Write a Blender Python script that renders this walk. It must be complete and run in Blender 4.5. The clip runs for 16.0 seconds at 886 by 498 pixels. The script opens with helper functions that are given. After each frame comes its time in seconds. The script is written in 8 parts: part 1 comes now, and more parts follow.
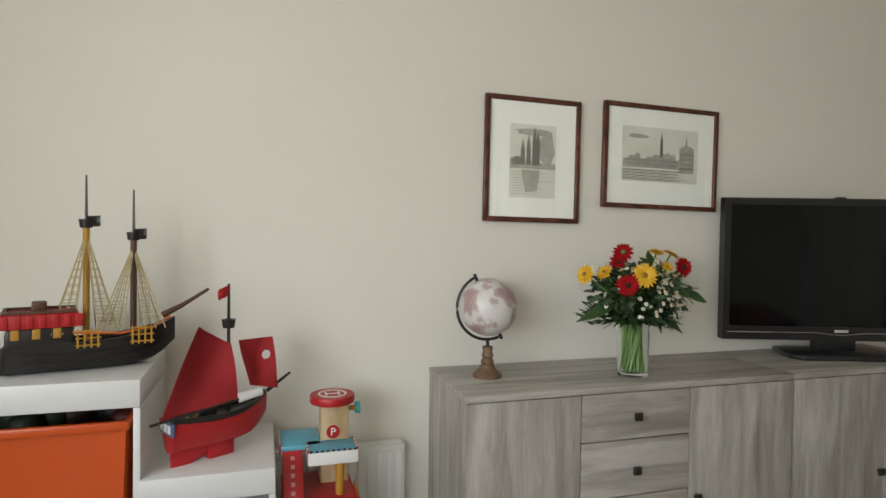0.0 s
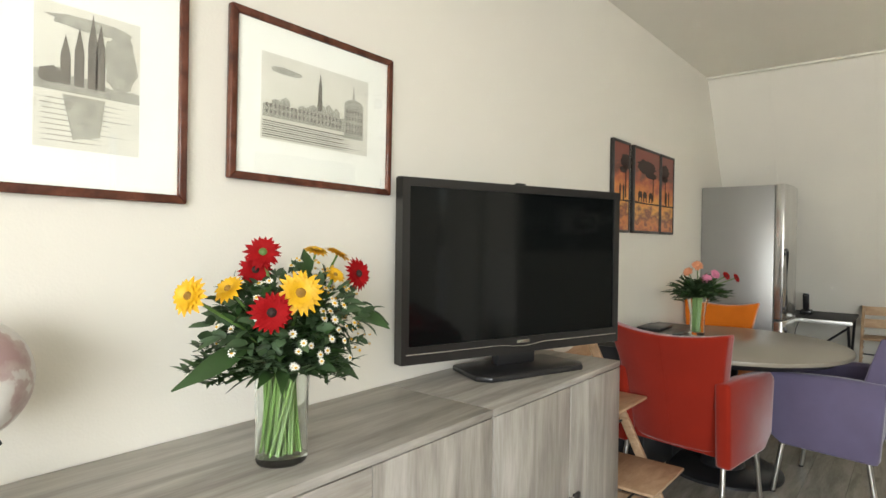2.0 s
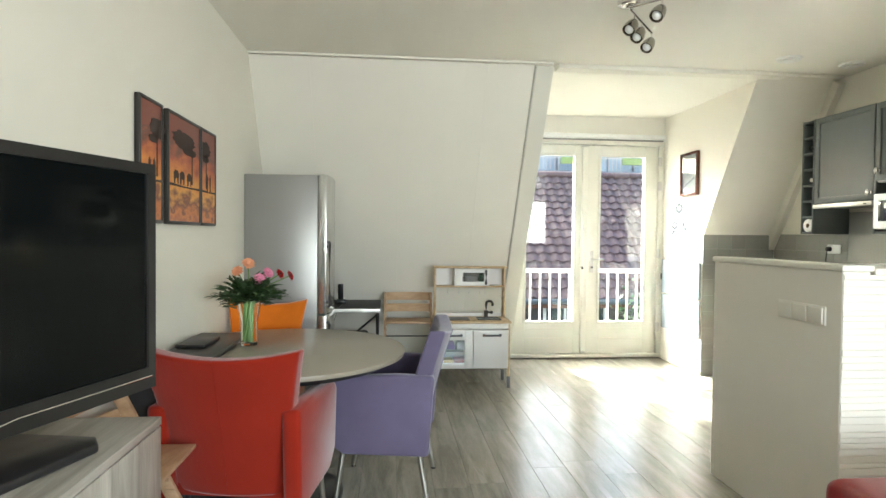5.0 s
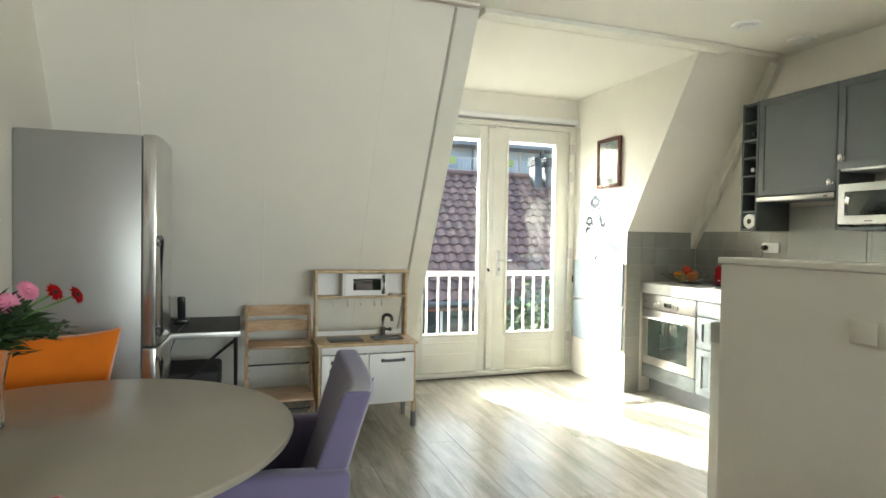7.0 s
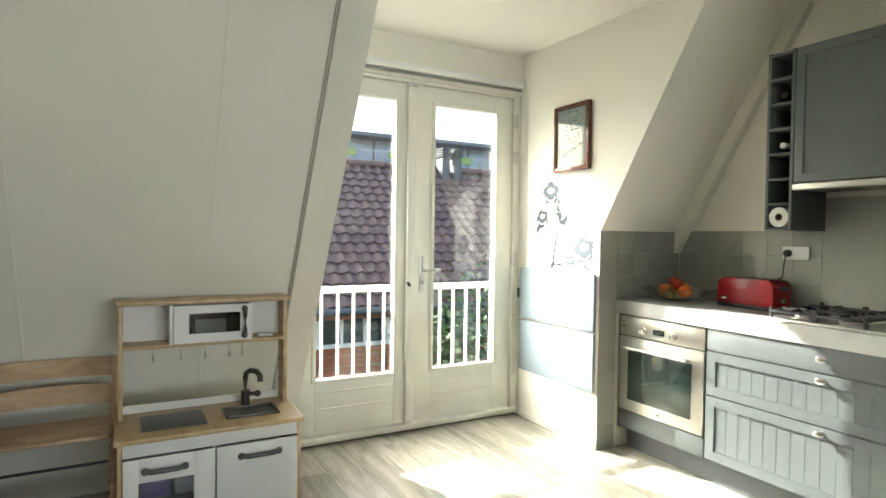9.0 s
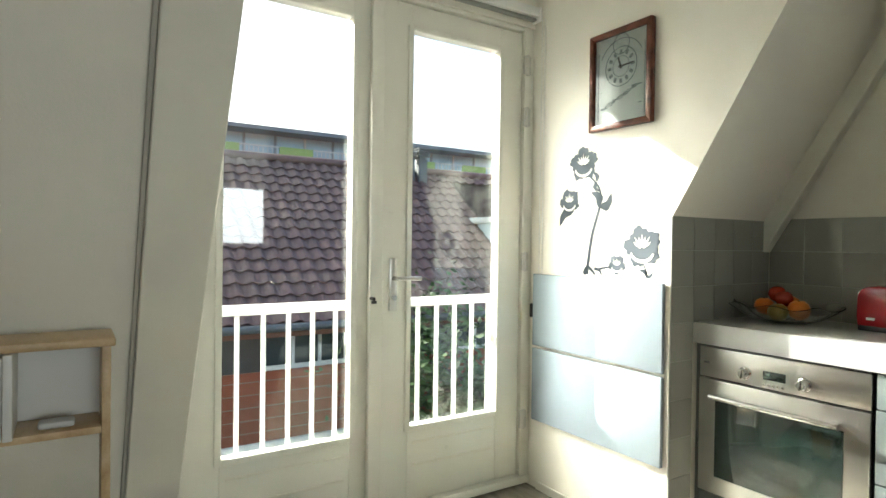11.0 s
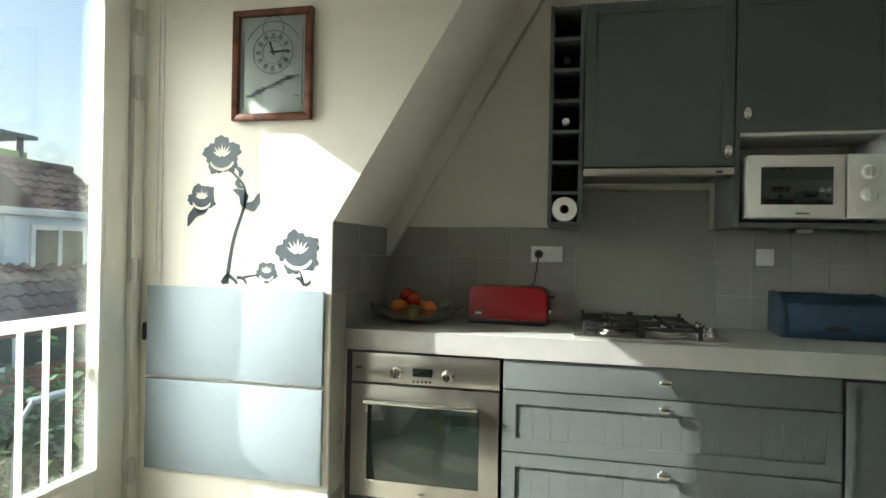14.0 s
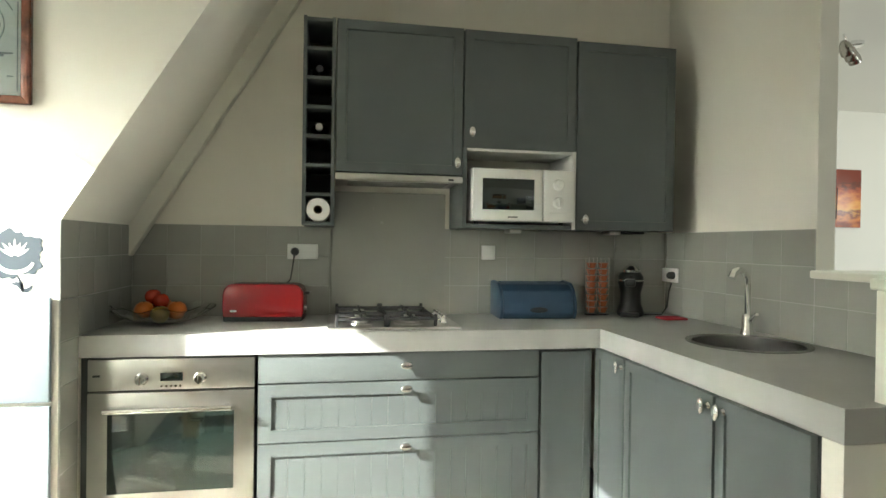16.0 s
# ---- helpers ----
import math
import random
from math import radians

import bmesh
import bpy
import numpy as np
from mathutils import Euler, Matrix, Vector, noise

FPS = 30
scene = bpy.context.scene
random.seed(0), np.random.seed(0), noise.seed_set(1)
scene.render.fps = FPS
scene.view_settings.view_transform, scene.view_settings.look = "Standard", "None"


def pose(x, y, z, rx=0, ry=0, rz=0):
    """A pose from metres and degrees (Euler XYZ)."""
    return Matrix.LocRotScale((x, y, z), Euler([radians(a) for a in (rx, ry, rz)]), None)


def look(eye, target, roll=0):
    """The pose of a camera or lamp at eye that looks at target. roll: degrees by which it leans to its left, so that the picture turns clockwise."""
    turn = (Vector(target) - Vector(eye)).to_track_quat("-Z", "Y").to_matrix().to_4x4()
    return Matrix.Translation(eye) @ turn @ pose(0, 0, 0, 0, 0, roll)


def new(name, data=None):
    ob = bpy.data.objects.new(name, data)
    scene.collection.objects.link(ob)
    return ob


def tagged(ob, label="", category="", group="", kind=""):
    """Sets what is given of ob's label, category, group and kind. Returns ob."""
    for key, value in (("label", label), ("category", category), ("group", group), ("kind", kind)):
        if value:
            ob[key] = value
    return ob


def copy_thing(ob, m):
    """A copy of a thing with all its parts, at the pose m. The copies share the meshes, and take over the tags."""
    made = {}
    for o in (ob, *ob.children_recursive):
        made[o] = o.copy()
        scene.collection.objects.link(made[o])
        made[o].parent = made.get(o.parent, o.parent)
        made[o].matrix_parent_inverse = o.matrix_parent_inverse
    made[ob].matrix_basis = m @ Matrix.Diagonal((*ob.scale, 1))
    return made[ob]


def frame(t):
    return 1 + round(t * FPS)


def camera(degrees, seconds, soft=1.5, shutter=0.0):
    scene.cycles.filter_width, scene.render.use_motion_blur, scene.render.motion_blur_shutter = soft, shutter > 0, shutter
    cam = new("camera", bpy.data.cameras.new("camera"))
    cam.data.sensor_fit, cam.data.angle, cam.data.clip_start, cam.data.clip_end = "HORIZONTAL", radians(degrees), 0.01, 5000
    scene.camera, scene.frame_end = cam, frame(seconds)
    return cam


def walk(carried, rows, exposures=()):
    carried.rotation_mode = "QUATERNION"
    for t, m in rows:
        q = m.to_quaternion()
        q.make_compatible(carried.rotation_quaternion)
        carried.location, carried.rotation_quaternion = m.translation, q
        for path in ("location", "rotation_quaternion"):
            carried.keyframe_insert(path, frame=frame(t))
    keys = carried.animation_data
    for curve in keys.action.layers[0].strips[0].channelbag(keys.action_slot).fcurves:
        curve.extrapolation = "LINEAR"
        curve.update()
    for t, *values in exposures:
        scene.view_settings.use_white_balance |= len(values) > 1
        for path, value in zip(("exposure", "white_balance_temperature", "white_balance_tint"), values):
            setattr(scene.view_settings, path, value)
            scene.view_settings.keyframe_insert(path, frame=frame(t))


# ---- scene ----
cam = camera(74.7, 16.0)
PATH = [
    (0, (-0.155, -0.066, 1.314), (0.431, 1.846, 1.27), 0.8),
    (0.5, (-0.002, 0.138, 1.307), (0.854, 1.945, 1.264), 0.6),
    (1, (0.129, 0.33, 1.289), (1.205, 2.016, 1.259), 0.3),
    (1.5, (0.249, 0.527, 1.294), (1.59, 2.011, 1.268), 0.5),
    (2, (0.39, 0.696, 1.296), (1.935, 1.966, 1.264), 0.7),
    (2.5, (0.517, 0.842, 1.298), (2.216, 1.896, 1.269), 0.6),
    (3, (0.599, 0.968, 1.311), (2.442, 1.744, 1.271), 0.8),
    (3.5, (0.66, 1.047, 1.313), (2.611, 1.484, 1.275), 0.8),
    (4, (0.776, 1.048, 1.313), (2.767, 1.234, 1.275), 0.7),
    (4.5, (0.899, 1.001, 1.31), (2.899, 0.986, 1.273), 0.6),
    (4.7, (0.946, 1.004, 1.315), (2.944, 0.918, 1.273), 0.6),
    (7, (2.221, 1.078, 1.277), (4.112, 0.428, 1.235), 0.9),
    (7.5, (2.584, 1.012, 1.302), (4.429, 0.242, 1.254), 0.9),
    (8, (2.955, 0.873, 1.318), (4.763, 0.019, 1.265), 0.9),
    (8.5, (3.357, 0.759, 1.311), (5.133, -0.16, 1.257), 1.0),
    (9, (3.656, 0.599, 1.311), (5.408, -0.364, 1.26), 0.8),
    (9.2, (3.76, 0.507, 1.3), (5.508, -0.462, 1.251), 0.5),
    (11.5, (5.098, 0.030, 1.226), (6.711, -1.153, 1.225), 1.0),
    (12, (5.271, 0.078, 1.258), (6.685, -1.336, 1.236), 1.0),
    (12.5, (5.378, 0.079, 1.257), (6.527, -1.558, 1.235), 1.1),
    (13, (5.401, 0.045, 1.250), (6.335, -1.724, 1.231), 1.1),
    (13.5, (5.398, 0.067, 1.249), (6.084, -1.811, 1.235), 1.0),
    (14, (5.407, 0.115, 1.248), (5.836, -1.839, 1.248), 1.1),
    (14.5, (5.388, 0.150, 1.273), (5.607, -1.838, 1.254), 0.9),
    (15, (5.368, 0.191, 1.280), (5.394, -1.809, 1.258), 0.8),
    (15.5, (5.367, 0.229, 1.277), (5.190, -1.763, 1.259), 0.9),
    (16, (5.353, 0.261, 1.279), (4.992, -1.707, 1.262), 0.8),
]
walk(cam, [(t, look(eye, target, roll)) for t, eye, target, roll in PATH],
     [(0, 1.7, 6600, 11), (1, 2.3, 6700, 11), (2, 2.8, 6700, 11), (3, 3.1, 6500, 9), (4.5, 3.05, 6300, 6), (7, 2.65, 6350, 5), (9, 2.3, 6400, 5), (11.5, 1.53, 6350, 4), (12.5, 1.08, 6350, 3), (14, 1.25, 6200, 1), (15, 1.6, 6250, 2), (16, 2.2, 6300, 3)])

# ---- light ----
SUN = Vector((1.0, 0.388, 0.655)).normalized()
world = bpy.data.worlds.new("sky")
scene.world = world
world.use_nodes = True
wn = world.node_tree.nodes
sky = wn.new("ShaderNodeTexSky")
sky.sky_type, sky.sun_disc = "NISHITA", False
sky.sun_elevation = math.asin(SUN.z)
sky.sun_rotation = math.atan2(SUN.x, SUN.y)
sky.dust_density = 4.0
world.node_tree.links.new(sky.outputs[0], wn["Background"].inputs[0])
wn["Background"].inputs[1].default_value = 0.115
sun = new("sun", bpy.data.lights.new("sun", "SUN"))
sun.data.energy, sun.data.angle, sun.data.color = 5.0, radians(0.5), (1.0, 0.95, 0.88)
sun.matrix_world = look(SUN * 50, (0, 0, 0))


def window_light(eye, target, wide, high, watts, color):
    lamp = new("window_light", bpy.data.lights.new("window_light", "AREA"))
    lamp.data.shape, lamp.data.size, lamp.data.size_y = "RECTANGLE", wide, high
    lamp.data.energy, lamp.data.color = watts, color
    lamp.matrix_world = look(eye, target)
    return lamp


window_light((-1.76, -1.25, 1.55), (1, -1.25, 1.55), 3.6, 1.3, 32, (0.95, 0.98, 1.0))

# ---- materials ----


def mat(name, color, rough=0.5, metal=0.0, vary=0.08, scale=6.0, bump=0.0, bump_scale=80.0, spec=0.5, tint=None, piece=0.0, **more):
    """A painted, plastic, metal or cloth surface, with stains at a coarse and grain at a fine scale."""
    m = bpy.data.materials.new(name)
    m.use_nodes = True
    n, l = m.node_tree.nodes, m.node_tree.links
    b = n["Principled BSDF"]
    b.inputs["Roughness"].default_value, b.inputs["Metallic"].default_value = rough, metal
    b.inputs["Specular IOR Level"].default_value = spec
    co = n.new("ShaderNodeTexCoord")
    a = n.new("ShaderNodeTexNoise")
    a.inputs["Scale"].default_value, a.inputs["Detail"].default_value = scale, 6
    l.new(co.outputs["Object"], a.inputs["Vector"])
    mix = n.new("ShaderNodeMix")
    mix.data_type = "RGBA"
    dark = tint or tuple(c * (1 - 2 * vary) for c in color)
    light = tuple(min(1, c * (1 + vary)) for c in color)
    mix.inputs["A"].default_value, mix.inputs["B"].default_value = (*dark, 1), (*light, 1)
    l.new(a.outputs["Fac"], mix.inputs["Factor"])
    out = mix.outputs["Result"]
    if piece:
        info = n.new("ShaderNodeObjectInfo")
        hs = n.new("ShaderNodeHueSaturation")
        mp = n.new("ShaderNodeMapRange")
        mp.inputs["To Min"].default_value, mp.inputs["To Max"].default_value = 1 - piece, 1 + piece
        l.new(info.outputs["Random"], mp.inputs["Value"])
        l.new(mp.outputs[0], hs.inputs["Value"])
        l.new(out, hs.inputs["Color"])
        out = hs.outputs[0]
    l.new(out, b.inputs["Base Color"])
    rr = n.new("ShaderNodeMapRange")
    wear = 0.015 if metal > 0.4 else 0.06
    rr.inputs["To Min"].default_value, rr.inputs["To Max"].default_value = max(0.02, rough - wear), min(1, rough + wear)
    l.new(a.outputs["Fac"], rr.inputs["Value"])
    l.new(rr.outputs[0], b.inputs["Roughness"])
    if bump:
        f = n.new("ShaderNodeTexNoise")
        f.inputs["Scale"].default_value, f.inputs["Detail"].default_value = bump_scale, 4
        l.new(co.outputs["Object"], f.inputs["Vector"])
        bp = n.new("ShaderNodeBump")
        bp.inputs["Strength"].default_value, bp.inputs["Distance"].default_value = bump, 0.004
        l.new(f.outputs["Fac"], bp.inputs["Height"])
        l.new(bp.outputs[0], b.inputs["Normal"])
    for key, value in more.items():
        b.inputs[key.replace("_", " ")].default_value = value
    return m


def streaked(name, colors, stretch, rough=0.45, scale=4.0, bump=0.15, piece=0.0, offset=0.0):
    """Wood or a wood print: stretched noise gives the grain. stretch: scale along x, y and z."""
    m = bpy.data.materials.new(name)
    m.use_nodes = True
    n, l = m.node_tree.nodes, m.node_tree.links
    b = n["Principled BSDF"]
    co, mp = n.new("ShaderNodeTexCoord"), n.new("ShaderNodeMapping")
    mp.inputs["Scale"].default_value = stretch
    info = n.new("ShaderNodeObjectInfo")
    add = n.new("ShaderNodeVectorMath")
    add.operation = "MULTIPLY_ADD"
    add.inputs[1].default_value = (7.3, 5.1, 3.7)
    l.new(info.outputs["Random"], add.inputs[0])
    l.new(co.outputs["Object"], add.inputs[2])
    l.new(add.outputs[0], mp.inputs["Vector"])
    a, f = n.new("ShaderNodeTexNoise"), n.new("ShaderNodeTexNoise")
    a.inputs["Scale"].default_value, a.inputs["Detail"].default_value, a.inputs["Distortion"].default_value = scale, 5, 0.6
    f.inputs["Scale"].default_value, f.inputs["Detail"].default_value = scale * 9, 3
    l.new(mp.outputs[0], a.inputs["Vector"])
    l.new(mp.outputs[0], f.inputs["Vector"])
    sm = n.new("ShaderNodeMath")
    sm.operation = "MULTIPLY_ADD"
    sm.inputs[1].default_value = 0.25
    l.new(f.outputs["Fac"], sm.inputs[0])
    l.new(a.outputs["Fac"], sm.inputs[2])
    ramp = n.new("ShaderNodeValToRGB")
    e = ramp.color_ramp.elements
    e[0].position, e[0].color = 0.42, (*colors[0], 1)
    e[1].position, e[1].color = 0.82, (*colors[-1], 1)
    for i, c in enumerate(colors[1:-1]):
        k = e.new(0.42 + 0.4 * (i + 1) / (len(colors) - 1))
        k.color = (*c, 1)
    l.new(sm.outputs[0], ramp.inputs[0])
    out = ramp.outputs[0]
    if piece:
        hs, mr = n.new("ShaderNodeHueSaturation"), n.new("ShaderNodeMapRange")
        mr.inputs["To Min"].default_value, mr.inputs["To Max"].default_value = 1 - piece, 1 + piece
        l.new(info.outputs["Random"], mr.inputs["Value"])
        l.new(mr.outputs[0], hs.inputs["Value"])
        l.new(out, hs.inputs["Color"])
        out = hs.outputs[0]
    l.new(out, b.inputs["Base Color"])
    b.inputs["Roughness"].default_value = rough
    bp = n.new("ShaderNodeBump")
    bp.inputs["Strength"].default_value, bp.inputs["Distance"].default_value = bump, 0.002
    l.new(sm.outputs[0], bp.inputs["Height"])
    l.new(bp.outputs[0], b.inputs["Normal"])
    return m


def glass(name, color=(1, 1, 1), rough=0.0):
    m = bpy.data.materials.new(name)
    m.use_nodes = True
    b = m.node_tree.nodes["Principled BSDF"]
    b.inputs["Base Color"].default_value = (*color, 1)
    b.inputs["Transmission Weight"].default_value, b.inputs["Roughness"].default_value = 1.0, rough
    b.inputs["IOR"].default_value = 1.45
    return m


WALL = mat("wall_paint", (0.80, 0.772, 0.685), 0.85, vary=0.02, scale=1.5, bump=0.12, bump_scale=160)
CEIL = mat("ceiling_paint", (0.84, 0.82, 0.74), 0.9, vary=0.02, scale=1.2, bump=0.1, bump_scale=140)
TRIM = mat("trim_paint", (0.76, 0.74, 0.65), 0.4, vary=0.02, scale=5)
DOORPAINT = mat("door_paint", (0.76, 0.75, 0.67), 0.3, vary=0.025, scale=6, bump=0.03)
FLOOR = streaked("grey_oak_boards", [(0.19, 0.17, 0.135), (0.27, 0.25, 0.205), (0.35, 0.325, 0.275)], (1.0, 7.0, 7.0), 0.25, 2.2, 0.08, piece=0.09)
UNDER = mat("floor_joint", (0.13, 0.115, 0.09), 0.8)
PANE = glass("clear_glass", (0.97, 0.99, 0.98))

# ---- geometry helpers ----


def box(bm, x0, x1, y0, y1, z0, z1, bevel=0.0, m=None, seg=2):
    made = bmesh.ops.create_cube(bm, size=1.0)["verts"]
    bmesh.ops.transform(bm, verts=made, matrix=Matrix.Translation(((x0 + x1) / 2, (y0 + y1) / 2, (z0 + z1) / 2)) @ Matrix.Diagonal((abs(x1 - x0), abs(y1 - y0), abs(z1 - z0), 1)))
    if bevel:
        edges = list({e for v in made for e in v.link_edges})
        got = bmesh.ops.bevel(bm, geom=edges, offset=bevel, segments=seg, profile=0.5, affect="EDGES", clamp_overlap=True)
        made = list({v for v in made if v.is_valid} | set(got["verts"]))
    if m is not None:
        bmesh.ops.transform(bm, verts=made, matrix=m)
    return bm


def frame_ring(bm, x0, x1, y0, y1, z0, z1, left, right, low, high, bevel=0.0):
    """A rectangular frame in one piece, its opening through y."""
    outer = [(x0, z0), (x1, z0), (x1, z1), (x0, z1)]
    inner = [(x0 + left, z0 + low), (x1 - right, z0 + low), (x1 - right, z1 - high), (x0 + left, z1 - high)]
    vs = [[[bm.verts.new((x, y, z)) for x, z in loop] for loop in (outer, inner)] for y in (y0, y1)]
    for i in range(4):
        j = (i + 1) % 4
        bm.faces.new([vs[0][0][i], vs[0][0][j], vs[0][1][j], vs[0][1][i]])
        bm.faces.new([vs[1][0][j], vs[1][0][i], vs[1][1][i], vs[1][1][j]])
        bm.faces.new([vs[0][0][j], vs[0][0][i], vs[1][0][i], vs[1][0][j]])
        bm.faces.new([vs[0][1][i], vs[0][1][j], vs[1][1][j], vs[1][1][i]])
    if bevel:
        flat_ = [e for e in bm.edges if e.calc_face_angle(0) > 0.5]
        bmesh.ops.bevel(bm, geom=flat_, offset=bevel, segments=2, profile=0.5, affect="EDGES", clamp_overlap=True)
    return bm


def boxed(*a, **k):
    return box(bmesh.new(), *a, **k)


def tube(bm, a, b, r0, r1=None, n=16, caps=True):
    a, b = Vector(a), Vector(b)
    made = bmesh.ops.create_cone(bm, cap_ends=caps, segments=n, radius1=r0, radius2=r0 if r1 is None else r1, depth=(b - a).length)["verts"]
    turn = (b - a).to_track_quat("Z", "Y").to_matrix().to_4x4()
    bmesh.ops.transform(bm, verts=made, matrix=Matrix.Translation((a + b) / 2) @ turn)
    return bm


def lathe(bm, profile, n=24, m=None):
    """A turned shape round z from (radius, height) pairs."""
    rings = []
    for r, z in profile:
        if r < 1e-5:
            rings.append([bm.verts.new((0, 0, z))])
        else:
            rings.append([bm.verts.new((r * math.cos(2 * math.pi * i / n), r * math.sin(2 * math.pi * i / n), z)) for i in range(n)])
    for p, q in zip(rings, rings[1:]):
        for i in range(n):
            j = (i + 1) % n
            f = [p[i % len(p)], p[j % len(p)], q[j % len(q)], q[i % len(q)]]
            f = list(dict.fromkeys(f))
            if len(f) > 2:
                bm.faces.new(f)
    if m is not None:
        bmesh.ops.transform(bm, verts=[v for r in rings for v in r], matrix=m)
    return bm


def ball(bm, c, r, m=None, u=16, v=10, scale=(1, 1, 1)):
    made = bmesh.ops.create_uvsphere(bm, u_segments=u, v_segments=v, radius=r)["verts"]
    bmesh.ops.transform(bm, verts=made, matrix=Matrix.Translation(c) @ (m or Matrix()) @ Matrix.Diagonal((*scale, 1)))
    return bm


def prism(bm, outline, a, b, axis="y", bevel=0.0):
    """An outline of 2D points drawn out from a to b along an axis; for y the points are (x, z), for z (x, y), for x (y, z)."""
    put = {"y": lambda p, d: (p[0], d, p[1]), "z": lambda p, d: (p[0], p[1], d), "x": lambda p, d: (d, p[0], p[1])}[axis]
    lo, hi = [bm.verts.new(put(p, a)) for p in outline], [bm.verts.new(put(p, b)) for p in outline]
    faces = [bm.faces.new(lo), bm.faces.new(hi[::-1])]
    for i in range(len(lo)):
        j = (i + 1) % len(lo)
        faces.append(bm.faces.new((lo[i], hi[i], hi[j], lo[j])))
    bmesh.ops.recalc_face_normals(bm, faces=faces)
    if bevel:
        bmesh.ops.bevel(bm, geom=list({e for f in faces for e in f.edges}), offset=bevel, segments=2, profile=0.5, affect="EDGES", clamp_overlap=True)
    return bm


def path_tube(bm, points, r, n=8, closed=False):
    """A round rod along points, with a radius or a list of radii."""
    pts = [Vector(p) for p in points]
    rings = []
    for i, p in enumerate(pts):
        d = (pts[min(i + 1, len(pts) - 1)] - pts[max(i - 1, 0)])
        q = (d if d.length else Vector((0, 0, 1))).to_track_quat("Z", "Y")
        rad = r[i] if isinstance(r, (list, tuple)) else r
        rings.append([bm.verts.new(p + q @ Vector((rad * math.cos(2 * math.pi * k / n), rad * math.sin(2 * math.pi * k / n), 0))) for k in range(n)])
    for a, b in zip(rings, rings[1:]):
        for k in range(n):
            bm.faces.new((a[k], a[(k + 1) % n], b[(k + 1) % n], b[k]))
    bm.faces.new(rings[0][::-1])
    bm.faces.new(rings[-1])
    return bm


def mesh_of(name, bm, material, smooth=40):
    me = bpy.data.meshes.new(name)
    bmesh.ops.recalc_face_normals(bm, faces=bm.faces[:])
    if smooth:
        for f in bm.faces:
            f.smooth = True
        for e in bm.edges:
            e.smooth = len(e.link_faces) != 2 or e.calc_face_angle(0) < radians(smooth)
    bm.to_mesh(me)
    bm.free()
    for one in material if isinstance(material, (list, tuple)) else [material]:
        me.materials.append(one)
    return me


def part(name, bm, material, parent=None, label="", smooth=40):
    ob = new(name, mesh_of(name, bm, material, smooth))
    ob.parent = parent
    if label:
        ob["label"] = label
    return ob


BASE = Matrix()  # where the corner of the plan that is being built has its origin


def thing(name, label, category, m=None, group=""):
    ob = new(name)
    ob.empty_display_size = 0.1
    ob.matrix_world = BASE @ m if m is not None else BASE
    return tagged(ob, label, category, group)


def single(name, bm, material, label, category, m=None, group="", smooth=40):
    ob = part(name, bm, material, None, "", smooth)
    ob.matrix_world = BASE @ m if m is not None else BASE
    return tagged(ob, label, category, group)


def setting(name, bm, material, label, category, smooth=0):
    ob = part(name, bm, material, None, "", smooth)
    ob.matrix_world = BASE
    return tagged(ob, label, category, "", "structure")


# ---- the large structure ----
TOP = 2.63
KITCHEN, UPPERS, DORMER, GABLE = (Matrix.Translation(v) for v in ((0.038, -0.048, 0.0), (0.026, -0.035, 0.024), (0.07, -0.05, 0.01), (0.085, 0.0, 0.0)))
TVY, KITY, CHY, DOORX = 2.055, -2.6, -1.885, 7.06
SLOPE_TOP, SLOPE_FOOT = 5.40, 6.98
setting("wall_north", boxed(-1.7, 7.3, TVY, TVY + 0.12, 0, TOP), WALL, "smooth off-white painted wall behind the sideboard", "wall")
bm = bmesh.new()
box(bm, -1.82, -1.7, -4.8, -3.1, 0, TOP)
box(bm, -1.82, -1.7, 0.6, TVY, 0, TOP)
box(bm, -1.82, -1.7, -3.1, 0.6, 0, 0.85)
box(bm, -1.82, -1.7, -3.1, 0.6, 2.25, TOP)
setting("wall_west", bm, WALL, "off-white painted end wall with a wide window", "wall")
bm = bmesh.new()
for y in (-3.07, -1.85, -0.63, 0.57):
    box(bm, -1.73, -1.69, y - 0.03, y + 0.03, 0.85, 2.25, 0.004)
box(bm, -1.73, -1.69, -3.1, 0.6, 0.85, 0.9, 0.004)
box(bm, -1.73, -1.69, -3.1, 0.6, 2.2, 2.25, 0.004)
setting("window_1", bm, DOORPAINT, "white painted frame of the wide living room window", "window", 40)
setting("wall_southwest", boxed(-1.82, 3.4, -4.8, -4.6, 0, TOP), WALL, "off-white painted wall far side of living room", "wall")
BASE = KITCHEN
setting("wall_south", boxed(3.36, 6.25, KITY - 0.12, KITY, 0, TOP), WALL, "off-white painted wall above the kitchen tiles", "wall")
setting("wall_pier", boxed(3.46, 3.54, -4.6, -1.585, 0, TOP), WALL, "off-white painted wall beside the kitchen opening", "wall")
BASE = Matrix()
setting("slope_north", prism(bmesh.new(), [(SLOPE_FOOT, 0), (SLOPE_TOP, TOP), (7.4, TOP), (7.4, 0)], -0.215, TVY), WALL, "off-white sloping attic wall beside the dormer", "wall")
BASE = KITCHEN
setting("slope_south", prism(bmesh.new(), [(6.25, 0), (6.25, 1.335), (5.47, TOP), (7.3, TOP), (7.3, 0)], KITY - 0.12, CHY), WALL, "off-white dormer cheek and sloping wall over the counter", "wall")
BASE = Matrix()
setting("ceiling", boxed(-1.82, 7.45, -4.8, TVY + 0.12, TOP, TOP + 0.1), CEIL, "plain off-white painted ceiling", "ceiling")
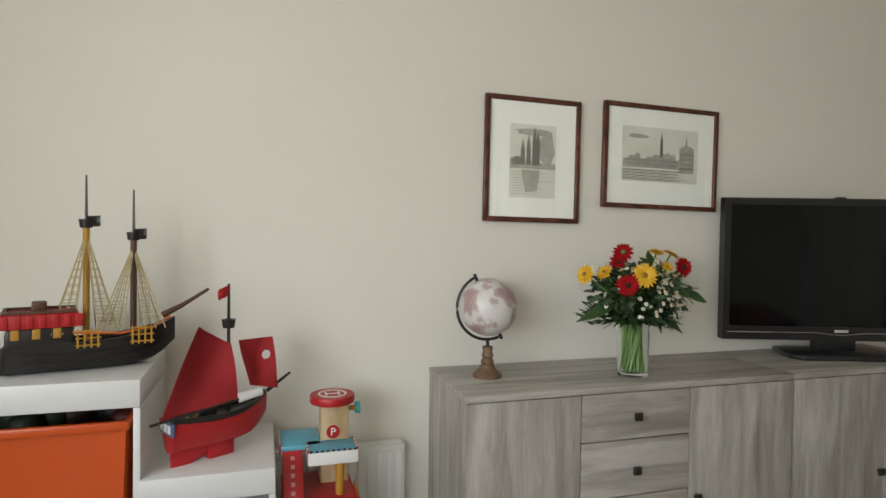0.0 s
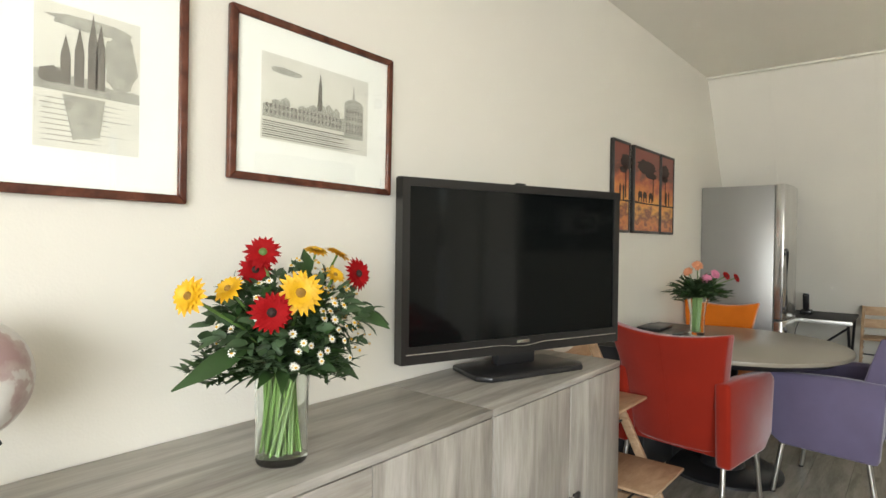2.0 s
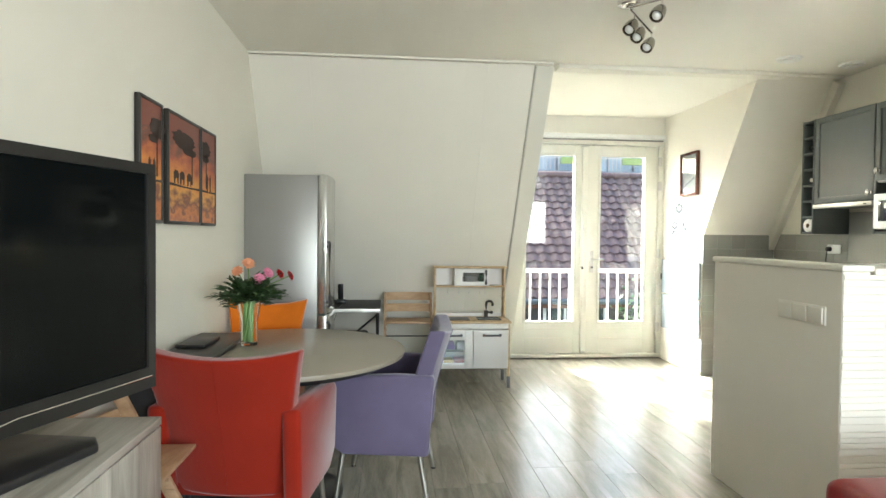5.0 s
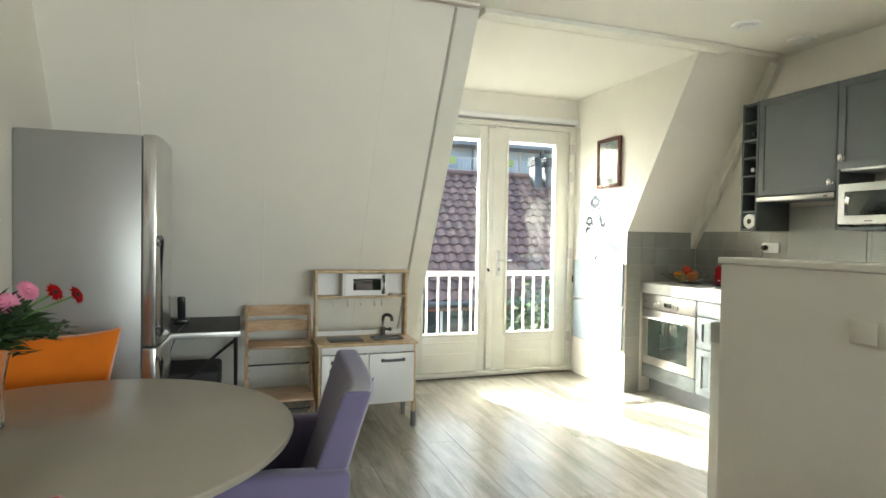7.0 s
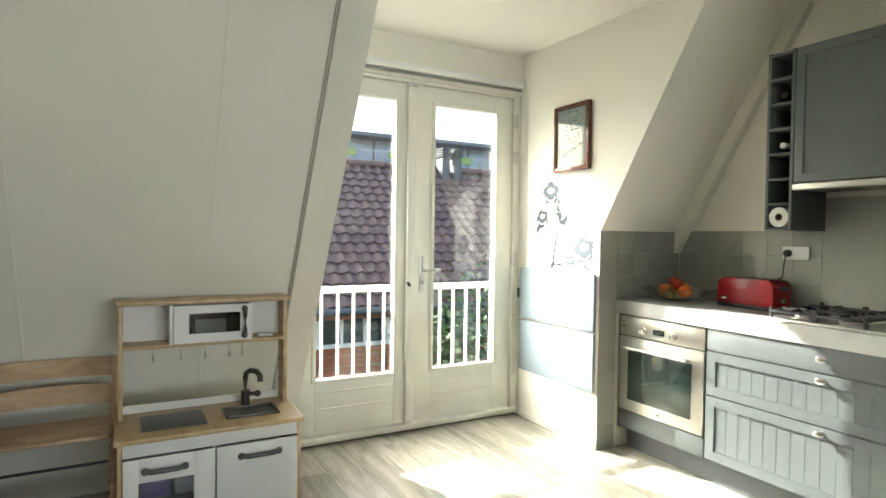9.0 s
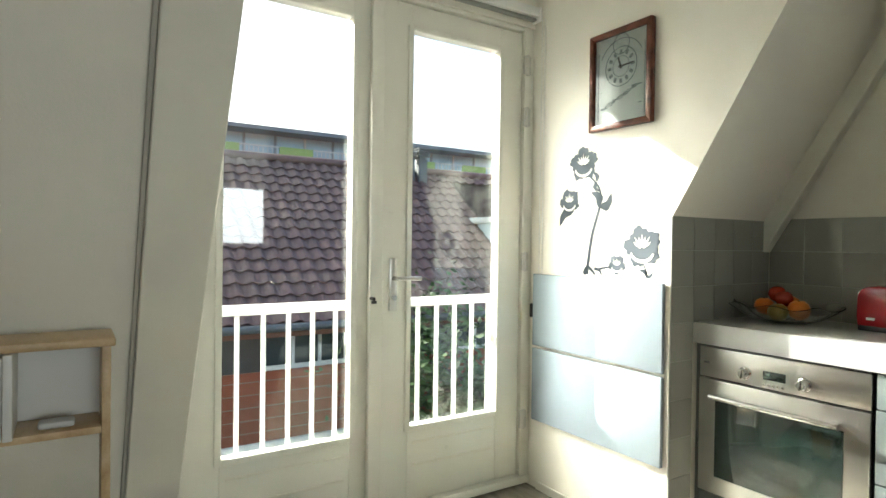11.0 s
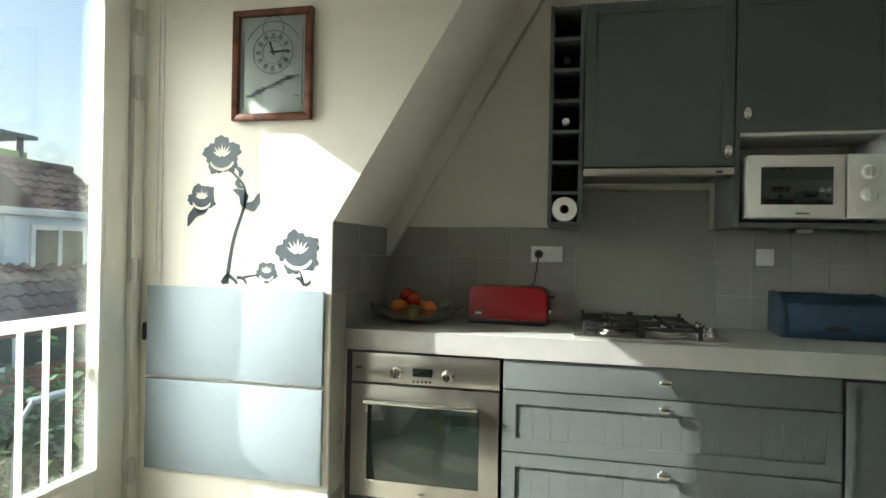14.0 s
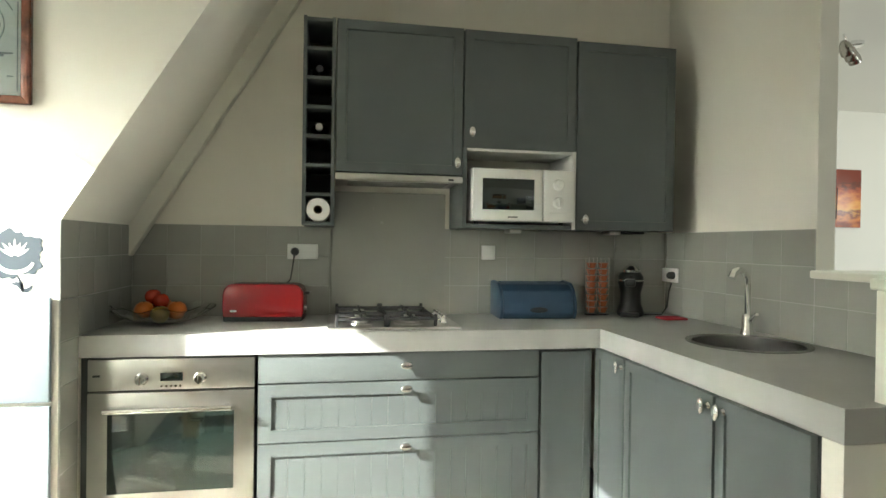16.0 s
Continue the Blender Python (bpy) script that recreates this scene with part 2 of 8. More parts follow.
setting("ceiling_dormer", prism(bmesh.new(), [(5.5, TOP), (5.51, 2.598), (7.4, 2.598), (7.4, TOP)], CHY - 0.05, -0.2), CEIL, "off-white painted ceiling of the dormer", "ceiling")
floor = setting("floor", boxed(-1.82, 7.37, -4.72, TVY + 0.12, -0.15, -0.006), UNDER, "grey-brown oak board floor", "floor")
BASE = DORMER
setting("wall_dormer_head", boxed(DOORX - 0.03, 7.3, CHY, -0.1, 2.31, 2.588), WALL, "off-white wall strip above the balcony doors", "wall")

# trim on the slopes and ceiling
BASE = Matrix()
RUN = Vector((SLOPE_FOOT - SLOPE_TOP, 0, -TOP)).normalized()
OUT = Vector((RUN.z, 0, -RUN.x))
TILTED = Matrix(((RUN.x, 0, OUT.x, SLOPE_TOP), (0, 1, 0, 0), (RUN.z, 0, OUT.z, TOP), (0, 0, 0, 1)))
LONG = math.hypot(SLOPE_FOOT - SLOPE_TOP, TOP)
setting("trim_dormer_board", boxed(0.02, LONG - 0.03, -0.218, -0.08, -0.01, 0.018, 0.004, TILTED), TRIM, "white painted board along the slope edge", "trim")
# thin strip whose grey stands for the shadow line along the board
setting("trim_dormer_seam", boxed(0.02, LONG - 0.03, -0.08, -0.069, -0.005, 0.008, 0.003, TILTED), mat("shadow_line_grey", (0.5, 0.48, 0.42), 0.6), "grey strip coloured as the shadow line beside the slope board", "trim")
for yy in (0.28, 0.95, 1.62):
    setting("trim_slope_seam", boxed(0.02, LONG - 0.03, yy, yy + 0.012, -0.004, 0.003, 0.001, TILTED), WALL, "faint panel joint on the sloping wall", "trim")
setting("trim_ceiling_board", boxed(5.385, 5.50, -2.1, -0.25, TOP - 0.035, TOP - 0.001, 0.006), TRIM, "white painted board across the dormer opening", "trim")
setting("trim_cornice", boxed(SLOPE_TOP - 0.05, SLOPE_TOP - 0.02, -0.2, TVY - 0.001, TOP - 0.02, TOP - 0.001, 0.006), TRIM, "thin white bead between slope and ceiling", "trim")
setting("trim_cornice_south", boxed(5.40, 5.425, KITY + 0.001, -2.1, TOP - 0.018, TOP - 0.001, 0.006), TRIM, "thin white bead over the kitchen slope", "trim")
r2 = Vector((6.25 - 5.47, 0, 1.335 - TOP)).normalized()
o2 = Vector((r2.z, 0, -r2.x))
tilt2 = Matrix(((r2.x, 0, o2.x, 5.47), (0, 1, 0, 0), (r2.z, 0, o2.z, TOP), (0, 0, 0, 1)))
BASE = KITCHEN
setting("trim_kitchen_rafter", boxed(0.02, 1.62, KITY + 0.002, KITY + 0.06, -0.01, 0.075, 0.006, tilt2), TRIM, "white painted rafter strip against the kitchen wall", "trim")
setting("baseboard_cheek", boxed(6.26, DOORX - 0.06, CHY + 0.001, CHY + 0.012, 0.0, 0.04, 0.003), TRIM, "low painted baseboard under the dormer cheek", "baseboard")
BASE = Matrix()
setting("baseboard_north", boxed(-1.69, 6.9, TVY - 0.014, TVY - 0.001, 0.0, 0.06, 0.003), TRIM, "low white baseboard along the wall", "baseboard")
BASE = KITCHEN
# half wall between kitchen and living room
setting("wall_half", boxed(3.155, 3.54, -1.584, -0.85, 0, 1.17), WALL, "off-white half wall behind the kitchen sink", "wall")
setting("wall_half_end", boxed(3.15, 4.065, -0.85, -0.73, 0, 1.185, 0.004), WALL, "off-white end wall of the kitchen peninsula", "wall")
setting("trim_half_wall_cap", boxed(3.14, 4.075, -0.86, -0.72, 1.185, 1.212, 0.006), TRIM, "white painted cap on the half wall", "trim")
setting("trim_half_wall_sill", boxed(3.14, 3.57, -1.584, -0.862, 1.17, 1.2, 0.006), TRIM, "white painted sill in the kitchen opening", "trim")


# ---- balcony doors ----
BASE = DORMER
STEEL = mat("brushed_steel", (0.62, 0.61, 0.58), 0.3, 1.0, 0.015, 4)
CHROME = mat("chrome", (0.82, 0.82, 0.81), 0.1, 1.0, 0.02, 20)
WHITE = mat("white_plastic", (0.78, 0.78, 0.75), 0.35, vary=0.02)
BLACK = mat("black_plastic", (0.018, 0.018, 0.019), 0.3, vary=0.15)
MATTBLACK = mat("matt_black", (0.02, 0.02, 0.021), 0.6, vary=0.15, bump=0.1)


def pane_frame(bm, x0, x1, y0, y1, z0, z1, gy0, gy1, gz0, gz1, bevel=0.004):
    """Four boards round an opening in a sheet that faces x."""
    box(bm, x0, x1, y0, gy0, z0, z1, bevel)
    box(bm, x0, x1, gy1, y1, z0, z1, bevel)
    box(bm, x0, x1, gy0 - 0.001, gy1 + 0.001, z0, gz0, bevel)
    box(bm, x0, x1, gy0 - 0.001, gy1 + 0.001, gz1, z1, bevel)
    return bm


def hinge(door, x, y, z):
    bm = tube(bmesh.new(), (x, y, z - 0.05), (x, y, z + 0.05), 0.009, n=12)
    box(bm, x - 0.004, x + 0.01, y - 0.02, y + 0.02, z - 0.045, z + 0.045, 0.001)
    part("hinge", bm, STEEL, door, "steel butt hinge")


def balcony_door(name, y0, y1, g0, g1, label):
    door = thing(name, label, "door")
    door["kind"] = "structure"
    x0, x1 = DOORX, DOORX + 0.055
    part("leaf", pane_frame(bmesh.new(), x0, x1, y0, y1, 0.045, 2.285, g0, g1, 0.388, 2.168), DOORPAINT, door)
    for a, b, c, d in ((g0 - 0.022, g0 + 0.004, 0.368, 2.188), (g1 - 0.004, g1 + 0.022, 0.368, 2.188)):
        part("glazing_bead", boxed(x0 - 0.012, x0 + 0.02, a, b, c, d, 0.004), DOORPAINT, door)
    for c, d in ((0.368, 0.392), (2.164, 2.188)):
        part("glazing_bead", boxed(x0 - 0.0115, x0 + 0.02, g0 + 0.004, g1 - 0.004, c, d, 0.004), DOORPAINT, door)
    p = part("pane", boxed(x0 + 0.024, x0 + 0.03, g0 - 0.005, g1 + 0.005, 0.38, 2.178), PANE, door, "clear window glass")
    p.visible_shadow = False
    p = part("pane", boxed(x0 + 0.042, x0 + 0.046, g0 - 0.005, g1 + 0.005, 0.38, 2.178), PANE, door, "clear window glass")
    p.visible_shadow = False
    for z in (0.2, 0.305):
        part("panel_groove", boxed(x0 - 0.003, x0 + 0.004, g0 + 0.02, g1 - 0.02, z, z + 0.012, 0.003), TRIM, door)
    return door


left = balcony_door("door_1", -1.008, -0.235, -0.90, -0.375, "white painted balcony door with a tall glass pane, closed")
right = balcony_door("door_2", -1.822, -1.012, -1.68, -1.184, "white painted balcony door with steel handle, closed")
for z in (2.12, 1.86, 1.13, 0.33):
    hinge(right, DOORX - 0.026, -1.838, z)
part("astragal", boxed(DOORX - 0.03, DOORX + 0.002, -1.035, -0.975, 0.05, 2.28, 0.008), DOORPAINT, left, "white cover strip on the door edge")
part("bolt_latch", boxed(DOORX - 0.045, DOORX - 0.028, -1.04, -0.96, 2.262, 2.28, 0.004), STEEL, left, "small steel bolt")
part("floor_bolt", boxed(DOORX - 0.045, DOORX - 0.028, -1.03, -0.97, 0.05, 0.07, 0.004), STEEL, left, "small steel bolt")
bm = tube(bmesh.new(), (DOORX - 0.032, -0.98, 0.978), (DOORX - 0.06, -0.98, 0.978), 0.008, n=12)
box(bm, DOORX - 0.066, DOORX - 0.056, -0.992, -0.968, 0.958, 0.971, 0.003)
part("key", bm, BLACK, left, "small dark turn key")
plate = part("lock_plate", boxed(DOORX - 0.01, DOORX + 0.001, -1.118, -1.078, 0.915, 1.15, 0.008), STEEL, right, "brushed steel lock plate")
bm = tube(bmesh.new(), (DOORX - 0.01, -1.098, 1.06), (DOORX - 0.05, -1.098, 1.06), 0.01, n=14)
path_tube(bm, [(DOORX - 0.05, -1.094, 1.06), (DOORX - 0.052, -1.15, 1.06), (DOORX - 0.052, -1.215, 1.059)], 0.0095, 12)
part("door_handle", bm, STEEL, plate, "steel lever handle")
part("lock_cylinder", tube(bmesh.new(), (DOORX - 0.008, -1.098, 0.975), (DOORX - 0.022, -1.098, 0.975), 0.012, n=14), CHROME, plate)
bm = bmesh.new()
box(bm, DOORX - 0.02, 7.16, -0.232, -0.201, 0, 2.31, 0.003)
box(bm, DOORX - 0.02, 7.16, CHY + 0.001, -1.826, 0, 2.31, 0.003)
box(bm, DOORX - 0.02, 7.16, -1.826, -0.232, 2.29, 2.309, 0.003)
setting("door_frame", bm, DOORPAINT, "white painted frame round the balcony doors", "door frame", 40)
setting("door_sill", boxed(DOORX - 0.03, 7.3, CHY + 0.001, -0.201, 0.0, 0.04, 0.005), DOORPAINT, "low white sill under the balcony doors", "sill", 40)
blind = thing("roller_blind", "slim white rolled-up blind in its cassette", "blind")
part("cassette", boxed(DOORX - 0.095, DOORX - 0.031, CHY + 0.03, -0.23, 2.345, 2.395, 0.012), WHITE, blind)
part("bottom_bar", boxed(DOORX - 0.082, DOORX - 0.05, CHY + 0.04, -0.24, 2.328, 2.342, 0.004), mat("grey_bar", (0.25, 0.25, 0.23), 0.4), blind, "thin dark bottom bar")
part("bracket", boxed(DOORX - 0.09, DOORX - 0.03, CHY + 0.012, CHY + 0.028, 2.33, 2.4, 0.004), WHITE, blind)
cordt = thing("blind_cord", "thin white blind cord hanging beside the door", "cord")
for dx in (0.0, 0.022):
    part("cord", tube(bmesh.new(), (6.95 + dx, CHY + 0.008, 1.0), (6.95 + dx, CHY + 0.008, 2.34), 0.0022, n=6), WHITE, cordt)
part("cleat", lathe(bmesh.new(), [(0, 0), (0.009, 0.002), (0.011, 0.03), (0.006, 0.05), (0, 0.052)], 12, Matrix.Translation((6.961, CHY + 0.012, 0.955))), WHITE, cordt)

# french balcony railing
RAILPAINT = mat("white_rail_paint", (0.8, 0.8, 0.78), 0.35, vary=0.03, scale=9)
rail = thing("balcony_railing", "white painted steel railing outside the balcony doors", "railing")
part("top_rail", boxed(7.33, 7.37, -2.1, 0.1, 0.895, 0.94, 0.006), RAILPAINT, rail)
part("bottom_rail", boxed(7.335, 7.365, -2.1, 0.1, 0.10, 0.135, 0.005), RAILPAINT, rail)
for i in range(20):
    y = -2.07 + i * 0.112
    part("baluster", boxed(7.341, 7.359, y - 0.009, y + 0.009, 0.134, 0.896, 0.002), RAILPAINT, rail)
for y in (-2.09, 0.09):
    part("bracket", boxed(7.301, 7.365, y - 0.02, y + 0.02, 0.12, 0.2, 0.004), RAILPAINT, rail)

# ---- dormer cheek ----
BASE = KITCHEN
BOARD = mat("grey_board", (0.30, 0.355, 0.39), 0.14, vary=0.03, scale=2, spec=0.25)
DECAL = mat("slate_decal", (0.035, 0.05, 0.065), 0.55, vary=0.15, scale=20)
for z0, z1 in ((0.348, 0.708), (0.722, 1.08)):
    bd = single("wall_board", boxed(6.268, 7.03, CHY + 0.004, CHY + 0.022, z0, z1, 0.003), BOARD, "smooth light grey-blue writing board on the wall", "board", group="boards on the dormer cheek")
pen = thing("board_clip", "small black clip beside the grey board", "clip")
part("clip", boxed(7.031, 7.045, CHY + 0.001, CHY + 0.03, 0.86, 0.93, 0.005), BLACK, pen)

# poppy decal: flat film a little proud of the wall
decal = thing("wall_decal", "dark slate poppy flower sticker on the white wall", "decal", Matrix.Translation((0.015, 0, 0.012)))
FILM = CHY + 0.0015


def film(name, pts, material, parent, lift=0.0):
    bm = bmesh.new()
    prism(bm, pts, CHY + 0.0005, FILM + lift, "y")
    return part(name, bm, material, parent, smooth=0)


def poppy(x, z, r, tilt, parent, stamens=True):
    pts = []
    for i in range(64):
        a = 2 * math.pi * i / 64
        k = r * (0.86 + 0.1 * math.sin(5 * a + tilt) + 0.045 * math.sin(17 * a + 2 * tilt) + 0.03 * math.sin(11 * a))
        pts.append((x + k * math.cos(a), z + 0.92 * k * math.sin(a)))
    head = film("flower", pts, DECAL, parent)
    if stamens:
        for i in range(7):
            a = radians(35 + 18 * i)
            d = Vector((math.cos(a), math.sin(a)))
            n = Vector((-d.y, d.x))
            c = Vector((x, z - 0.12 * r))
            p = [c + d * 0.1 * r + n * 0.015 * r, c + d * 0.35 * r + n * 0.05 * r, c + d * (0.55 + 0.1 * (i % 2)) * r, c + d * 0.35 * r - n * 0.05 * r, c + d * 0.1 * r - n * 0.015 * r]
            film("stamen", [(q.x, q.y) for q in p], WALL, head, 0.0012)
        arc = [(x + 0.55 * r * math.cos(radians(a)), z - 0.12 * r + 0.42 * r * math.sin(radians(a))) for a in range(200, 345, 12)]
        arc += [(x + 0.62 * r * math.cos(radians(a)), z - 0.16 * r + 0.52 * r * math.sin(radians(a))) for a in range(340, 195, -12)]
        film("petal_line", arc, WALL, head, 0.0012)


def stem(points, w, parent):
    """A flat tapering stalk through points, smoothed."""
    pts = [Vector(p) for p in points]
    line = []
    for i in range(len(pts) - 1):
        p0, p1, p2, p3 = pts[max(i - 1, 0)], pts[i], pts[i + 1], pts[min(i + 2, len(pts) - 1)]
        for k in range(6):
            t = k / 6
            line.append(0.5 * (2 * p1 + (p2 - p0) * t + (2 * p0 - 5 * p1 + 4 * p2 - p3) * t * t + (3 * p1 - p0 - 3 * p2 + p3) * t ** 3))
    line.append(pts[-1])
    lo, hi = [], []
    for i, p in enumerate(line):
        d = (line[min(i + 1, len(line) - 1)] - line[max(i - 1, 0)]).normalized()
        n = Vector((-d.y, d.x)) * w * (1.3 - 0.8 * i / len(line))
        lo.append((p.x + n.x, p.y + n.y))
        hi.append((p.x - n.x, p.y - n.y))
    film("stem", lo + hi[::-1], DECAL, parent)


def leaf(x, z, a, long, wide, parent):
    d = Vector((math.cos(radians(a)), math.sin(radians(a))))
    n = Vector((-d.y, d.x))
    up = [(t, 0.5 * math.sin(math.pi * t ** 0.8) * (1 + 0.25 * math.sin(9 * t))) for t in [i / 10 for i in range(11)]]
    p = [Vector((x, z)) + d * long * t + n * wide * (h + 0.35 * math.sin(math.pi * t)) for t, h in up]
    p += [Vector((x, z)) + d * long * t + n * wide * (-h * 0.6 + 0.35 * math.sin(math.pi * t)) for t, h in up[::-1][1:-1]]
    film("leaf", [(q.x, q.y) for q in p], DECAL, parent)


stem([(6.672, 1.083), (6.668, 1.12), (6.644, 1.262), (6.60, 1.396), (6.607, 1.47), (6.665, 1.53)], 0.007, decal)
stem([(6.69, 1.083), (6.67, 1.115), (6.64, 1.10), (6.625, 1.083)], 0.008, decal)
stem([(6.628, 1.11), (6.60, 1.105), (6.585, 1.085)], 0.006, decal)
stem([(6.60, 1.11), (6.56, 1.118), (6.53, 1.12)], 0.004, decal)
poppy(6.702, 1.588, 0.09, 0.4, decal)
poppy(6.788, 1.42, 0.068, 2.2, decal)
poppy(6.37, 1.212, 0.1, 1.3, decal)
poppy(6.50, 1.133, 0.05, 3.1, decal, True)
leaf(6.76, 1.375, -38, 0.115, 0.06, decal)
leaf(6.605, 1.385, 55, 0.085, 0.055, decal)
leaf(6.605, 1.385, 140, 0.09, 0.055, decal)
leaf(6.62, 1.5, 60, 0.05, 0.03, decal)
leaf(6.63, 1.5, -120, 0.05, 0.03, decal)
stem([(6.345, 1.084), (6.35, 1.11), (6.362, 1.14)], 0.004, decal)
leaf(6.345, 1.09, 30, 0.045, 0.025, decal)
leaf(6.35, 1.09, 150, 0.04, 0.02, decal)

# clock in a picture frame
MAHOGANY = streaked("mahogany", [(0.05, 0.014, 0.008), (0.10, 0.03, 0.016), (0.15, 0.05, 0.028)], (3, 3, 3), 0.25, 5, 0.1)


def picture_frame(parent, w, h, rail, deep, material):
    """Four mitred rails round a w by h opening centre; local x right, z up, front at -y."""
    for sx, sz, long, turn in ((0, h / 2 - rail / 2, w, 0), (0, -h / 2 + rail / 2, w, 180), (-w / 2 + rail / 2, 0, h, 90), (w / 2 - rail / 2, 0, h, -90)):
        bm = bmesh.new()
        a = long / 2
        outline = [(-a, rail / 2), (a, rail / 2), (a - rail, -rail / 2), (-a + rail, -rail / 2)]
        prism(bm, outline, -deep, 0, "y", 0.0035)
        bmesh.ops.transform(bm, verts=bm.verts[:], matrix=Matrix.Translation((sx, 0, sz)) @ Matrix.Rotation(radians(-turn), 4, "Y"))
        part("rail", bm, material, parent, smooth=50)


ETCH = mat("etched_grey", (0.16, 0.2, 0.21), 0.5, vary=0.2, scale=60)
CLOCKFACE = mat("etched_mirror", (0.5, 0.56, 0.55), 0.22, vary=0.06, scale=14)
clock = thing("wall_clock", "framed clock with etched face in a mahogany frame", "clock", pose(6.498, CHY + 0.002, 1.941, 0, 0, 180))
picture_frame(clock, 0.33, 0.425, 0.026, 0.03, MAHOGANY)
part("face", boxed(-0.145, 0.145, -0.012, -0.004, -0.19, 0.19, 0.001), CLOCKFACE, clock, "pale etched mirror clock face")


def ring(r, w, y, n=40, cx=0.0, cz=0.0, a0=0, a1=360, deep=0.001):
    bm = bmesh.new()
    k = max(3, int(n * (a1 - a0) / 360))
    vs = [[bm.verts.new((cx + q * math.cos(radians(a0 + (a1 - a0) * i / k)), y - d, cz + q * math.sin(radians(a0 + (a1 - a0) * i / k)))) for d in (0, deep) for q in (r, r - w)] for i in range(k + 1)]
    for p, q in zip(vs, vs[1:]):
        for a, b in ((0, 1), (1, 3), (3, 2), (2, 0)):
            bm.faces.new((p[a], p[b], q[b], q[a]))
    return bm


part("dial_ring", ring(0.085, 0.004, -0.0125, cz=0.05), ETCH, clock)
part("dial_ring", ring(0.045, 0.003, -0.0125, cz=0.05), ETCH, clock)
for i in range(12):
    a = radians(30 * i)
    bm = boxed(-0.007, 0.007, -0.0135, -0.0122, 0.052, 0.072, 0.0005)
    bmesh.ops.transform(bm, verts=bm.verts[:], matrix=Matrix.Translation((0, 0, 0.05)) @ Matrix.Rotation(a, 4, "Y"))
    part("numeral", bm, ETCH, clock)
for a, long, w in ((-18, 0.042, 0.009), (88, 0.068, 0.007)):
    bm = boxed(-w / 2, w / 2, -0.016, -0.0145, -0.012, long, 0.0006)
    bmesh.ops.transform(bm, verts=bm.verts[:], matrix=Matrix.Translation((0, 0, 0.05)) @ Matrix.Rotation(radians(a), 4, "Y"))
    part("hand", bm, BLACK, clock, "black clock hand")
part("hub", tube(bmesh.new(), (0, -0.012, 0.05), (0, -0.018, 0.05), 0.007, n=14), BLACK, clock)
part("ornament_arch", ring(0.12, 0.004, -0.0125, cz=0.05, a0=25, a1=155), ETCH, clock)
part("ornament_arch", ring(0.045, 0.004, -0.0125, cz=0.145), ETCH, clock)
for x in (-0.125, 0.121):
    part("ornament_column", boxed(x, x + 0.004, -0.0135, -0.0122, -0.17, 0.13), ETCH, clock)
for i in range(26):
    x = -0.105 + 0.21 * ((i * 0.618) % 1)
    z = -0.045 - 0.085 * ((i * 0.377) % 1)
    w = 0.008 + 0.03 * ((i * 0.731) % 1)
    part("etched_mark", boxed(x - w / 2, x + w / 2, -0.0135, -0.0122, z, z + 0.004 + 0.006 * ((i * 0.53) % 1)), ETCH, clock)
gl = part("glass", boxed(-0.14, 0.14, -0.022, -0.0205, -0.188, 0.188), PANE, clock, "clear clock glass")
gl.visible_shadow = False

# ---- ceiling fittings ----
BASE = Matrix()
spots = thing("ceiling_spotlights", "nickel ceiling bar lamp with small swivel spots, off", "ceiling lamp", pose(4.2, -0.3, TOP))
part("base", lathe(bmesh.new(), [(0, 0), (0.062, 0), (0.06, -0.022), (0.045, -0.03), (0, -0.03)], 28), CHROME, spots)
NICKEL = mat("dark_nickel", (0.36, 0.34, 0.30), 0.16, 1.0, 0.05, 20)


def spot_head(at, aim):
    d = Vector(aim).normalized()
    q = (-d).to_track_quat("Z", "Y").to_matrix().to_4x4()
    m = Matrix.Translation(at) @ q
    head = part("spot_head", lathe(bmesh.new(), [(0.0, 0.05), (0.016, 0.048), (0.03, 0.025), (0.038, -0.01), (0.037, -0.042), (0.033, -0.042), (0.033, -0.03), (0, -0.03)], 20, m), NICKEL, spots)
    part("bulb", ball(bmesh.new(), Vector(at) + d * 0.028, 0.026, scale=(1, 1, 1), u=14, v=8), mat("frosted_lamp", (0.7, 0.72, 0.7), 0.2), head, "unlit lamp glass")


arms = (((0, 0, -0.035), (-0.30, -0.24, -0.05), (0.5,)), ((0.04, -0.03, -0.035), (0.30, -0.27, -0.06), (0.15, 0.5, 1.0)))
for a, b, heads in arms:
    a, b = Vector(a), Vector(b)
    part("bar", path_tube(bmesh.new(), [a, b], 0.008, 10), CHROME, spots)
    for t in heads:
        p = a.lerp(b, t)
        part("stem", path_tube(bmesh.new(), [p, p + Vector((0, 0, -0.04))], 0.005, 8), CHROME, spots)
        spot_head(p + Vector((-0.01, 0.02, -0.075)), (-0.35, 0.55, -0.7))
for x, y in ((5.06, -1.87), (5.13, -2.42)):
    v = thing("ceiling_vent", "round white plastic ceiling vent valve", "vent", pose(x, y, TOP), group="ceiling vents")
    part("collar", lathe(bmesh.new(), [(0.05, 0), (0.085, 0), (0.08, -0.014), (0.05, -0.016)], 28), WHITE, v)
    part("disc", lathe(bmesh.new(), [(0, -0.012), (0.045, -0.014), (0.05, -0.022), (0.03, -0.03), (0, -0.031)], 24), WHITE, v)
    part("throat", lathe(bmesh.new(), [(0.05, -0.001), (0.0, -0.001)], 20), MATTBLACK, v)

